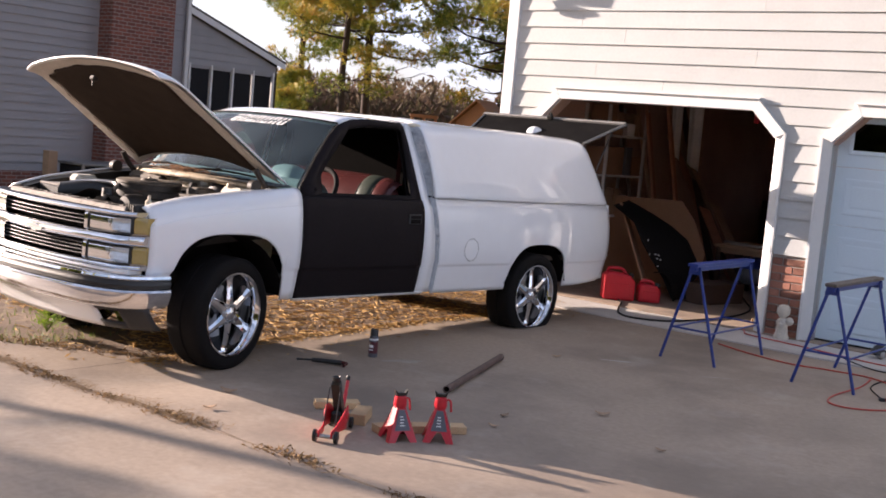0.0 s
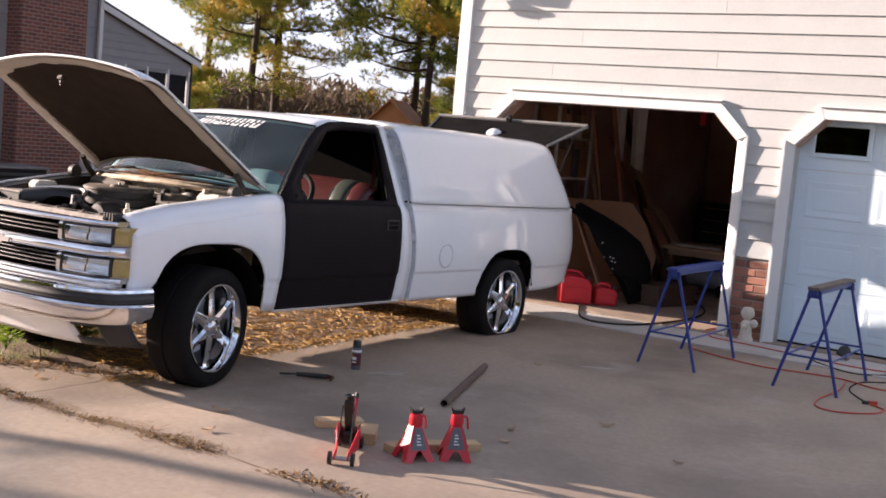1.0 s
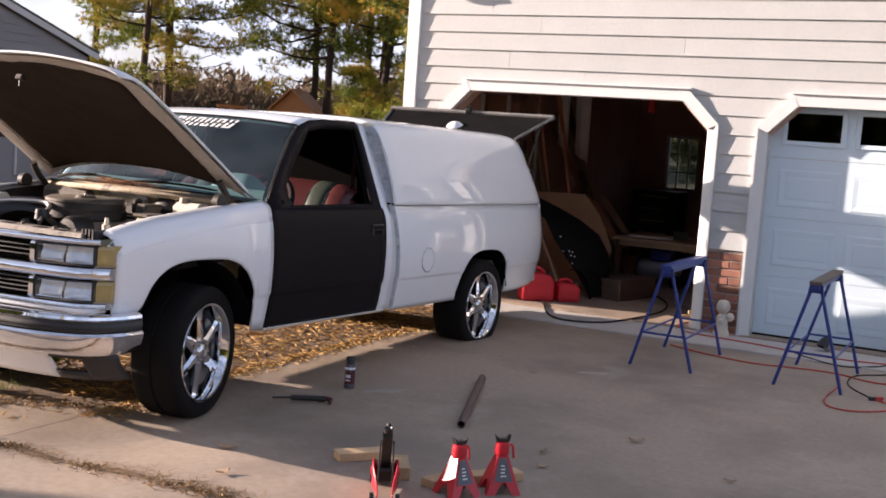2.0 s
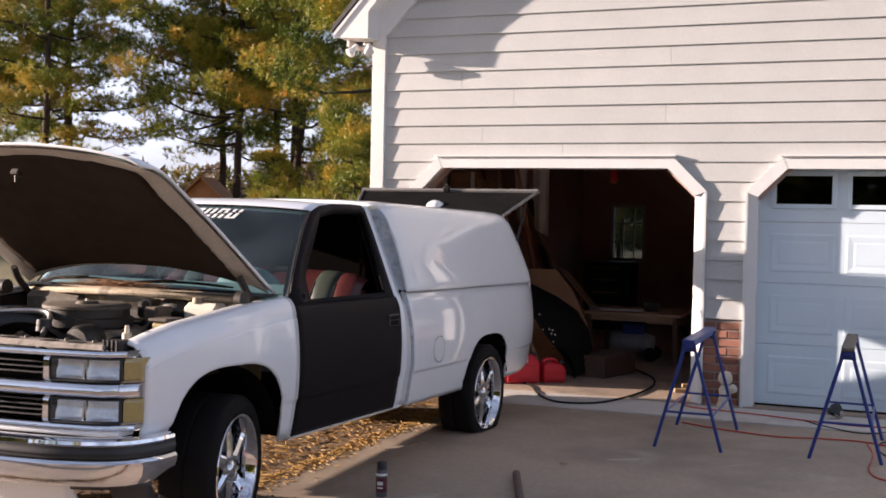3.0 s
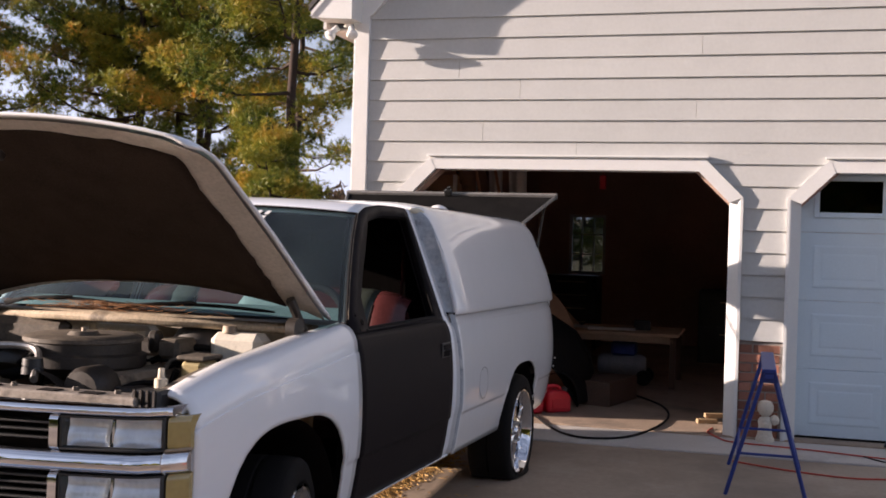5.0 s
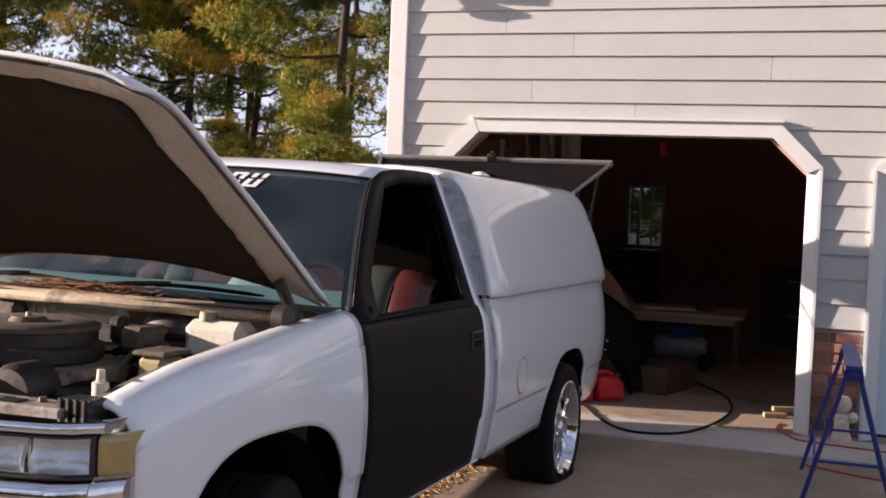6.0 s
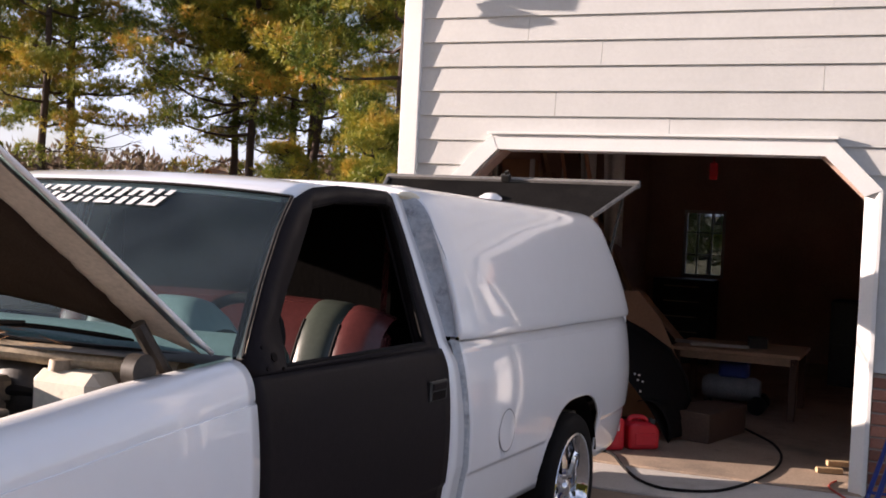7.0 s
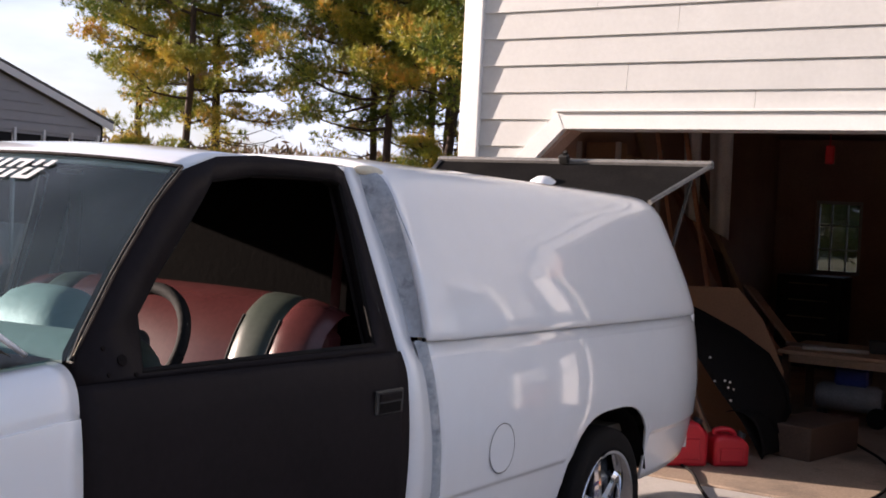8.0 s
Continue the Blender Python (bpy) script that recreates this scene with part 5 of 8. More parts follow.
part("overflow_tank", Geo().box((-0.62, -1.78, 1.0), (0.12, 0.18, 0.14), b=0.025), BOTTLEWHITE, truck, "yellowed overflow tank")
part("valve_cover", Geo().box((-0.20, -1.68, 0.93), (0.16, 0.6, 0.09), b=0.02), DUSTY, truck, "dusty valve cover")
part("valve_cover", Geo().box((0.30, -1.68, 0.93), (0.16, 0.6, 0.09), b=0.02), DUSTY, truck, "dusty valve cover")
part("fan_shroud", Geo().grid(lambda a, w: (0.02 + (0.32 - 0.04 * w) * math.cos(a), -2.10 + 0.12 * w, 0.78 + (0.24 - 0.03 * w) * math.sin(a)), steps(0, math.pi, 16), (0, 1)), SOOT, truck, "black fan shroud")
part("blower_box", Geo().box((-0.48, -1.28, 1.03), (0.42, 0.18, 0.18), b=0.03), GRIME, truck)
hb = part("heater_box", Geo().box((-0.34, -1.255, 1.055), (0.40, 0.12, 0.13), b=0.015), BEIGE, truck, "ribbed tan heater box")
for k in range(7):
    part("rib", Geo().box((-0.50 + k * 0.052, -1.319, 1.055), (0.012, 0.012, 0.115), b=0.003), BEIGE, hb)
part("heater_duct", Geo().box((-0.05, -1.26, 1.07), (0.30, 0.10, 0.07), b=0.02), BEIGE, truck)
part("engine_block", Geo().box((0.08, -1.68, 0.74), (0.55, 0.75, 0.26), b=0.04), SOOT, truck, "grimy engine block")
part("alternator", Geo().lathe([(0, 0.08), (0.07, 0.075), (0.085, 0.05), (0.085, -0.05), (0.06, -0.08), (0, -0.08)], 18, Matrix.Translation((0.30, -1.98, 0.93)) @ pose(0, 0, 0, 90, 0, 0)), SOOT, truck)
for pts, r, mm in (([(-0.35, -2.05, 1.03), (-0.15, -1.96, 1.06), (0.02, -1.93, 1.05), (0.16, -2.12, 0.97)], 0.014, STEEL),
                   ([(0.2, -1.45, 0.98), (0.35, -1.4, 1.04), (0.45, -1.3, 1.02)], 0.014, RUBBER), ([(0.3, -1.55, 0.95), (0.42, -1.6, 1.0), (0.55, -1.5, 1.0), (0.68, -1.45, 0.95)], 0.011, RUBBER),
                   ([(-0.1, -1.45, 1.0), (0.1, -1.38, 1.04), (0.3, -1.38, 1.03)], 0.016, RUBBER), ([(-0.5, -1.5, 0.95), (-0.3, -1.5, 1.0), (-0.2, -1.4, 1.02)], 0.018, RUBBER),
                   ([(0.36, -2.1, 0.88), (0.42, -1.9, 0.95), (0.5, -1.75, 0.93)], 0.010, RUBBER), ([(-0.3, -1.8, 0.92), (-0.45, -1.75, 0.97), (-0.55, -1.9, 0.98)], 0.013, RUBBER)):
    part("hose", Geo().tube(smoothed(pts, 6), r, 8), mm, truck)
slot = part("duct_grille", Geo().box((0.70, -2.235, 0.955), (0.11, 0.09, 0.06), b=0.01), PLASTIC, truck, "black ribbed filler beside the support")
for k in range(4):
    part("rib", Geo().box((0.665 + k * 0.024, -2.283, 0.96), (0.008, 0.012, 0.055)), SOOT, slot, smooth=0)
random.seed(63)
for k in range(16):
    x, y = random.uniform(-0.55, 0.55), random.uniform(-2.0, -1.3)
    pts = [(x + random.uniform(-0.16, 0.16) * i, y + random.uniform(-0.12, 0.12) * i, 0.93 + 0.09 * math.sin(i * 1.3 + k) + random.uniform(-0.03, 0.03)) for i in range(4)]
    part("wire_loom", Geo().tube(smoothed(pts, 5), random.choice((0.006, 0.009, 0.013)), 6), random.choice((RUBBER, SOOT, RUBBER, GRIME)), truck)
for x, y, z, sx, sy, sz in ((0.16, -1.36, 1.03, 0.16, 0.10, 0.07), (0.22, -1.45, 1.06, 0.05, 0.06, 0.09), (-0.2, -1.36, 1.02, 0.12, 0.09, 0.10), (-0.36, -1.55, 0.98, 0.14, 0.12, 0.08), (0.42, -1.52, 1.0, 0.07, 0.09, 0.07), (0.40, -1.9, 0.9, 0.1, 0.16, 0.09), (-0.3, -1.95, 0.92, 0.2, 0.12, 0.06)):
    part("bracket", Geo().box((x, y, z), (sx, sy, sz), pose(0, 0, 0), b=0.014), SOOT, truck)
part("brake_valve", Geo().lathe([(0, 0.07), (0.01, 0.07), (0.012, 0.04), (0.022, 0.035), (0.022, 0.0)], 10, Matrix.Translation((0.66, -2.12, 0.97))), BEIGE, truck)
straw = Geo()
random.seed(21)
for k in range(380):
    a, x = random.uniform(0, math.pi), random.gauss(-0.08, 0.16)
    p = Vector((x, -1.33 + random.gauss(0, 0.03) + 0.02 * x * x, 1.165 + random.uniform(0, 0.035)))
    d = Vector((math.cos(a), math.sin(a) * 0.5, random.uniform(-0.25, 0.1))) * random.uniform(0.03, 0.08)
    straw.add([p - d, p + Vector((0, 0.0016, 0.001)), p + d, p - Vector((0, 0.0016, 0.001))], [(0, 1, 2, 3)])
tagged(part("fallen_needles", straw, LITTER, truck, "brown pine needles lying on the cowl"), kind="stuff")

# ---- open hood ----
HY, HZ, HA = -1.15, 1.17, 33.2
hm = Matrix.Translation((0, HY, HZ)) @ pose(0, 0, 0, -HA, 0, 0)


def hood_at(u, d, lift=0.0):
    """u across from -1 to 1, d from hinge (0) to lip (1), in the hood's own plane with -y to the front."""
    hw = lerp(d, [(0, 0.845), (0.5, 0.828), (0.85, 0.80), (0.95, 0.785), (1, 0.765)])
    length = 1.215 + 0.075 * (1 - u * u) - 0.02 * max(0.0, (abs(u) - 0.85) / 0.15) ** 2
    start = 0.15 * (1 - abs(u) ** 2.5)
    drop = -0.055 * max(0, (d - 0.86) / 0.14) ** 2 - 0.004 * d * d
    crown = 0.05 * (1 - abs(u) ** 2.2) - 0.012 * max(0, (abs(u) - 0.9) / 0.1) ** 2
    return (hw * u, -(start + (length - start) * d), drop + crown + lift)


US = sorted(set(steps(-1, 1, 20) + [-0.97, -0.94, 0.94, 0.97]))
hood = part("hood", Geo().grid(hood_at, US, steps(0, 1, 20), flip=False), WHITE, truck, "white hood propped wide open", at=hm)
solid(hood, 0.012)
inner = Geo()
UI, DI = steps(-0.985, 0.985, 24), steps(0.01, 0.99, 20)


def frame_at(u, d):
    edge = max(abs(u) / 0.985, abs(2 * d - 1) / 0.98)
    return hood_at(u, d, -0.016 - 0.022 * min(1, max(0, (1.0 - edge) / 0.06)))


inner.grid(frame_at, UI, DI, flip=True)
part("hood_frame", inner, HOODFRAME, hood, "worn grey inner hood frame")
pad = Geo()


def pad_at(u, w):
    wob = 0.016 * noise.noise((u * 5, w * 6, 3.0)) + 0.014 * noise.noise((u * 17, w * 19, 5.0))
    return hood_at((0.83 + 1.4 * wob) * u, 0.06 + (0.82 + wob) * w + 0.05 * (1 - u * u) * w, -0.046 - 0.012 * (1 - max(abs(u), abs(2 * w - 1)) ** 6) + 0.004 * noise.noise((u * 9, w * 9, 0)))


pad.grid(pad_at, steps(-1, 1, 30), steps(0, 1, 26), flip=True)
solid(part("insulation_pad", pad, PAD, hood, "black sagging hood insulation pad"), 0.014, 1.0)
part("hood_latch", Geo().box((0.0, -1.15, -0.07), (0.05, 0.04, 0.03), b=0.006).tube([(0, -1.15, -0.08), (0.0, -1.13, -0.11)], 0.006, 6), SOOT, hood, "blackened hood striker")
for s in (1, -1):
    part("hood_hinge", Geo().tube(smoothed([(s * 0.77, -1.22, 1.08), (s * 0.775, -1.32, 1.18), (s * 0.765, -1.37, 1.25)], 4), 0.020, 8).lathe([(0, 0.02), (0.045, 0.02), (0.045, -0.02), (0, -0.02)], 16, Matrix.Translation((s * 0.80, -1.40, 1.135)) @ pose(0, 0, 0, 0, 90, 0)), SOOT, truck, "grimy hood hinge arm")

# ---- wheels ----
def tyre_geo(sink=None):
    r, w = 0.343, 0.275
    prof = [(0.245, -w * 0.40), (0.265, -w * 0.49), (0.303, -w * 0.50), (0.330, -w * 0.46), (0.340, -w * 0.40), (r, -w * 0.25), (r, -0.01), (r - 0.007, -0.006), (r - 0.007, 0.006), (r, 0.01), (r, w * 0.25),
            (0.340, w * 0.40), (0.330, w * 0.46), (0.303, w * 0.50), (0.265, w * 0.49), (0.245, w * 0.40)]
    g = Geo().lathe(prof, 64)
    if sink is not None:
        out = []
        for x, y, z in g.v:
            # x is up after the wheel is set on its axle
            rr = math.hypot(x, y)
            if x < -sink:
                z *= 1 + 0.22 * min(1, (-x - sink) / 0.05)
                x = -sink
            out.append((x, y, z))
        g.v = out
    return g


def wheel(name, at, sink=None, label=""):
    """A wheel with its axle along z; local x points up."""
    w = part("wheel", tyre_geo(sink), RUBBER, truck, label, at=at)
    rimg = Geo().lathe([(0.246, 0.112), (0.257, 0.128), (0.254, 0.136), (0.243, 0.134), (0.233, 0.118), (0.224, 0.06), (0.214, -0.02), (0.21, -0.10), (0.246, -0.12)], 56)
    rim = part("rim", rimg, CHROME, w, "chrome deep-dish rim")
    part("rim_back", Geo().lathe([(0.213, -0.06), (0.10, -0.05), (0.0, -0.05)], 32), BLACKSTEEL, rim, smooth=0)
    part("brake_disc", Geo().lathe([(0.16, -0.035), (0.16, -0.02), (0.06, -0.02)], 32), STEEL, rim)
    for k in range(6):
        g = Geo()
        rows = [(0.055, 0.036, 0.100, 0.035), (0.10, 0.030, 0.098, 0.04), (0.16, 0.024, 0.090, 0.05), (0.205, 0.028, 0.085, 0.06), (0.23, 0.034, 0.090, 0.07)]
        for i, (rr, hw, zt, zb) in enumerate(rows):
            g.v += [(rr, -hw, zb), (rr, -hw, zt - 0.012), (rr, -hw * 0.4, zt), (rr, hw * 0.4, zt), (rr, hw, zt - 0.012), (rr, hw, zb)]
        for i in range(4):
            g.f += [(i * 6 + j, i * 6 + (j + 1) % 6, (i + 1) * 6 + (j + 1) % 6, (i + 1) * 6 + j) for j in range(6)]
        part("spoke", g, CHROME, rim, at=pose(0, 0, 0, 0, 0, 60 * k), smooth=30)
    part("hub_cap", Geo().lathe([(0, 0.118), (0.03, 0.116), (0.042, 0.108), (0.046, 0.095), (0.07, 0.09), (0.075, 0.03)], 28), DULLCHROME, rim, "chrome hub cap")
    for k in range(6):
        part("lug_nut", Geo().lathe([(0, 0.115), (0.008, 0.113), (0.011, 0.09)], 8, pose(0.058, 0, 0)), STEEL, rim, at=pose(0, 0, 0, 0, 0, 60 * k + 30))
    return w


# local x up, z outward
OUT_L = Matrix(((0, 0, 1, 0), (0, -1, 0, 0), (1, 0, 0, 0), (0, 0, 0, 1)))
OUT_R = Matrix(((0, 0, -1, 0), (0, 1, 0, 0), (1, 0, 0, 0), (0, 0, 0, 1)))
STEER = 13.0
BIG = Matrix.Diagonal((1.09, 1.09, 1.0, 1))
wheel("wheel", Matrix.Translation((0.80, -1.614, 0.304)) @ pose(0, 0, 0, 0, 0, STEER) @ OUT_L @ BIG, None, "front wheel with chrome six-spoke rim")
wheel("wheel", Matrix.Translation((-0.80, -1.614, 0.304)) @ pose(0, 0, 0, 0, 0, STEER) @ OUT_R @ BIG, None, "front wheel with chrome six-spoke rim")
wheel("wheel", Matrix.Translation((0.84, 1.735, 0.303)) @ OUT_L @ BIG, 0.246, "rear wheel on a flat tyre")
wheel("wheel", Matrix.Translation((-0.84, 1.735, 0.303)) @ OUT_R @ BIG, 0.246, "rear wheel on a flat tyre")

# ---- cabin ----
def seat_back(u, w):
    """The cushion's face; u across, w up."""
    puff = 0.03 * (1 - abs(2 * w - 1) ** 4)
    return (0.76 * u, -0.10 + 0.20 * w - 0.10 - puff * (1 - abs(u) ** 8), 0.66 + 0.53 * w - 0.05 * abs(u) ** 6 * w)


part("bench_back", Geo().box((0, 0.06, 0.92), (1.50, 0.16, 0.52), b=0.05), MAROON, truck, "maroon vinyl bench seat back")
for u0, u1, mm, lb in ((-1.0, -0.77, MAROON, "maroon vinyl panel"), (-0.77, -0.57, GREENGREY, "grey-green vinyl panel"), (-0.57, 0.57, MAROON, "maroon vinyl panel"), (0.57, 0.77, GREENGREY, "grey-green vinyl panel"), (0.77, 1.0, MAROON, "maroon vinyl panel")):
    def bolster(a, w):
        u = u0 + (u1 - u0) * a
        p = seat_back(u, min(w, 1))
        k = 0.016 * (1 - abs(2 * a - 1) ** 3)
        over = max(0, w - 1)
        return (p[0], p[1] - k + over * 0.5, p[2] + (0.06 * math.sin(min(over * 7, 1.57)) if over else 0) + k * 0.3)
    part("seat_panel", Geo().grid(bolster, steps(0, 1, 12), steps(0, 1, 10) + [1.04, 1.1, 1.17, 1.25], flip=False), mm, truck, lb)
for u in (-0.77, -0.57, 0.57, 0.77):
    part("seat_piping", Geo().tube([Vector(seat_back(u, w)) + Vector((0, -0.002, 0.001)) for w in steps(0, 0.98, 8)], 0.006, 6), RUBBER, truck)
part("bench_cushion", Geo().box((0, -0.33, 0.62), (1.50, 0.52, 0.18), b=0.05), MAROON, truck, "maroon vinyl bench cushion")
part("dashboard", Geo().grid(lambda x, a: (x, -0.90 - 0.17 * math.cos(a) - 0.10 * (1 - (x / 0.85) ** 2), 0.98 + 0.22 * math.sin(a) ** 0.6 if 0 < a < math.pi else 0.98 + 0.2 * math.sin(a)), steps(-0.84, 0.84, 12), steps(-0.9, 3.1, 15)), DASH, truck, "teal-grey dashboard")
part("instrument_hood", Geo().grid(lambda u, a: (0.42 + 0.18 * u, -0.76 - 0.13 * math.cos(a), 1.10 + 0.185 * math.sin(a) * (1 - abs(u) ** 4 * 0.5)), steps(-1, 1, 10), steps(0.0, 3.1, 10)), DASH, truck, "rounded instrument hood")
sw = Matrix.Translation((0.42, -0.475, 1.095)) @ pose(0, 0, 0, 62, 0, 0)
whl = part("steering_wheel", Geo().tube([(0.195 * math.cos(a), 0.195 * math.sin(a), 0) for a in steps(0, 2 * math.pi, 40)], 0.019, 10, cap=False), RUBBER, truck, "black steering wheel", at=sw)
part("wheel_hub", Geo().lathe([(0, 0.02), (0.05, 0.018), (0.065, -0.01), (0.05, -0.03)], 18), PLASTIC, whl)
for a in (-20, 200, 270):
    part("wheel_spoke", Geo().box((0.11, 0, -0.005), (0.16, 0.04, 0.014), b=0.004), PLASTIC, whl, at=pose(0, 0, 0, 0, 0, a))
part("steering_column", Geo().tube([(0.42, -0.495, 1.085), (0.42, -0.82, 0.94)], 0.04, 10), PLASTIC, truck)
part("seat_belt", Geo().grid(lambda u, w: (0.70 - 0.02 * w + 0.0 * u, 0.10 + 0.05 * u, 1.55 - 0.75 * w), (0, 1), steps(0, 1, 5)), MAROON, truck, "dark red seat belt")


# ---- neighbouring house ----
HX = -14.0
house = empty("house", pose(HX, 6, 0), "grey lap-sided two-storey house with brick chimney and screened porch", "house")
hw = Geo()
hw.box((-4.0, -3.0, 3.6), (8.0, 6.4, 7.2))
part("wall", hw, HOUSESIDE, house, "grey house wall", smooth=0)
for k in range(42):
    z0 = 0.10 + k * 0.17
    vs = [(0.03, -6.2, z0), (0.03, 0.22, z0), (0.006, 0.22, z0 + 0.178), (0.006, -6.2, z0 + 0.178), (-0.01, -6.2, z0), (-0.01, 0.22, z0), (-0.01, 0.22, z0 + 0.178), (-0.01, -6.2, z0 + 0.178)]
    part("siding_board", Geo().add(vs, [(0, 1, 2, 3), (0, 4, 5, 1), (3, 2, 6, 7), (0, 3, 7, 4), (1, 5, 6, 2)]), HOUSESIDE, house, smooth=0)


def brick_mat():
    m = bpy.data.materials.new("chimney_brick")
    m.use_nodes = True
    n, l = m.node_tree.nodes, m.node_tree.links
    p = n["Principled BSDF"]
    tc, mp, b = n.new("ShaderNodeTexCoord"), n.new("ShaderNodeMapping"), n.new("ShaderNodeTexBrick")
    mp.inputs["Rotation"].default_value = (radians(90), 0, radians(90))
    b.inputs["Color1"].default_value, b.inputs["Color2"].default_value, b.inputs["Mortar"].default_value = (0.2, 0.065, 0.045, 1), (0.11, 0.04, 0.032, 1), (0.24, 0.2, 0.18, 1)
    b.inputs["Scale"].default_value, b.inputs["Mortar Size"].default_value = 1.0, 0.008
    b.inputs["Brick Width"].default_value, b.inputs["Row Height"].default_value = 0.21, 0.075
    sw2 = n.new("ShaderNodeSeparateXYZ")
    cb = n.new("ShaderNodeCombineXYZ")
    l.new(tc.outputs["Object"], sw2.inputs[0])
    ad = n.new("ShaderNodeMath")
    l.new(sw2.outputs["X"], ad.inputs[0])
    l.new(sw2.outputs["Y"], ad.inputs[1])
    l.new(ad.outputs[0], cb.inputs["X"])
    l.new(sw2.outputs["Z"], cb.inputs["Y"])
    l.new(cb.outputs[0], b.inputs["Vector"])
    l.new(b.outputs["Color"], p.inputs["Base Color"])
    bp = n.new("ShaderNodeBump")
    bp.inputs["Strength"].default_value, bp.inputs["Distance"].default_value = 0.6, 0.02
    bp.invert = True
    l.new(b.outputs["Fac"], bp.inputs["Height"])
    l.new(bp.outputs[0], p.inputs["Normal"])
    p.inputs["Roughness"].default_value = 0.9
    return m


CHIMBRICK = brick_mat()
part("chimney", Geo().box((0.22, -1.30, 4.2), (0.5, 1.6, 8.4), b=0.02), CHIMBRICK, house, "dark red brick chimney", smooth=0)
part("foundation", Geo().box((-1.0, -3.0, -0.3), (2.08, 6.44, 0.8)), CHIMBRICK, house, "brick foundation", smooth=0)
part("downspout", Geo().box((0.08, 0.16, 3.6), (0.08, 0.10, 7.2), b=0.01), HOUSETRIM, house, "pale downspout")
# porch with a shed roof falling away from the house
PY0, PY1 = 0.22, 3.05
porch_wall = Geo().prism([(0.0, PY0, 2.55), (0.0, PY1 - 0.1, 2.55), (0.0, PY1 - 0.1, 2.80), (0.0, PY0, 3.72)], (-0.1, 0, 0))
part("porch_gable", porch_wall, HOUSESIDE, house, "grey siding above the porch screens", smooth=0)
for k in range(11):
    z0 = 2.6 + k * 0.17
    ye = min(PY1 - 0.12, (3.80 - z0 - 0.17) / 0.332)
    if ye < PY0 + 0.05:
        break
    part("porch_board", Geo().box((0.012, (PY0 + ye) / 2, z0 + 0.08), (0.02, max(0.1, ye - PY0), 0.155)), HOUSESIDE, house, smooth=0)
part("porch_fascia", Geo().prism([(0.10, PY0 - 0.05, 3.745), (0.10, PY1 + 0.10, 2.755), (0.10, PY1 + 0.10, 2.89), (0.10, PY0 - 0.05, 3.88)], (0.03, 0, 0)), HOUSETRIM, house, "pale sloping porch fascia", smooth=0)
part("porch_roof", Geo().prism([(0.12, PY0 - 0.05, 3.89), (0.12, PY1 + 0.12, 2.895), (0.12, PY1 + 0.12, 2.945), (0.12, PY0 - 0.05, 3.94)], (-4.0, 0, 0)), SHINGLE, house, smooth=0)
for i in range(5):
    yy = PY0 + 0.10 + i * (PY1 - PY0 - 0.28) / 4
    part("porch_post", Geo().box((0.0, yy, 1.4), (0.08, 0.055, 2.5), b=0.008), HOUSETRIM, house, "pale porch post")
    if i < 4:
        part("porch_screen", Geo().box((-0.03, yy + (PY1 - PY0 - 0.28) / 8, 1.75), (0.01, (PY1 - PY0 - 0.28) / 4 - 0.08, 1.6)), SCREEN, house, "dark insect screen panel", smooth=0)
part("porch_knee_wall", Geo().box((-0.05, (PY0 + PY1) / 2 - 0.03, 0.45), (0.1, PY1 - PY0 - 0.1, 0.95)), HOUSESIDE, house, smooth=0)
part("porch_side", Geo().box((-2.0, PY1 - 0.08, 1.5), (4.0, 0.06, 2.9)), SCREEN, house, smooth=0)
acu = empty("air_conditioner", pose(-12.4, 2.95, -0.42), "grey outdoor air-conditioning unit by the house", "air conditioner")
part("housing", Geo().box((0, 0, 0.42), (0.8, 1.15, 0.75), b=0.03), SCREEN, acu, "dark louvred housing")
for sy in (-1, 1):
    part("corner_post", Geo().box((0.40, sy * 0.575, 0.42), (0.05, 0.06, 0.78), b=0.01), LIDRAIL, acu)
part("top_grille", Geo().box((0, 0, 0.81), (0.84, 1.21, 0.05), b=0.01), LIDRAIL, acu)
for i in range(6):
    part("louvre", Geo().box((0.405, 0, 0.14 + i * 0.11), (0.012, 1.06, 0.05)), PLASTIC, acu, smooth=0)
post = single("wooden_post", Geo().box((0, 0, 0.55), (0.2, 0.2, 1.2), b=0.01), OLDWOOD, "weathered wooden post beside the house", "post", at=pose(-12.6, 2.05, -0.55))


# ---- trees ----
SUNNY = radians(-147)


def needles(tufts, seed, per):
    """Sprays of thin needles at (place, axis, length) of every tuft."""
    rs = np.random.RandomState(seed)
    at = np.repeat(np.array([t[0] for t in tufts]), per, axis=0)
    ax = np.repeat(np.array([t[1] for t in tufts]), per, axis=0)
    size = np.repeat(np.array([t[2] for t in tufts]), per)[:, None]
    d = ax * 0.75 + rs.normal(0, 0.55, at.shape)
    d /= np.linalg.norm(d, axis=1)[:, None] + 1e-9
    side = np.cross(d, rs.normal(0, 1, at.shape))
    side *= size * 0.062 / (np.linalg.norm(side, axis=1)[:, None] + 1e-9)
    far = at + d * size * rs.uniform(0.65, 1.15, (len(at), 1))
    g = Geo()
    vs = np.stack([at + side, at - side, far], axis=1).reshape(-1, 3)
    g.v = [tuple(p) for p in vs.tolist()]
    g.f = [(3 * i, 3 * i + 1, 3 * i + 2) for i in range(len(at))]
    return g


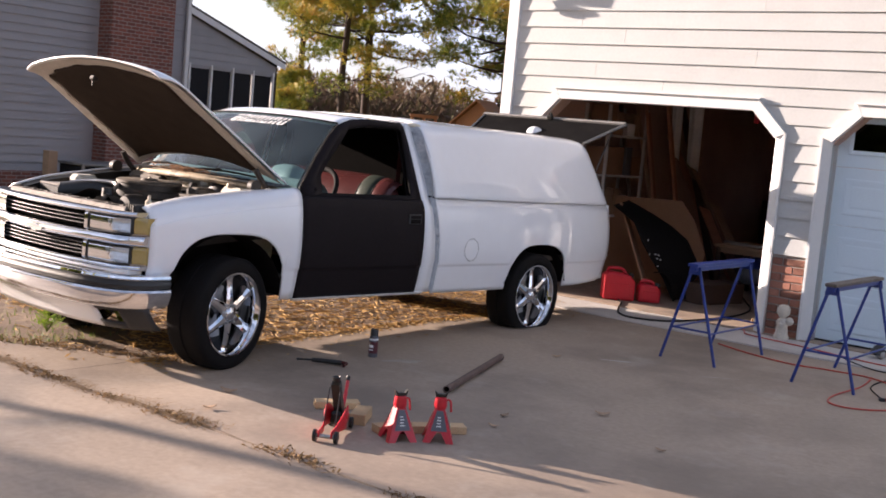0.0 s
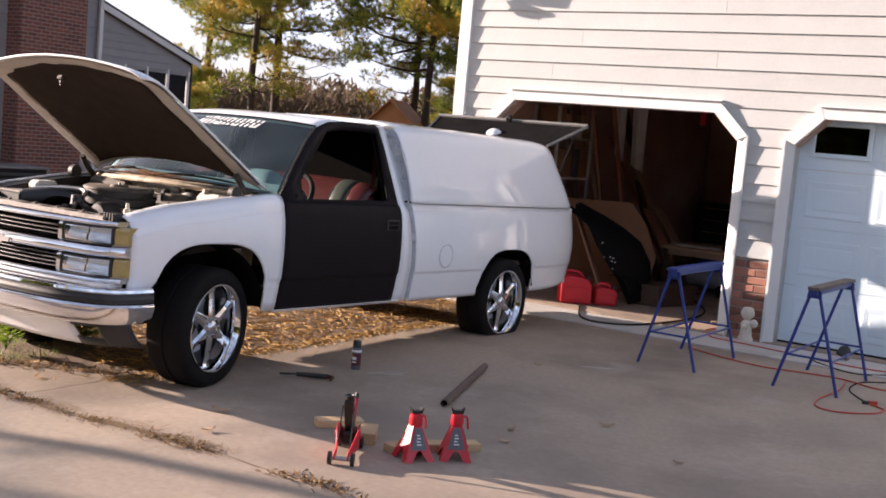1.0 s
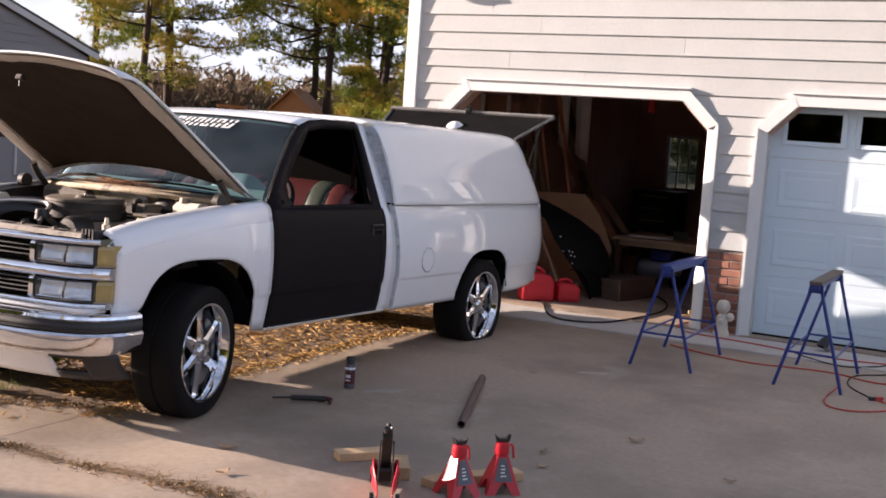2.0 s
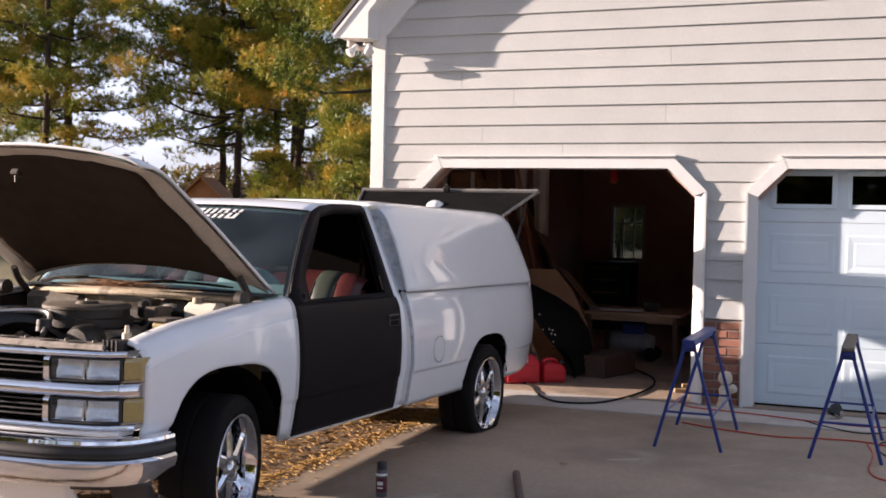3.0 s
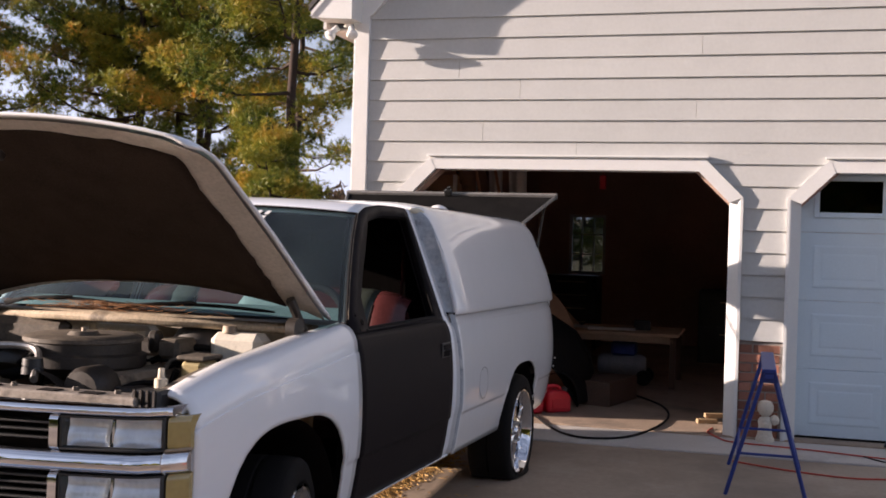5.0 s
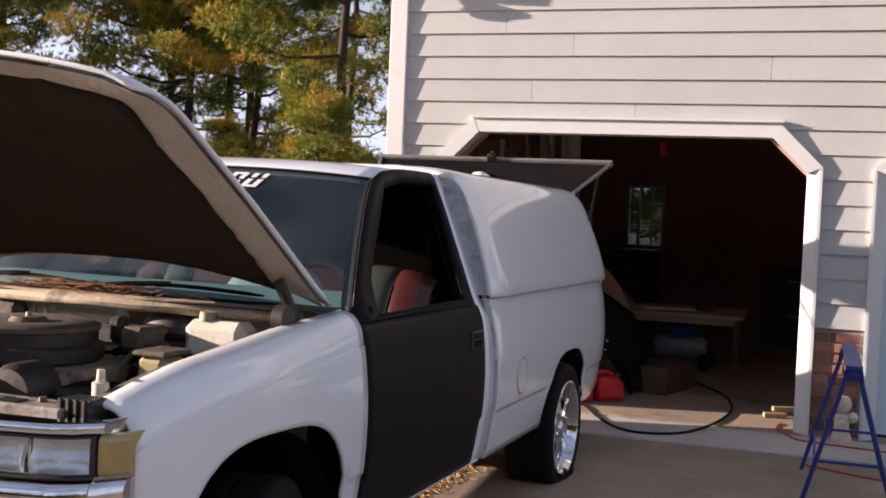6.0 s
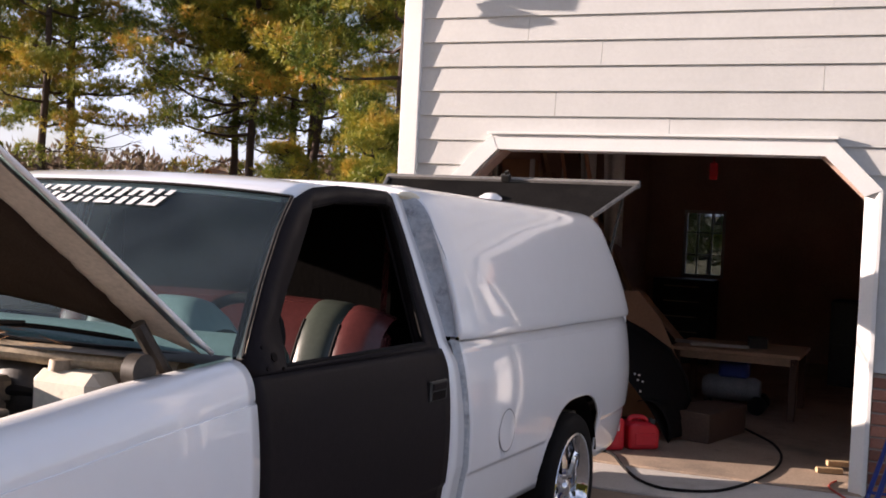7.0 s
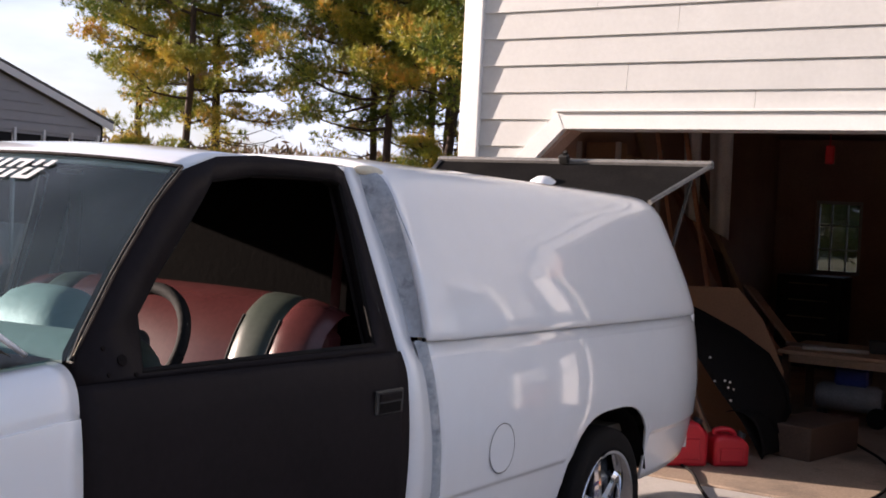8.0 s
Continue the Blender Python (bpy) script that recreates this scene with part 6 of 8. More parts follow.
def pine(seed, height, low, crown_from, spread, limbs, dense=1.0, girth=0.16, bias=0.5, extra=()):
    """Trunk and limbs in one mesh, needle clumps in another: bare limbs below, plates of needles above."""
    rnd = random.Random(seed)
    wood, tufts = Geo(), []
    bend = [Vector((rnd.uniform(-0.05, 0.05) * i ** 0.8, rnd.uniform(-0.05, 0.05) * i ** 0.8, height * i / 9 - (0.3 if i == 0 else 0))) for i in range(10)]
    wood.tube(bend, [girth * (1 - 0.088 * i) + (0.05 if i == 0 else 0) for i in range(10)], 10)

    def trunk_at(z):
        i = min(8, max(0, z / height * 9))
        return bend[int(i)].lerp(bend[int(i) + 1], i - int(i))

    def clump(c, r):
        for _ in range(int(33 * dense * (r / 0.5) ** 2)):
            v = Vector((rnd.gauss(0, 1), rnd.gauss(0, 1), rnd.gauss(0, 1))).normalized()
            p = c + Vector((v.x * r, v.y * r, v.z * r * 0.5)) * rnd.random() ** 0.4
            tufts.append((tuple(p), tuple((v * 0.7 + Vector((0, 0, 0.55))).normalized()), rnd.uniform(0.15, 0.26)))

    def limb(z, a, reach, rise, thick, clumps, bare_to=0.4):
        out = Vector((math.cos(a), math.sin(a), 0))
        cross = Vector((-out.y, out.x, 0))
        base = trunk_at(z)
        pts = [base + out * reach * t + cross * reach * 0.12 * rnd.uniform(-1, 1) * t + Vector((0, 0, reach * (rise * t + 0.14 * t * t - 0.08 * math.sin(3 * t)) + rnd.uniform(-0.05, 0.05))) for t in (0, 0.25, 0.5, 0.75, 1.0)]
        wood.tube(pts, [thick, thick * 0.78, thick * 0.58, thick * 0.4, thick * 0.2], 5, cap=False)
        for k in range(clumps):
            t = bare_to + (1.02 - bare_to) * (k + rnd.random()) / clumps
            i = min(3, int(t * 4))
            p = pts[i].lerp(pts[i + 1], min(1, t * 4 - i))
            tip = p + cross * rnd.uniform(-1, 1) * min(1.0, reach * 0.34) * (1.2 - 0.5 * t) + out * 0.15 + Vector((0, 0, rnd.uniform(0.0, 0.3)))
            mid = p.lerp(tip, 0.5) + Vector((0, 0, -0.05))
            wood.tube([p, mid, tip], [thick * 0.32, thick * 0.22, 0.006], 4, cap=False)
            clump(tip, rnd.uniform(0.40, 0.74) * (0.8 + 0.2 * min(1.5, reach / 2)))
        for k in range(3):
            t = rnd.uniform(0.25, 0.95)
            i = min(3, int(t * 4))
            p = pts[i].lerp(pts[i + 1], t * 4 - i)
            wood.tube([p, p + (out * 0.5 + cross * rnd.uniform(-1, 1) + Vector((0, 0, rnd.uniform(-0.4, 0.4)))) * 0.5], [0.014, 0.005], 3, cap=False)

    for k in range(int((crown_from - low) * 3.2)):
        z = low + (crown_from - low) * rnd.random()
        limb(z, rnd.uniform(0, 6.28), spread * rnd.uniform(0.35, 0.8), rnd.uniform(-0.25, 0.1), 0.032, rnd.choice((0, 0, 0, 1, 2)), 0.75)
    for k in range(limbs):
        f = (k + rnd.random() * 0.6) / limbs
        a = k * 2.4 + rnd.uniform(-0.5, 0.5)
        reach = spread * (0.55 + 1.6 * f if f < 0.28 else 1.0 * (1 - 0.78 * (f - 0.28) / 0.72)) * rnd.uniform(0.6, 1.1) * (1 + bias * math.cos(a - SUNNY))
        limb(min(crown_from + (height - crown_from) * f ** 0.95, height * 0.985), a, reach, rnd.uniform(-0.12, 0.3), 0.055, 3 + int(reach * 1.9))
    for z, a, reach, rise, clumps, bare_to in extra:
        limb(z, a, reach, rise, 0.06, clumps, bare_to)
    clump(bend[-1], 0.5)
    return wood, needles(tufts, seed, 10)


PINES = []
for row in ((3, 17.0, 2.6, 4.2, 3.35, 44, 1.05, 0.19, 0.3, ((4.6, 0.5, 3.2, -0.1, 5, 0.4), (5.4, 0.1, 3.4, 0.0, 6, 0.35), (5.0, 3.5, 3.2, -0.1, 5, 0.4))), (8, 15.0, 2.2, 3.8, 2.9, 36, 1.0, 0.15, 0.5),
            (15, 17.0, 4.2, 5.6, 3.4, 44, 1.05, 0.15, 0.45, ((5.0, SUNNY, 2.7, -0.3, 3, 0.5), (5.7, SUNNY + 0.2, 4.6, 0.12, 9, 0.35), (6.6, SUNNY - 0.25, 4.2, 0.1, 9, 0.3), (7.4, SUNNY + 0.1, 4.4, 0.1, 9, 0.3), (4.9, SUNNY + 0.4, 3.9, 0.15, 6, 0.5), (4.0, SUNNY + 0.1, 2.6, 0.05, 3, 0.5))),
            (27, 18.0, 3.0, 5.0, 3.0, 34, 0.95, 0.15, 0.45, ((3.6, SUNNY, 2.2, 0.1, 3, 0.5), (6.2, SUNNY + 0.3, 3.6, 0.15, 6, 0.35))), (33, 6.0, 0.5, 0.7, 1.7, 24, 0.9, 0.07, 0.1), (41, 15.0, 1.2, 2.4, 2.7, 34, 0.95, 0.17, 0.3)):
    wd, lf = pine(*row)
    PINES.append((wd.mesh("trunk", BARK, 50), lf.mesh("crown", NEEDLES, 0)))


def stand_pine(kind, x, y, turn, size=1.0, label="tall pine with golden-lit green needles", group="pines behind the garage", z=-0.06):
    t = empty("pine_tree", pose(x, y, z, 0, 0, turn) @ Matrix.Scale(size, 4), label, "tree", group)
    part("trunk", PINES[kind][0], None, t, "dark ridged pine trunk")
    part("crown", PINES[kind][1], None, t, "green and rust-brown pine needles")
    return t


for kind, x, y, turn, size in ((0, -23.6, 22.7, 10, 1.0), (1, -22.0, 19.7, -15, 1.0), (2, -16.5, 22.6, 0, 1.0), (1, -18.1, 24.1, 150, 1.0), (3, -16.2, 24.8, 20, 1.0), (3, -14.3, 22.6, 140, 0.95),
                                (1, -13.5, 21.4, 60, 0.95), (5, -9.5, 18.6, 0, 1.0), (3, -14.0, 29.5, 120, 1.05), (3, -26.5, 22.0, 80, 1.0)):
    stand_pine(kind, x, y, turn, size)
for x, y, turn, size in ((-13.6, 20.2, 0, 0.62), (-11.4, 20.6, 90, 0.8), (-9.2, 16.8, 200, 0.7), (-24.6, 19.6, 150, 0.6), (-22.6, 17.6, 20, 0.45)):
    stand_pine(4, x, y, turn, size, "young bushy pine with yellow-green needles", "young pines")
# pines out of view whose shadows fall on the driveway
stand_pine(3, -9.0, -9.45, 40, 0.62, group="pines beside the drive")
for x, y, turn, size in ((-2.6, 24.5, 20, 1.0), (0.6, 26.5, 140, 1.0), (-4.4, 27.0, 250, 1.1)):
    stand_pine(4, x, y, turn, size, "young bushy pine behind the garage", "young pines")

# distant bare woods
random.seed(5)
woods = Geo()
for k in range(125000):
    # the thinner ring past 72 degrees is out of view, added for reflections
    a = radians(random.uniform(22, 72) if k < 85000 else random.uniform(72, 310))
    d = random.uniform(52, 85)
    top = 4.1 + 1.4 * noise.noise((a * 9, 2.0, 0)) + 1.0 * noise.noise((a * 31, 5.0, 0)) + 0.5 * noise.noise((a * 90, 8.0, 0))
    z = random.random() ** 1.15 * top
    p = Vector((3 - d * math.sin(a), -7 + d * math.cos(a), z))
    s = random.uniform(0.14, 0.40) * (1.3 - 0.8 * z / top)
    q = Vector((random.gauss(0, 0.7), random.gauss(0, 0.7), random.gauss(0, 1.4))).normalized() * s * 1.5
    r = Vector((random.gauss(0, 1), random.gauss(0, 1), random.gauss(0, 1))).normalized() * s * 0.55
    woods.add([p - q, p + r, p + q, p - r], [(0, 1, 2, 3)])
single("distant_woods", woods, TWIGS, "brown leafless woods in the distance", "woods", kind="stuff", smooth=0)
# tall pine belt behind the camera, out of view, added to darken reflections
belt = Geo()
for k in range(26000):
    a, d = radians(random.uniform(132, 236)), random.uniform(36, 52)
    top = 11.5 + 4.0 * noise.noise((a * 12, 3.0, 0)) + 3.0 * noise.noise((a * 40, 6.0, 0))
    p = Vector((3 - d * math.sin(a), -7 + d * math.cos(a), top * random.random() ** 0.8))
    q = Vector((random.gauss(0, 1), random.gauss(0, 1), random.gauss(0, 0.8))).normalized() * random.uniform(0.5, 1.3)
    r = Vector((random.gauss(0, 1), random.gauss(0, 1), random.gauss(0, 1))).normalized() * random.uniform(0.25, 0.5)
    belt.add([p - q, p + r, p + q, p - r], [(0, 1, 2, 3)])
single("unseen_pine_woods", belt, NEEDLES, "unseen tall green pine woods behind the camera, added for reflections", "woods", kind="stuff", smooth=0)
play = empty("playhouse", pose(-16.9, 21.1, 0.1, 0, 0, 18) @ Matrix.Diagonal((1.15, 1.3, 1.06, 1)), "reddish cedar playhouse with gabled roof", "playhouse")
part("wall", Geo().prism([(-0.65, 0, 0.9), (0.65, 0, 0.9), (0.65, 0, 1.8), (0, 0, 2.45), (-0.65, 0, 1.8)], (0, 1.2, 0)), CEDAR, play, smooth=0)
for s in (1, -1):
    part("roof", Geo().prism([(0, -0.15, 2.55), (s * 0.85, -0.15, 1.68), (s * 0.85, -0.15, 1.62), (0, -0.15, 2.49)], (0, 1.5, 0)), CEDAR, play, smooth=0)
    for yy in (0.05, 1.15):
        part("post", Geo().box((s * 0.6, yy, 0.42), (0.1, 0.1, 0.98)), CEDAR, play, smooth=0)
part("window", Geo().prism([(-0.25, -0.01, 1.25), (0.25, -0.01, 1.25), (0.25, -0.01, 1.6), (0, -0.01, 1.8), (-0.25, -0.01, 1.6)], (0, 0.008, 0)), SHADEBLACK, play, smooth=0)


swing = empty("swing_set", pose(-20.9, 23.1, 0.1, 0, 0, 25), "reddish cedar swing-set beam behind the lawn", "swing set")
part("beam", Geo().box((0, 0, 2.0), (1.1, 0.12, 0.12), b=0.01), CEDAR, swing)
part("rail", Geo().box((0, 0, 1.75), (1.0, 0.05, 0.09), b=0.01), CEDAR, swing)
for sx in (-0.45, 0.0, 0.45):
    part("post", Geo().box((sx, 0, 1.0), (0.1, 0.1, 2.0), b=0.01), CEDAR, swing)


# ---- sawhorses ----
def sawhorse(at, top_mat, label):
    """A folding steel trestle, its beam along y."""
    t = empty("sawhorse", at, label, "sawhorse", "sawhorses")
    part("beam", Geo().box((0, 0, 0.745), (0.055, 1.1, 0.035), b=0.004), BLUE, t, "blue steel beam")
    part("top_strip", Geo().box((0, 0, 0.775), (0.085, 1.12, 0.025), b=0.004), top_mat, t)
    for e in (-1, 1):
        for s in (-1, 1):
            part("leg", Geo().tube([(s * 0.03, e * 0.49, 0.74), (s * 0.235, e * 0.475, 0.0)], 0.0125, 8), BLUE, t, "blue tubular leg")
        part("cross_bar", Geo().tube([(-0.165, e * 0.48, 0.26), (0.165, e * 0.48, 0.26)], 0.009, 6), BLUE, t)
        part("plate", Geo().prism([(-0.055, e * 0.505, 0.70), (0.055, e * 0.505, 0.70), (0.045, e * 0.505, 0.76), (-0.045, e * 0.505, 0.76)], (0, 0.008, 0)), BLUE, t, smooth=0)
    for s in (-1, 1):
        part("side_bar", Geo().tube([(s * 0.17, -0.478, 0.25), (s * 0.17, 0.478, 0.25)], 0.008, 6), BLUE, t)
    return t


WORNTOP = mat("worn_grey_strip", (0.12, 0.10, 0.085), 0.7, var=0.4, scale=12, fine=60, bump=0.2, stain=(0.3, 0.26, 0.2), stain_at=0.58, stain_scale=14)
sawhorse(pose(2.765, -1.53, 0.0, 0, 0, 0.6), BLUE, "blue steel sawhorse standing before the open garage")
sawhorse(pose(3.82, -1.44, 0.0, 0, 0, 0.3), WORNTOP, "blue steel sawhorse with a worn wooden top strip")


# ---- jack, stands, timber and tools on the drive ----
def jack_stand(at, label, labelled):
    t = empty("jack_stand", at, label, "jack stand", "jack stands")
    h = 0.185
    for k in range(4):
        a0, a1 = radians(45 + 90 * k), radians(135 + 90 * k)
        b0, b1 = Vector((0.115 * math.cos(a0), 0.115 * math.sin(a0), 0)), Vector((0.115 * math.cos(a1), 0.115 * math.sin(a1), 0))
        c0, c1 = Vector((0.03 * math.cos(a0), 0.03 * math.sin(a0), h)), Vector((0.03 * math.cos(a1), 0.03 * math.sin(a1), h))
        f = lambda s2, t2: b0.lerp(b1, s2).lerp(c0.lerp(c1, s2), t2)
        g = Geo().add([f(0, 0), f(0.24, 0), f(0.42, 0.30), f(0.58, 0.30), f(0.76, 0), f(1, 0), f(1, 1), f(0, 1)], [(0, 1, 2, 7), (2, 3, 6, 7), (3, 4, 5, 6)])
        solid(part("side_plate", g, RED, t, "red pressed-steel side", smooth=0), 0.004)
        if k in labelled:
            nrm = (b1 - b0).cross(c0 - b0).normalized()
            q = [f(0.14, 0.32), f(0.86, 0.32), f(0.80, 0.88), f(0.20, 0.88)]
            dr = nrm * (0.003 if nrm.dot((b0 + b1)) > 0 else -0.003)
            lab = part("label_plate", Geo().add([p + dr for p in q], [(0, 1, 2, 3)]), LABELGREY, t, "dark label with pale bars", smooth=0)
            for m in range(4):
                a, b = 0.44 + 0.08 * m, 0.47 + 0.08 * m
                part("label_bar", Geo().add([p + dr * 1.6 for p in (f(0.36, a), f(0.62 - 0.05 * (m % 2), a), f(0.61 - 0.05 * (m % 2), b), f(0.365, b))], [(0, 1, 2, 3)]), PAPERWHITE, lab, smooth=0)
    part("collar", Geo().lathe([(0.03, h - 0.015), (0.036, h), (0.032, h + 0.045), (0.02, h + 0.05)], 16), RED, t)
    part("ratchet_post", Geo().tube([(0, 0, h), (0, 0, h + 0.055)], 0.014, 8), BLACKSTEEL, t, "black ratchet post")
    part("saddle", Geo().prism([(-0.036, -0.014, h + 0.082), (-0.028, -0.014, h + 0.05), (0.028, -0.014, h + 0.05), (0.036, -0.014, h + 0.082), (0.02, -0.014, h + 0.066), (-0.02, -0.014, h + 0.066)], (0, 0.028, 0)), BLACKSTEEL, t, "black saddle", smooth=0)
    part("handle", Geo().tube(smoothed([(0.02, 0, h + 0.03), (0.05, 0.0, h + 0.03), (0.06, 0.0, h - 0.03)], 4), 0.006, 6), RED, t)
    return t


jack_stand(pose(2.89, -5.65, 0, 0, 0, 62), "red steel jack stand standing on the drive", (2,))
jack_stand(pose(3.025, -5.475, 0, 0, 0, 40), "red steel jack stand with dark label beside its twin", (2, 3))
jack = empty("floor_jack", pose(2.637, -5.877, 0, 0, 0, 30) @ Matrix.Diagonal((0.64, 0.86, 1.0, 1)), "red floor jack with raised black lifting arm", "floor jack")
for s in (-1, 1):
    side = Geo().grid(lambda y, w: (s * (0.052 + 0.036 * math.exp(-((y - 0.04) / 0.10) ** 2)), y, 0.03 + w * (0.035 + 0.085 * math.exp(-((y - 0.06) / 0.11) ** 2))), steps(-0.23, 0.22, 18), (0, 0.35, 0.7, 1.0))
    solid(part("side_frame", side, RED, jack, "red bowed side frame"), 0.010, 0.0)
    part("pivot_bolt", Geo().lathe([(0, 0.012), (0.018, 0.010), (0.022, 0)], 12, Matrix.Translation((s * 0.092, 0.04, 0.10)) @ pose(0, 0, 0, 0, s * 90, 0)), RED, jack)
    for yy, r in ((-0.20, 0.032), (0.19, 0.03)):
        part("caster", Geo().lathe([(0, -0.014), (r, -0.014), (r, 0.014), (0, 0.014)], 18, Matrix.Translation((s * 0.088, yy, r)) @ pose(0, 0, 0, 0, 90, 0)), BLACKSTEEL, jack, "black caster wheel")
part("axle", Geo().tube([(-0.095, -0.20, 0.032), (0.095, -0.20, 0.032)], 0.011, 8), STEEL, jack)
part("lifting_arm", Geo().prism([(-0.035, 0.10, 0.08), (-0.035, 0.155, 0.10), (-0.035, -0.01, 0.295), (-0.035, -0.055, 0.275)], (0.07, 0, 0)), BLACKSTEEL, jack, "black raised lifting arm", smooth=0)
part("saddle", Geo().lathe([(0, 0.0), (0.03, 0), (0.038, 0.02), (0.03, 0.022), (0.024, 0.01), (0, 0.01)], 14, Matrix.Translation((0, -0.035, 0.295))), BLACKSTEEL, jack, "black saddle cup")
part("link_rod", Geo().tube([(0.05, -0.12, 0.09), (0.045, -0.04, 0.26)], 0.006, 6).tube([(-0.05, -0.12, 0.09), (-0.045, -0.04, 0.26)], 0.006, 6), BLACKSTEEL, jack)
part("pump", Geo().box((0, 0.12, 0.075), (0.10, 0.16, 0.07), b=0.012), BLACKSTEEL, jack)
part("handle_socket", Geo().tube([(0.01, 0.17, 0.09), (0.01, 0.27, 0.25)], [0.017, 0.015], 10), RED, jack, "red handle socket")
part("handle_tip", Geo().tube([(0.01, 0.263, 0.24), (0.01, 0.277, 0.262)], 0.0175, 10), BLACKSTEEL, jack)
for x, y, a, l, w, h in ((2.26, -5.46, 53, 0.26, 0.09, 0.042), (2.53, -5.55, 122, 0.22, 0.09, 0.06), (2.78, -5.56, 70, 0.22, 0.09, 0.042), (2.915, -5.38, 52, 0.36, 0.09, 0.042)):
    single("timber_block", Geo().box((0, 0, h / 2), (l, w, h), b=0.003), PINEWOOD, "raw pine timber offcut lying on the drive", "wood block", "timber offcuts", at=pose(x, y, 0.0, 0, 0, a))
pipe = Geo().lathe([(0.024, 0), (0.024, 1.28), (0.019, 1.28), (0.019, 0)], 18, closed=True)
single("steel_pipe", pipe, RUSTPIPE, "rusty brown steel pipe lying on the drive", "pipe", at=Matrix.Translation((2.39, -4.60, 0.024)) @ Vector((-0.435, 1.194, 0)).to_track_quat("Z", "Y").to_matrix().to_4x4())
CANRED = mat("can_red_print", (0.09, 0.012, 0.02), 0.4)
can = empty("spray_can", pose(1.40, -4.20, 0.0), "black-capped aerosol can with a dark and red label", "spray can")
part("body", Geo().lathe([(0, 0), (0.030, 0), (0.033, 0.004), (0.033, 0.145), (0.028, 0.158)], 22), LABELGREY, can)
part("label_band", Geo().lathe([(0.0335, 0.122), (0.0335, 0.136)], 22), CLOTH, can, "pale label band")
part("label_band", Geo().lathe([(0.0335, 0.03), (0.0335, 0.112)], 22), CANRED, can, "dark red label band")
for z0, z1 in ((0.05, 0.058), (0.07, 0.09)):
    part("label_bar", Geo().grid(lambda a, z: (0.0338 * math.cos(a), 0.0338 * math.sin(a), z), steps(-1.9, -0.9, 6), (z0, z1)), CLOTH, can, "pale label bar")
part("cap", Geo().lathe([(0.029, 0.155), (0.029, 0.195), (0.025, 0.20), (0, 0.20)], 22), PLASTIC, can, "black cap")
gun = empty("grease_gun", pose(1.44, -4.66, 0.0, 0, 0, 32) @ Matrix.Scale(0.68, 4), "black grease gun lying on the drive", "grease gun")
part("barrel", Geo().tube([(-0.20, 0, 0.03), (0.10, 0, 0.03)], [0.022, 0.026], 12), BLACKSTEEL, gun)
part("rod", Geo().tube([(-0.36, 0.01, 0.02), (-0.20, 0, 0.03)], 0.010, 8), BLACKSTEEL, gun)
part("handle", Geo().tube([(0.10, 0, 0.035), (0.15, -0.02, 0.03), (0.14, -0.09, 0.02)], [0.02, 0.02, 0.014], 8), MAROON, gun, "dark red head")

# ---- statue, lamp, cords and the removed door by the second garage door ----
st = Geo().lathe([(0, 0), (0.075, 0), (0.08, 0.02), (0.062, 0.06), (0.055, 0.13), (0.062, 0.17), (0.05, 0.20), (0.03, 0.215), (0.05, 0.235), (0.068, 0.27), (0.066, 0.31), (0.045, 0.345), (0, 0.355)], 22)
st.lathe([(0, -0.05), (0.035, -0.03), (0.045, 0.0), (0.03, 0.03), (0, 0.045)], 12, Matrix.Translation((0.075, -0.01, 0.19)))
st.lathe([(0, -0.03), (0.022, -0.02), (0.025, 0.01), (0, 0.03)], 10, Matrix.Translation((0.0, -0.06, 0.15)))
single("garden_statue", st, STATUE, "small pale cast-stone garden statue by the brick pier", "statue", at=pose(2.765, -0.075, 0.012) @ Matrix.Scale(0.9, 4))
wl_ob = empty("work_light", pose(3.70, -0.16, 0.012), "small black spotlight with a clear bulb lying by the door", "work light")
part("shade", Geo().lathe([(0.02, 0.0), (0.05, 0.03), (0.06, 0.10)], 16, Matrix.Translation((0, 0, 0.12)) @ pose(0, 0, 0, 160, 20, 0)), PLASTIC, wl_ob)
part("bulb", Geo().lathe([(0, -0.04), (0.03, -0.025), (0.038, 0.0), (0.03, 0.025), (0, 0.04)], 16, pose(0.01, -0.03, 0.04)), STEEL, wl_ob, "pale round bulb")


def cord(name, pts, r, m, label, category, k=6):
    return single(name, Geo().tube(smoothed([(x, y, z + r) for x, y, z in pts], k), r, 7), m, label, category)


cord("air_hose", [(0.75, 0.40, 0.02), (0.92, 0.2, 0.02), (1.09, -0.15, 0.012), (1.27, -0.45, 0.012), (1.47, -0.56, 0.012), (1.74, -0.40, 0.012), (1.92, 0.10, 0.02), (1.97, 0.75, 0.02), (1.85, 1.35, 0.02), (1.56, 1.9, 0.02), (1.25, 2.45, 0.02), (1.06, 2.85, 0.02)], 0.0095, RUBBER, "black rubber hose looped out of the garage", "hose")
cord("extension_cord", [(2.36, 0.30, 0.02), (2.33, 0.1, 0.02), (2.42, -0.1, 0.012), (2.52, -0.24, 0.012), (2.85, -0.30, 0.012), (3.17, -0.36, 0.012), (3.5, -0.45, 0.012), (3.9, -0.50, 0.012), (4.4, -0.40, 0.012), (5.2, -0.5, 0.012)], 0.006, ORANGE, "orange extension cord along the apron", "cord")
cord("extension_cord", [(2.55, -0.95, 0), (2.9, -1.12, 0), (3.3, -1.22, 0), (3.6, -1.15, 0), (3.9, -1.12, 0), (4.15, -1.25, 0), (4.3, -1.25, 0), (4.5, -1.10, 0), (5.0, -1.2, 0)], 0.006, ORANGE, "orange extension cord across the drive", "cord")
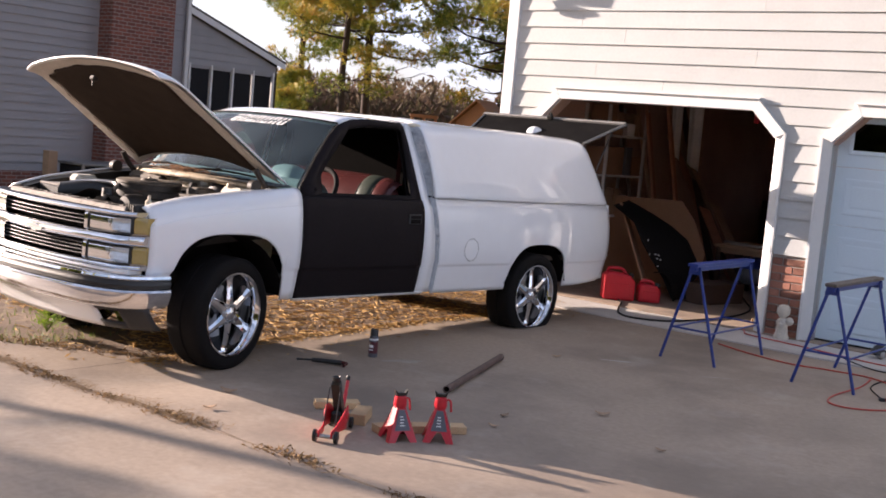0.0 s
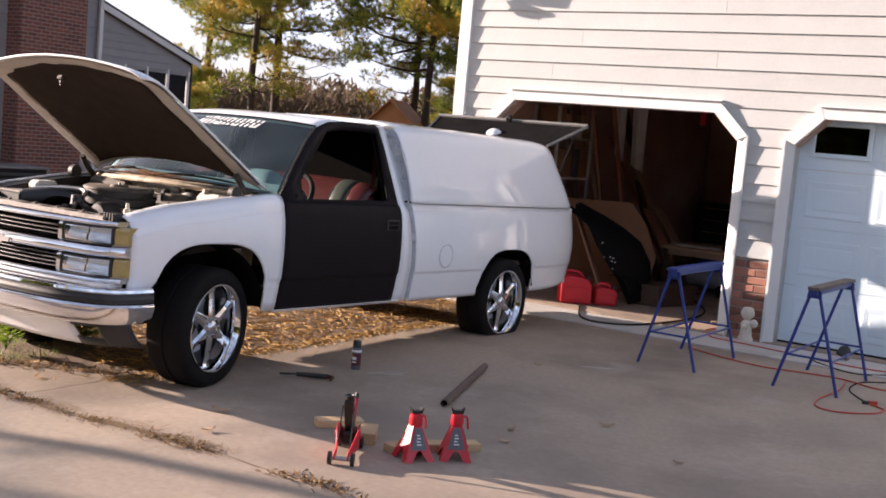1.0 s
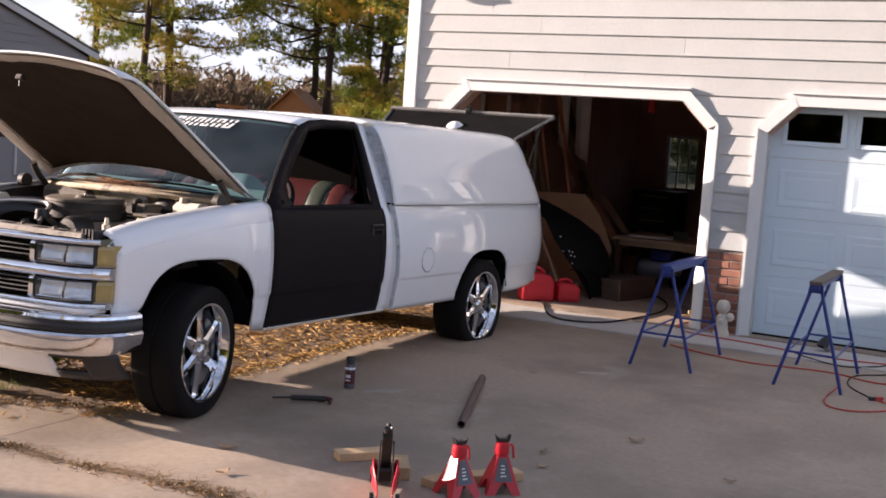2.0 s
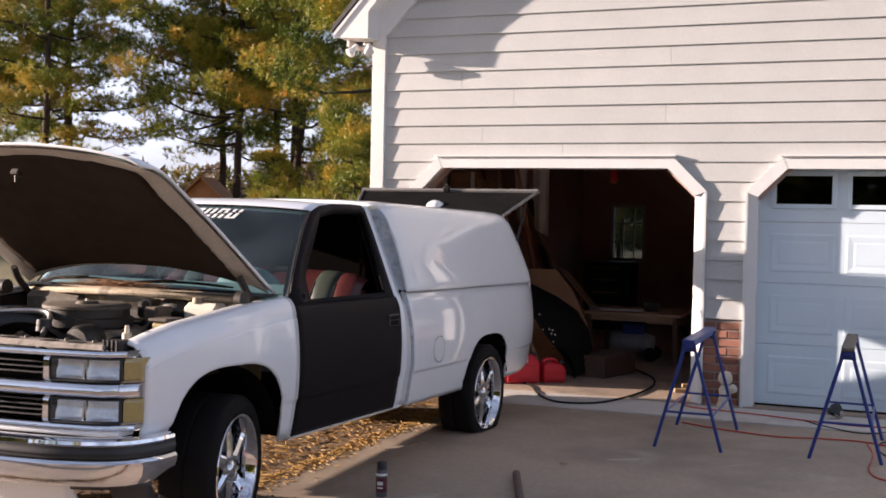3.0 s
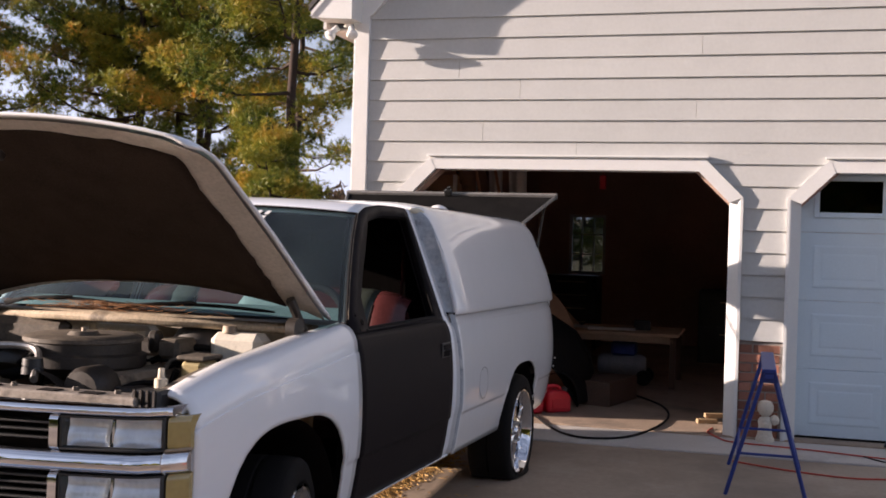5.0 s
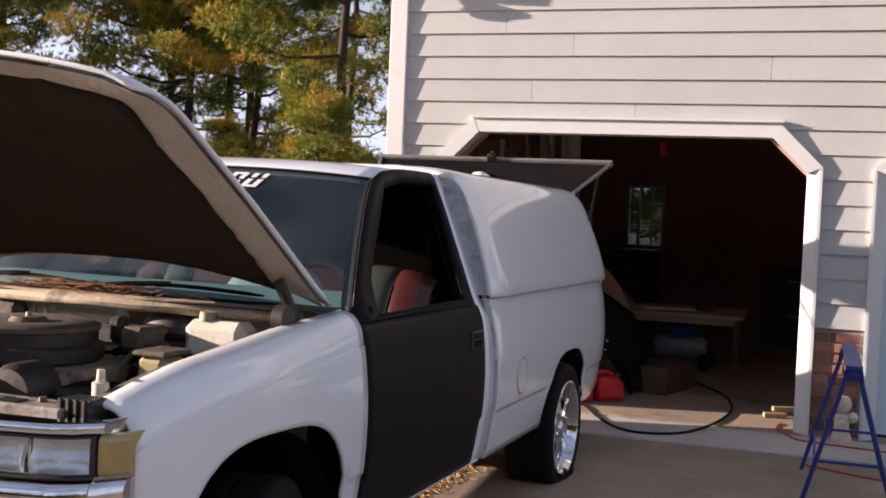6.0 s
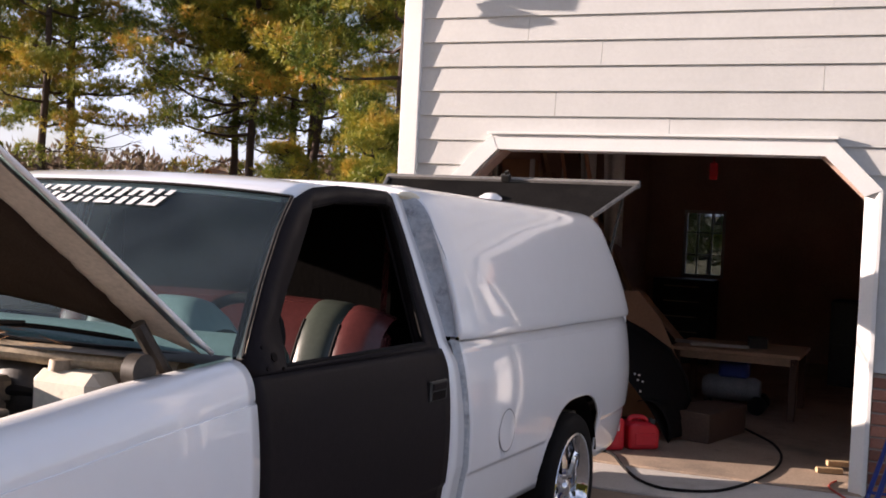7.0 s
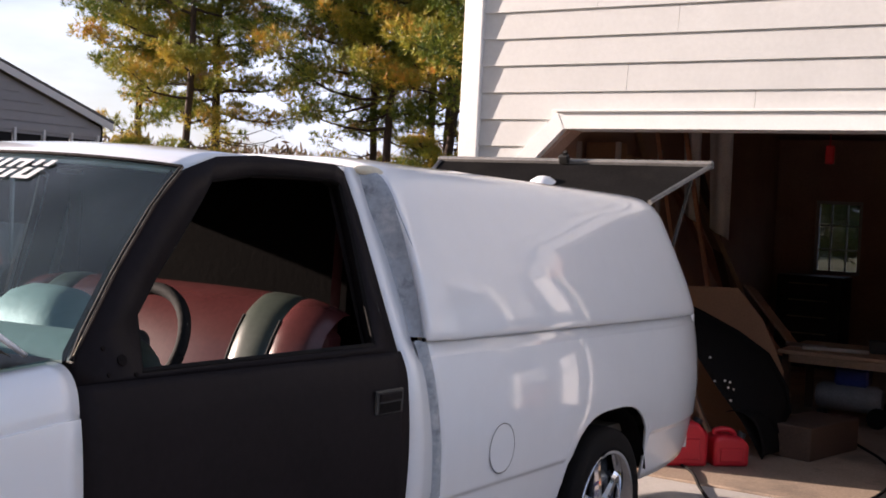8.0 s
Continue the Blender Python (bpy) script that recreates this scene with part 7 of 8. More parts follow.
cord("extension_cord", [(3.95, -1.2, 0), (4.0, -1.6, 0), (3.98, -2.1, 0), (4.04, -2.38, 0), (4.2, -2.42, 0), (4.38, -2.25, 0), (4.42, -2.05, 0), (4.30, -1.93, 0)], 0.006, ORANGE, "orange extension cord looped to its plug", "cord")
cord("power_cord", [(3.44, -0.42, 0.012), (3.6, -0.62, 0.012), (3.9, -0.75, 0), (4.15, -0.6, 0.012), (4.25, -0.42, 0.012), (4.4, -0.62, 0.012), (4.25, -0.85, 0), (4.05, -1.1, 0), (4.05, -1.5, 0), (4.2, -1.8, 0), (4.28, -1.9, 0)], 0.005, RUBBER, "black power cord lying in curves", "cord")
plug = empty("plug", pose(4.285, -1.915, 0.0, 0, 0, -55), "orange and black plug joining two cords", "plug")
part("socket", Geo().box((0, 0.03, 0.014), (0.028, 0.06, 0.028), b=0.005), ORANGE, plug)
part("pin_end", Geo().box((0, -0.025, 0.013), (0.026, 0.045, 0.026), b=0.005), PLASTIC, plug)
for x, y in ((2.30, 0.55), (2.36, 0.62)):
    single("wood_wedge", Geo().box((0, 0, 0.02), (0.17, 0.05, 0.035), b=0.003), PINEWOOD, "yellow pine wedge by the door jamb", "wood block", "pine wedges", at=pose(x, y, 0.02 + (0.04 if x > 2.33 else 0), 0, 0, 20))

ld = empty("loose_truck_door", pose(4.25, -0.12, 0.02, -9, 0, 2), "removed white truck door leaning on the garage door", "car door")
dout = [(0.10, 0.02), (0.95, 0.0), (1.10, 0.04), (1.18, 0.30), (1.20, 0.75), (0.98, 1.05), (0.72, 1.34), (0.50, 1.42), (0.16, 1.42), (0.10, 1.36), (0.035, 0.76), (0.0, 0.45), (0.02, 0.10)]
dinn = [(0.16, 0.80), (0.40, 0.80), (0.70, 0.80), (0.86, 0.80), (1.02, 0.80), (1.04, 0.86), (0.92, 1.02), (0.68, 1.27), (0.50, 1.345), (0.22, 1.345), (0.19, 1.30), (0.15, 0.95), (0.145, 0.84)]
solid(part("door_frame", Geo().ring([(x, 0, z) for x, z in dout], [(x, 0, z) for x, z in [(0.16, 0.78), (0.9, 0.78), (1.04, 0.785), (1.05, 0.79), (1.06, 0.80), (0.94, 1.02), (0.69, 1.28), (0.50, 1.35), (0.22, 1.35), (0.17, 1.30), (0.13, 0.95), (0.125, 0.82), (0.13, 0.79)]]), WHITE, ld, "white door frame", smooth=0), 0.06, 1.0)
part("lower_shell", Geo().box((0.6, 0.03, 0.40), (1.14, 0.05, 0.74), b=0.01), WHITE, ld)
part("inner_panel", Geo().prism([(0.10, -0.068, 0.14), (0.18, -0.068, 0.07), (1.02, -0.068, 0.07), (1.10, -0.068, 0.3), (1.10, -0.068, 0.60), (0.18, -0.068, 0.63), (0.10, -0.068, 0.57)], (0, 0.01, 0)), SHADEBLACK, ld, "black bare inner door panel", smooth=0)
part("pane", Geo().add([(x, 0.02, z) for x, z in dinn], [tuple(range(len(dinn)))]), SHIELD, ld, "green-tinted door glass", smooth=0)
part("glass_seal", Geo().tube([(x, -0.05, z) for x, z in dinn] + [(dinn[0][0], -0.05, dinn[0][1])], 0.016, 6), RUBBER, ld)
part("arm_rest", Geo().box((0.55, -0.085, 0.45), (0.42, 0.05, 0.16), b=0.02), PLASTIC, ld)
for x, z in ((0.35, 0.14), (0.8, 0.12), (0.3, 0.55), (0.62, 0.58)):
    part("clip", Geo().lathe([(0, 0.003), (0.012, 0.003), (0.012, 0)], 10, Matrix.Translation((x, -0.069, z)) @ pose(0, 0, 0, 90, 0, 0)), PAPERWHITE, ld)

# twin flood lamps under the eave
fl = empty("flood_lamp", pose(-0.80, -0.10, 3.29) @ Matrix.Scale(0.78, 4), "white twin-bulb flood lamp under the eave", "flood lamp")
part("box", Geo().lathe([(0, 0.0), (0.05, 0.0), (0.055, -0.03), (0, -0.035)], 18, pose(0.06, 0.06, 0.02)), TRIM, fl)
for dx, dy, rx, ry in ((-0.09, -0.06, 150, 30), (0.16, -0.03, 140, -25)):
    h = part("lamp_holder", Geo().lathe([(0, 0), (0.032, 0.0), (0.036, 0.05), (0.034, 0.07)], 16), TRIM, fl, at=pose(dx * 0.6 + 0.03, dy, -0.03, rx, ry, 0))
    part("bulb", Geo().lathe([(0.03, 0.065), (0.055, 0.11), (0.062, 0.14), (0.05, 0.16), (0, 0.17)], 18), PAPERWHITE, h, "white reflector bulb")

# ---- garage contents ----
def gas_can(at, w, d, h, label):
    t = empty("fuel_can", at, label, "fuel can", "red fuel cans")
    prof = [(-w / 2, 0.0), (w / 2, 0.0), (w / 2, h * 0.70), (w * 0.30, h * 0.93), (-w * 0.32, h), (-w / 2, h * 0.86)]
    bevel(part("body", Geo().prism([(x, -d / 2, z) for x, z in prof], (0, d, 0)), REDPLASTIC, t, "red plastic tank"), 0.025, 3)
    part("handle", Geo().tube(smoothed([(-w * 0.36, 0, h * 0.96), (-w * 0.30, 0, h * 1.10), (w * 0.05, 0, h * 1.10), (w * 0.22, 0, h * 0.93)], 5), 0.018, 8), REDPLASTIC, t)
    part("cap", Geo().lathe([(0, 0.04), (0.028, 0.04), (0.03, 0)], 14, pose(w * 0.36, 0, h * 0.84, 0, 25, 0)), PLASTIC, t, "black screw cap")
    for s in (-1, 1):
        part("rib", Geo().box((0, s * (d / 2 + 0.002), h * 0.38), (w * 0.66, 0.012, h * 0.44), b=0.005), REDPLASTIC, t)
    return t


gas_can(pose(0.74, 0.42, 0.02, 0, 0, 38), 0.34, 0.22, 0.30, "large red plastic fuel can on the garage floor")
gas_can(pose(1.0, 0.62, 0.02, 0, 0, 40), 0.24, 0.18, 0.20, "smaller red plastic fuel can beside the large one")

shelf = empty("shelving_unit", pose(-0.36, 1.95, 0.02), "pale metal shelf crowded with boxes", "shelf")
for yy in (-0.45, 0.45):
    for xx in (-0.16, 0.16):
        part("upright", Geo().box((xx, yy, 1.05), (0.035, 0.035, 2.1), b=0.003), HOUSETRIM, shelf, "pale upright")
for zz in (0.3, 0.78, 1.26, 1.74):
    part("shelf_board", Geo().box((0, 0, zz), (0.36, 0.94, 0.025)), HOUSETRIM, shelf, smooth=0)
random.seed(9)
for zz in (0.313, 0.793, 1.273, 1.753):
    y = -0.42
    while y < 0.34:
        w, h = random.uniform(0.13, 0.26), random.uniform(0.14, 0.36)
        single("cardboard_box", Geo().box((0, 0, h / 2), (random.uniform(0.2, 0.3), w, h), b=0.004), random.choice((CARD, CARD, OLDWOOD, CLOTH, LABELGREY)), "taped storage box standing on the shelf", "box", "boxes on the shelf", at=pose(-0.34, 1.95 + y + w / 2, zz + 0.02, 0, 0, random.uniform(-5, 5)))
        y += w + 0.02


def board(p0, p1, w, t, m=OLDWOOD, label="old plank leaning inside the garage", roll=0):
    p0, p1 = Vector(p0), Vector(p1)
    d = p1 - p0
    g = Geo().box((0, 0, d.length / 2), (w, t, d.length), b=0.003)
    return single("leaning_board", g, m, label, "board", "boards leaning in the garage", at=Matrix.Translation(p0) @ d.to_track_quat("Z", "Y").to_matrix().to_4x4() @ pose(0, 0, 0, 0, 0, roll))


board((0.24, 2.35, 0.02), (-0.27, 2.42, 2.40), 0.17, 0.03, REDWOOD, "wide reddish plank leaning on the garage wall", roll=25)
board((0.18, 2.50, 0.02), (-0.50, 2.55, 2.40), 0.11, 0.04, OLDWOOD, "grey-brown stud leaning on the garage wall", roll=35)
board((0.04, 2.15, 0.02), (-0.47, 2.20, 2.15), 0.10, 0.04, DARKWOOD, "dark stud leaning on the garage wall", roll=40)
board((0.40, 2.62, 0.02), (-0.10, 2.70, 2.30), 0.12, 0.03, REDWOOD, roll=20)
board((0.42, 3.5, 0.02), (-0.40, 3.6, 2.4), 0.12, 0.04, DARKWOOD, roll=60)
board((0.60, 3.75, 0.02), (-0.37, 3.45, 2.03), 0.13, 0.05, OLDWOOD, "long grey plank leaning across the garage", roll=30)
board((0.50, 3.85, 0.02), (-0.46, 3.55, 1.85), 0.11, 0.05, REDWOOD, "long brown plank leaning across the garage", roll=30)
board((0.80, 3.05, 0.58), (0.26, 3.60, 0.99), 0.14, 0.02, OLDWOOD, "pale board end resting on the table", 20)
board((0.70, 2.95, 0.50), (0.18, 3.50, 0.93), 0.16, 0.02, REDWOOD, "brown board end resting on the table", 20)
board((0.82, 1.0, 0.02), (0.30, 1.12, 1.0), 0.16, 0.025, CARD, "tan plank leaning behind the fuel cans", 25)
sh = Geo().prism([(-0.30, 0, 0.02), (-0.30, 0, 1.03), (0.30, 0, 1.05), (0.66, 0, 1.06), (0.86, 0, 0.84), (1.04, 0, 0.48), (0.98, 0, 0.02)], (0, 0.014, 0))
single("plywood_sheet", sh, CARD, "large brown plywood sheet leaning in the garage", "plywood", at=pose(0, 1.72, 0.02, -7, 0, 3))
panel = empty("car_panel", pose(0, 0, 0.02), "black plastic car body panel leaning on the plywood", "car panel")
RIM = [(0, (0.28, 1.01)), (0.25, (0.60, 0.89)), (0.45, (0.85, 0.78)), (0.65, (1.06, 0.65)), (0.85, (1.19, 0.45)), (1, (1.23, 0.27))]
HEM = [(0, (0.30, 0.96)), (0.25, (0.58, 0.80)), (0.45, (0.70, 0.60)), (0.65, (0.84, 0.42)), (0.85, (1.0, 0.24)), (1, (1.15, 0.0))]


def panel_at(u, w):
    """The bent face of the panel; u along the rim, w from rim to hem."""
    a = [lerp(u, [(t, p[k]) for t, p in RIM]) for k in (0, 1)]
    b = [lerp(u, [(t, p[k]) for t, p in HEM]) for k in (0, 1)]
    return (a[0] + (b[0] - a[0]) * w, 1.28 - 0.36 * w - 0.06 * math.sin(w * 3.1) * math.sin(u * 3.1), a[1] + (b[1] - a[1]) * w)


solid(part("skin", Geo().grid(panel_at, steps(0, 1, 20), steps(0, 1, 10)), RUBBER, panel), 0.006)
part("lip", Geo().tube([panel_at(u, 0) for u in steps(0, 1, 20)], 0.014, 6), RUBBER, panel)
random.seed(91)
for k in range(7):
    part("screw", Geo().lathe([(0, 0.004), (0.007, 0.003), (0.009, 0)], 8, pose(0, 0, 0, 90, 0, 0)), PAPERWHITE, panel, "bright screw head", at=Matrix.Translation(Vector(panel_at(random.uniform(0.45, 0.75), random.uniform(0.7, 0.97))) + Vector((0, -0.01, 0))))
fl2 = Geo().grid(lambda a, w: (0.98 + 0.19 * math.sin(a) + 0.05 * w, 0.86 + 0.22 * w, 0.30 * math.cos(a) ** 0.8 + 0.03), steps(-0.35, 1.52, 16), steps(0, 1, 4))
solid(single("fender_liner", fl2, RUBBER, "black curved plastic wheel-arch liner", "liner"), 0.008)
for x, y, w, d, h, a in ((1.34, 1.45, 0.34, 0.7, 0.22, -14),):
    single("cardboard_box", Geo().box((0, 0, h / 2), (w, d, h), b=0.006), DARKWOOD, "flattened brown box on the garage floor", "box", "boxes on the floor", at=pose(x, y, 0.02, 0, 0, a))
for y, x0, w, zb in ((3.2, -0.30, 0.17, 1.62), (3.25, -0.08, 0.22, 1.50)):
    g = Geo().grid(lambda u, v: (x0 + w * u * (1 - 0.15 * v) + 0.05 * v, y + 0.025 * math.sin(u * 9 + v), 2.58 - (2.58 - zb + 0.1 * u) * v), steps(0, 1, 14), steps(0, 1, 8))
    solid(single("hanging_sheet", g, CLOTH, "pale plastic sheet hanging from the ceiling", "sheet", "hanging sheets"), 0.004)
table = empty("work_table", pose(1.36, 3.0, 0.02), "low plywood work table with loose parts", "table")
part("tabletop", Geo().box((0, 0, 0.545), (1.1, 0.95, 0.03), b=0.004), OLDWOOD, table, "worn plywood top")
for sx in (-1, 1):
    for sy in (-1, 1):
        part("leg", Geo().box((sx * 0.49, sy * 0.42, 0.265), (0.06, 0.06, 0.53), b=0.004), DARKWOOD, table)
part("apron", Geo().box((0, -0.44, 0.50), (1.0, 0.02, 0.07)), OLDWOOD, table, "worn front rail", smooth=0)
cmp_ = empty("air_compressor", pose(1.31, 2.85, 0.02), "dark air compressor with its tank under the table", "compressor")
part("tank", Geo().lathe([(0, -0.26), (0.08, -0.25), (0.11, -0.20), (0.11, 0.20), (0.08, 0.25), (0, 0.26)], 22, pose(0, 0, 0.20, 0, 90, 0)), TANKGREY, cmp_, "worn grey steel tank")
part("pump", Geo().box((0.02, 0, 0.37), (0.26, 0.18, 0.14), b=0.02), BLUE, cmp_, "blue pump housing")
for s in (-1, 1):
    part("wheel", Geo().lathe([(0, -0.02), (0.08, -0.02), (0.08, 0.02), (0, 0.02)], 18, Matrix.Translation((0.24, s * 0.14, 0.08)) @ pose(0, 0, 0, 90, 0, 0)), RUBBER, cmp_)
    part("foot", Geo().box((-0.2, s * 0.1, 0.05), (0.04, 0.04, 0.1)), BLACKSTEEL, cmp_, smooth=0)
for x, y, s, m, lb in ((0.95, 2.85, (0.34, 0.04, 0.03), STEEL, "steel bar lying on the work table"), (1.2, 2.75, (0.5, 0.03, 0.03), STEEL, "long steel tool lying on the work table"), (1.5, 2.95, (0.16, 0.14, 0.10), BLACKSTEEL, "black tool case on the work table")):
    single("tool", Geo().box((0, 0, s[2] / 2), s, b=0.005), m, lb, "tool", at=pose(x, y, 0.58, 0, 0, random.uniform(-25, 25)))


def chest(name, at, w, d, h, rows, label):
    """A low cabinet with drawers and bar handles."""
    t = empty(name, at, label, "cabinet")
    part("body", Geo().box((0, 0, h / 2), (w, d, h), b=0.01), BLACKSTEEL, t)
    for k in range(rows):
        dh = (h - 0.1) / rows
        dr = part("drawer", Geo().box((0, -d / 2 - 0.008, 0.06 + dh * (k + 0.5)), (w - 0.06, 0.016, dh - 0.02), b=0.004), BLACKSTEEL, t)
        part("handle", Geo().tube([(-w * 0.3, -d / 2 - 0.035, 0.06 + dh * (k + 0.75)), (w * 0.3, -d / 2 - 0.035, 0.06 + dh * (k + 0.75))], 0.008, 6), DUSTY, dr, "dull bar handle")


chest("cabinet", pose(2.6, 5.6, 0.02), 1.3, 0.6, 0.9, 2, "dark low cabinet by the back of the garage")
chest("tool_chest", pose(0.2, 6.4, 0.02), 0.7, 0.5, 1.0, 5, "dark tool chest in the garage")
cordh = empty("release_handle", pose(1.06, 2.79, 2.08), "red release handle hanging on its cord", "handle")
part("cord", Geo().tube([(0, 0, 0.1), (0, 0, 0.51)], 0.004, 5), REDPLASTIC, cordh)
part("grip", Geo().box((0, 0, 0.05), (0.07, 0.025, 0.15), b=0.01), REDPLASTIC, cordh, "red plastic grip")


# ---- small growth and litter on the ground ----
random.seed(29)
weed = Geo()
for k in range(160):
    a, h, r = random.uniform(0, 6.28), random.uniform(0.05, 0.24), random.uniform(0.02, 0.16)
    p = Vector((r * math.cos(a), r * math.sin(a), h))
    d, sd = Vector((math.cos(a + random.uniform(-1, 1)), math.sin(a), 0.4)) * 0.035, Vector((-math.sin(a), math.cos(a), 0.2)) * 0.014
    weed.add([p - d, p + sd, p + d, p - sd], [(0, 1, 2, 3)])
for k in range(14):
    a, h = random.uniform(0, 6.28), random.uniform(0.12, 0.22)
    weed.tube([(0, 0, 0), (0.08 * math.cos(a), 0.08 * math.sin(a), h)], [0.004, 0.002], 4)
single("weed_clump", weed, WEED, "bright green leafy weed beside the truck", "plant", at=pose(-0.24, -5.14, -0.02), smooth=0)
single("weed_clump", weed, WEED, "bright green weed at the edge of the drive", "plant", at=pose(-0.40, -5.66, -0.02, 0, 0, 70) @ Matrix.Scale(0.75, 4), smooth=0)
random.seed(31)
chips = Geo()
for k in range(15000):
    x, y = random.uniform(-3.6, 0.62), random.uniform(-6.0, -0.35)
    if x > 0.35 and random.random() < 0.35:
        continue
    if y < -5.25 + 0.25 * noise.noise((x * 2, 0, 9)) and random.random() < 0.9:
        continue
    a, ln2, w = random.uniform(0, math.pi), random.uniform(0.02, 0.065), random.uniform(0.003, 0.009)
    p = Vector((x, y, random.uniform(0.0, 0.02) + sag(x, y)))
    d = Vector((math.cos(a), math.sin(a), random.uniform(-0.25, 0.25))) * ln2
    s = Vector((-math.sin(a), math.cos(a), random.uniform(-0.5, 0.5))) * w
    up = Vector((0, 0, 0.004))
    chips.add([p - d, p + s, p + d, p - s, p + up], [(0, 1, 4), (1, 2, 4), (2, 3, 4), (3, 0, 4)])
for k in range(2600):
    y = random.uniform(-5.7, -0.8)
    x = 0.58 + abs(random.gauss(0, 0.07 + 0.09 * max(0, noise.noise((y * 1.3, 0, 5))))) if k % 20 else random.uniform(0.3, 1.1)
    a, ln2 = random.uniform(0, math.pi), random.uniform(0.01, 0.04)
    p = Vector((x, y, 0.004 + sag(x, y)))
    d, s = Vector((math.cos(a), math.sin(a), 0.05)) * ln2, Vector((-math.sin(a), math.cos(a), 0)) * 0.004
    chips.add([p - d, p + s, p + d, p - s, p + Vector((0, 0, 0.004))], [(0, 1, 4), (1, 2, 4), (2, 3, 4), (3, 0, 4)])
single("mulch", chips, STRAW, "golden pine straw and bark mulch on the bed", "mulch", kind="stuff", smooth=0)
tufts = Geo()
for k in range(2300):
    if k < 1700:
        x = random.uniform(-0.3, 3.9)
        dens = noise.noise((x * 2.3, 0, 4)) + 0.25
        if random.random() > dens * 1.8:
            continue
        y = -6.35 + random.gauss(0, 0.035) + 0.05 * noise.noise((x * 1.5, 2, 0))
    else:
        x = random.uniform(-0.9, 0.9)
        y = -5.93 + (x + 0.2) * 0.55 + random.gauss(0, 0.07)
    a = random.uniform(0, 6.28)
    h = random.uniform(0.004, 0.022)
    p = Vector((x, y, sag(x, y)))
    t = Vector((math.cos(a), math.sin(a), 0)) * random.uniform(0.01, 0.05)
    s = Vector((-math.sin(a), math.cos(a), 0)) * 0.003
    tufts.add([p - s, p + s, p + t * 0.6 + Vector((0, 0, h)) + s * 0.5, p + t + Vector((0, 0, h * 0.7))], [(0, 1, 2, 3)])
strip = Geo()
for k in range(60):
    x0, x1 = -1.15 + k * 0.062, -1.15 + (k + 1) * 0.062
    wv = [max(0.003, (0.028 + 0.075 * noise.noise((x * 2.3, 3.0, 0)) + 0.035 * noise.noise((x * 11, 1.0, 0))) * min(1, (2.6 - x) / 1.8)) for x in (x0, x1)]
    yv = [-6.345 + 0.03 * noise.noise((x * 3, 7.0, 0)) for x in (x0, x1)]
    strip.add([(x0, yv[0] - wv[0], 0.004 + sag(x0, -6.35)), (x1, yv[1] - wv[1], 0.004 + sag(x1, -6.35)), (x1, yv[1] + wv[1], 0.004 + sag(x1, -6.35)), (x0, yv[0] + wv[0], 0.004 + sag(x0, -6.35))], [(0, 1, 2, 3)])
part("joint_dirt", strip, SOIL, driveway, "soil gathered in the slab joint", smooth=0)
for k in range(2600):
    x = -1.1 + 3.4 * random.random() ** 1.2
    if noise.noise((x * 2.3, 3.0, 0)) + random.uniform(-0.35, 0.35) < -0.05:
        continue
    y = -6.34 + random.gauss(0, 0.055)
    a, l2 = random.uniform(0, math.pi), random.uniform(0.008, 0.04)
    p, d = Vector((x, y, random.uniform(0.004, 0.012) + sag(x, y))), Vector((math.cos(a), math.sin(a), random.uniform(-0.1, 0.15))) * l2
    s = Vector((-math.sin(a), math.cos(a), 0)) * 0.0025
    tufts.add([p - d, p + s, p + d, p - s], [(0, 1, 2, 3)])
single("joint_weeds", tufts, TUFT, "dry weeds and straw in the slab joint", "weeds", kind="stuff", smooth=0)
blades = Geo()
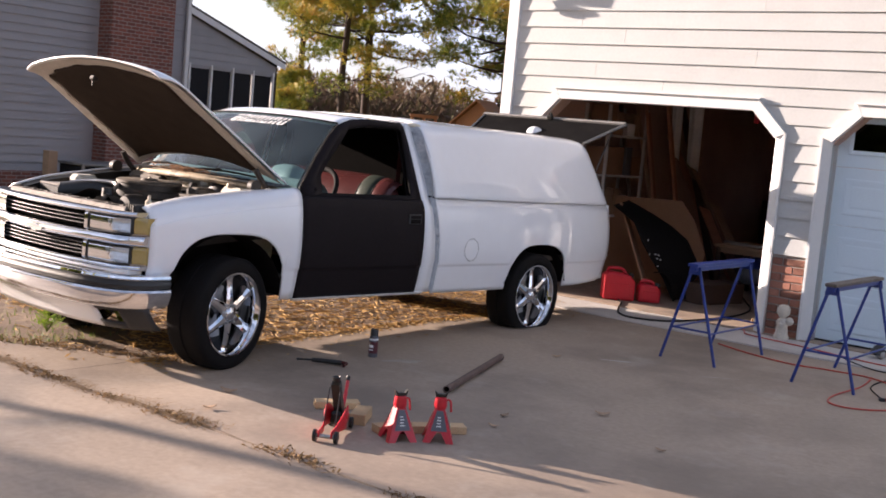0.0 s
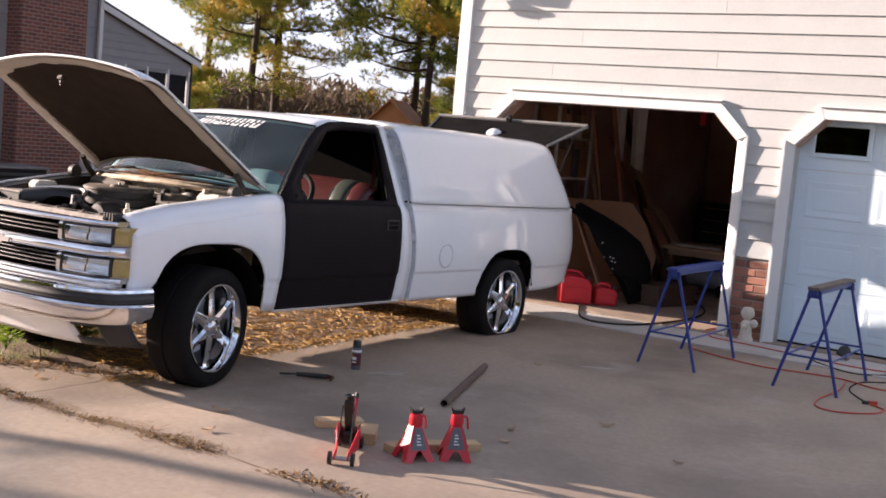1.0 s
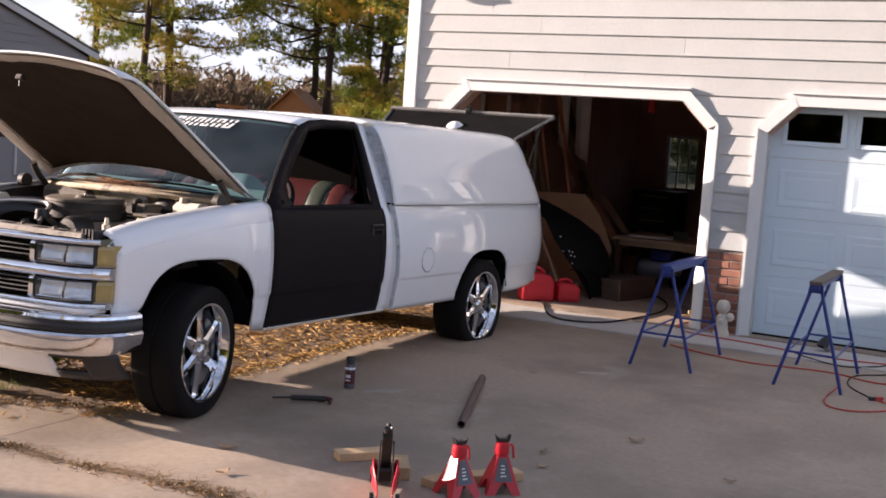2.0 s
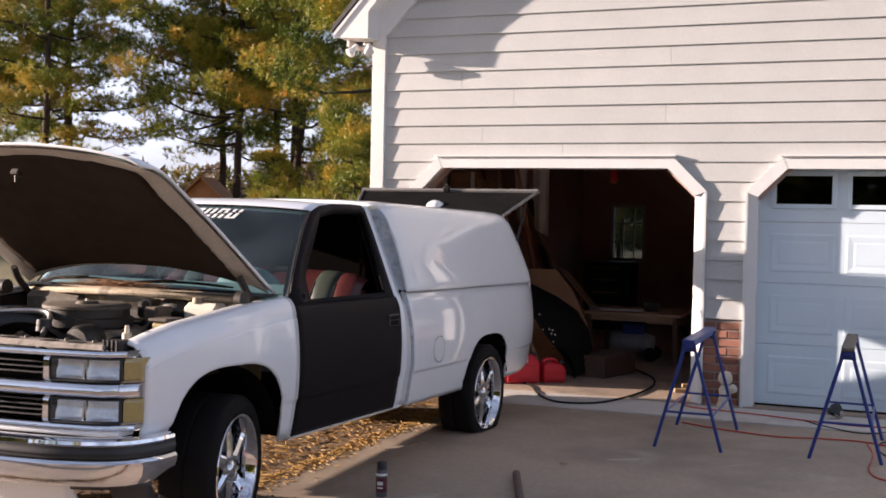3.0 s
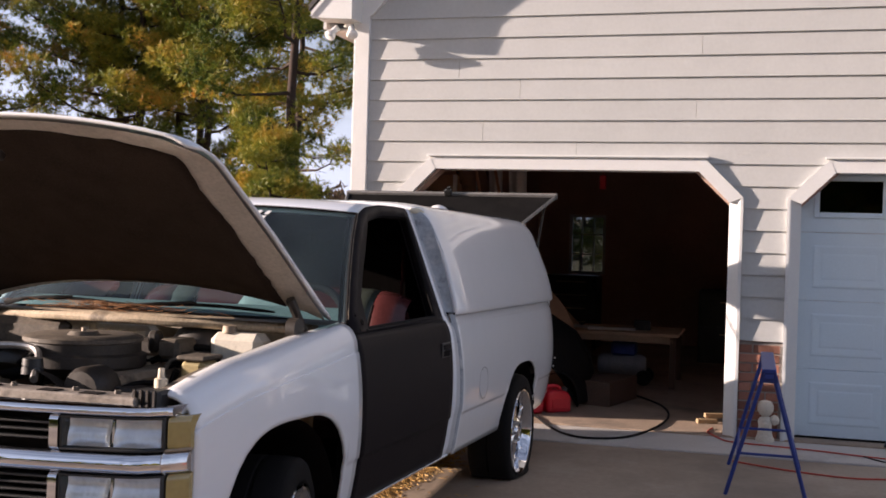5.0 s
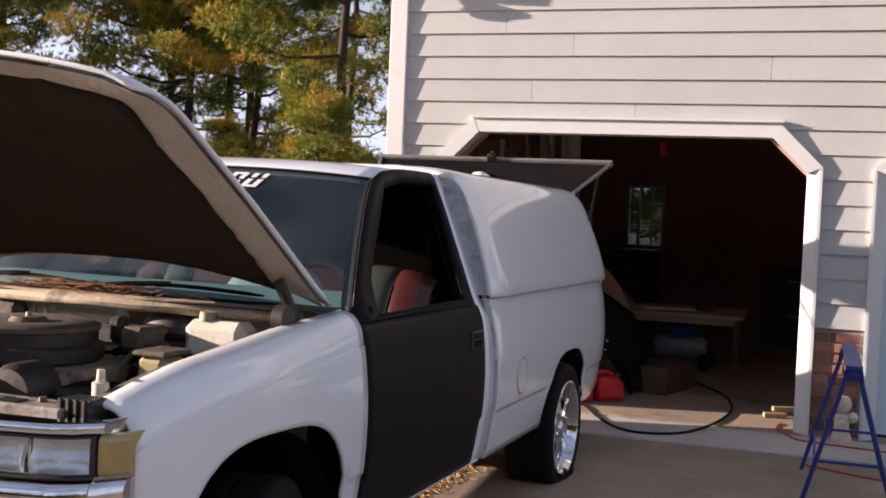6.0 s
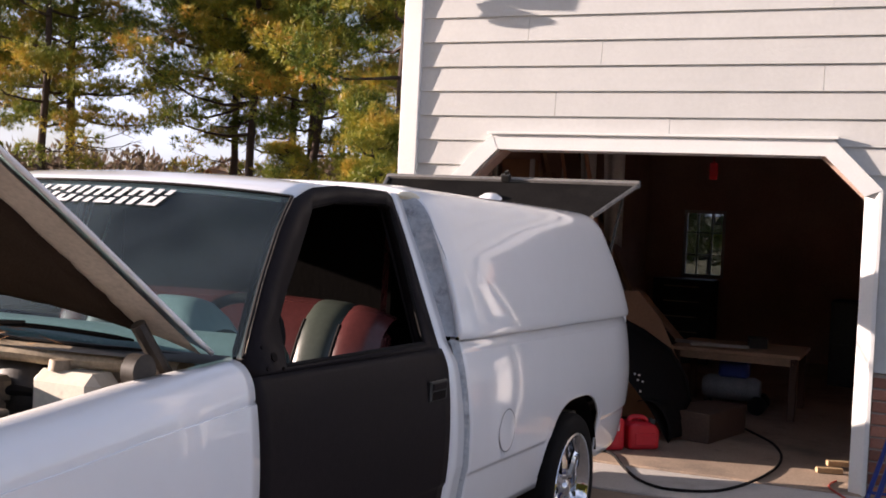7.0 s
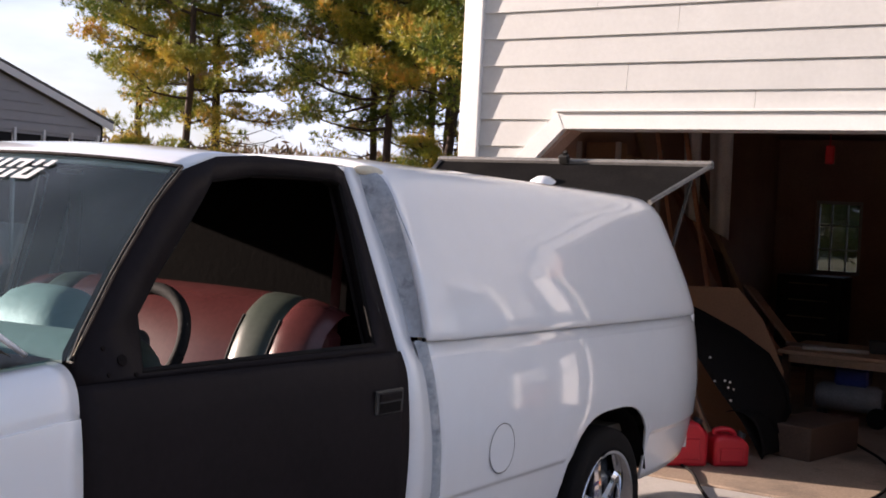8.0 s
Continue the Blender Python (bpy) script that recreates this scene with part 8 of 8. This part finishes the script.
for k in range(800):
    x = -0.16 - 5.5 * random.random() ** 2
    y = -6.0 + 0.5 * (x + 0.2) * (x > -1) + abs(random.gauss(0, 0.45))
    if x < -1 and y < -6.15:
        continue
    a, h = random.uniform(0, 6.28), random.uniform(0.02, 0.07)
    p = Vector((x, y, -0.02 + sag(x, y)))
    t = Vector((math.cos(a), math.sin(a), 0)) * random.uniform(0.01, 0.05)
    s = Vector((-math.sin(a), math.cos(a), 0)) * 0.005
    blades.add([p - s, p + s, p + t + Vector((0, 0, h))], [(0, 1, 2)])
single("grass", blades, GRASS, "short green grass beside the driveway", "grass", kind="stuff", smooth=0)
for x, y, a, s in ((3.28, -4.18, 30, 1.0), (2.95, -4.75, 80, 0.8), (3.05, -5.0, 10, 0.7), (2.12, -2.9, 50, 0.8), (1.65, -5.75, 20, 1.2), (1.9, -6.1, 70, 0.9), (3.9, -4.6, 0, 0.7)):
    g = Geo().grid(lambda u, w: (0.045 * u, 0.02 * w * (1 - u * u), 0.008 + 0.012 * u * u + 0.006 * w * w), steps(-1, 1, 6), steps(-1, 1, 3))
    solid(single("dead_leaf", g, OLDWOOD, "curled brown dead leaf on the concrete", "leaf", "dead leaves", at=pose(x, y, 0.002 + sag(x, y), 0, 0, a) @ Matrix.Scale(s, 4)), 0.002)

# pale spills and worn patches on the slab
WORN = mat("worn_concrete", (0.37, 0.325, 0.285), 0.88, var=0.3, scale=9, fine=60, bump=0.3, bscale=120)
random.seed(77)
for x, y, rx, ry, a, m in ((1.62, -4.11, 0.14, 0.05, 58, WORN), (2.46, -2.55, 0.014, 0.13, -55, APRON), (3.20, -2.36, 0.012, 0.14, -50, WORN)):
    pts = []
    for k in range(22):
        t = 2 * math.pi * k / 22
        r = 1 + 0.45 * noise.noise((math.cos(t) * 1.4 + x * 5, math.sin(t) * 1.4, y))
        pts.append((rx * r * math.cos(t), ry * r * math.sin(t), 0))
    part("worn_patch", Geo().add(pts, [tuple(range(22))]), m, driveway, smooth=0, at=pose(x, y, 0.0025, 0, 0, a))
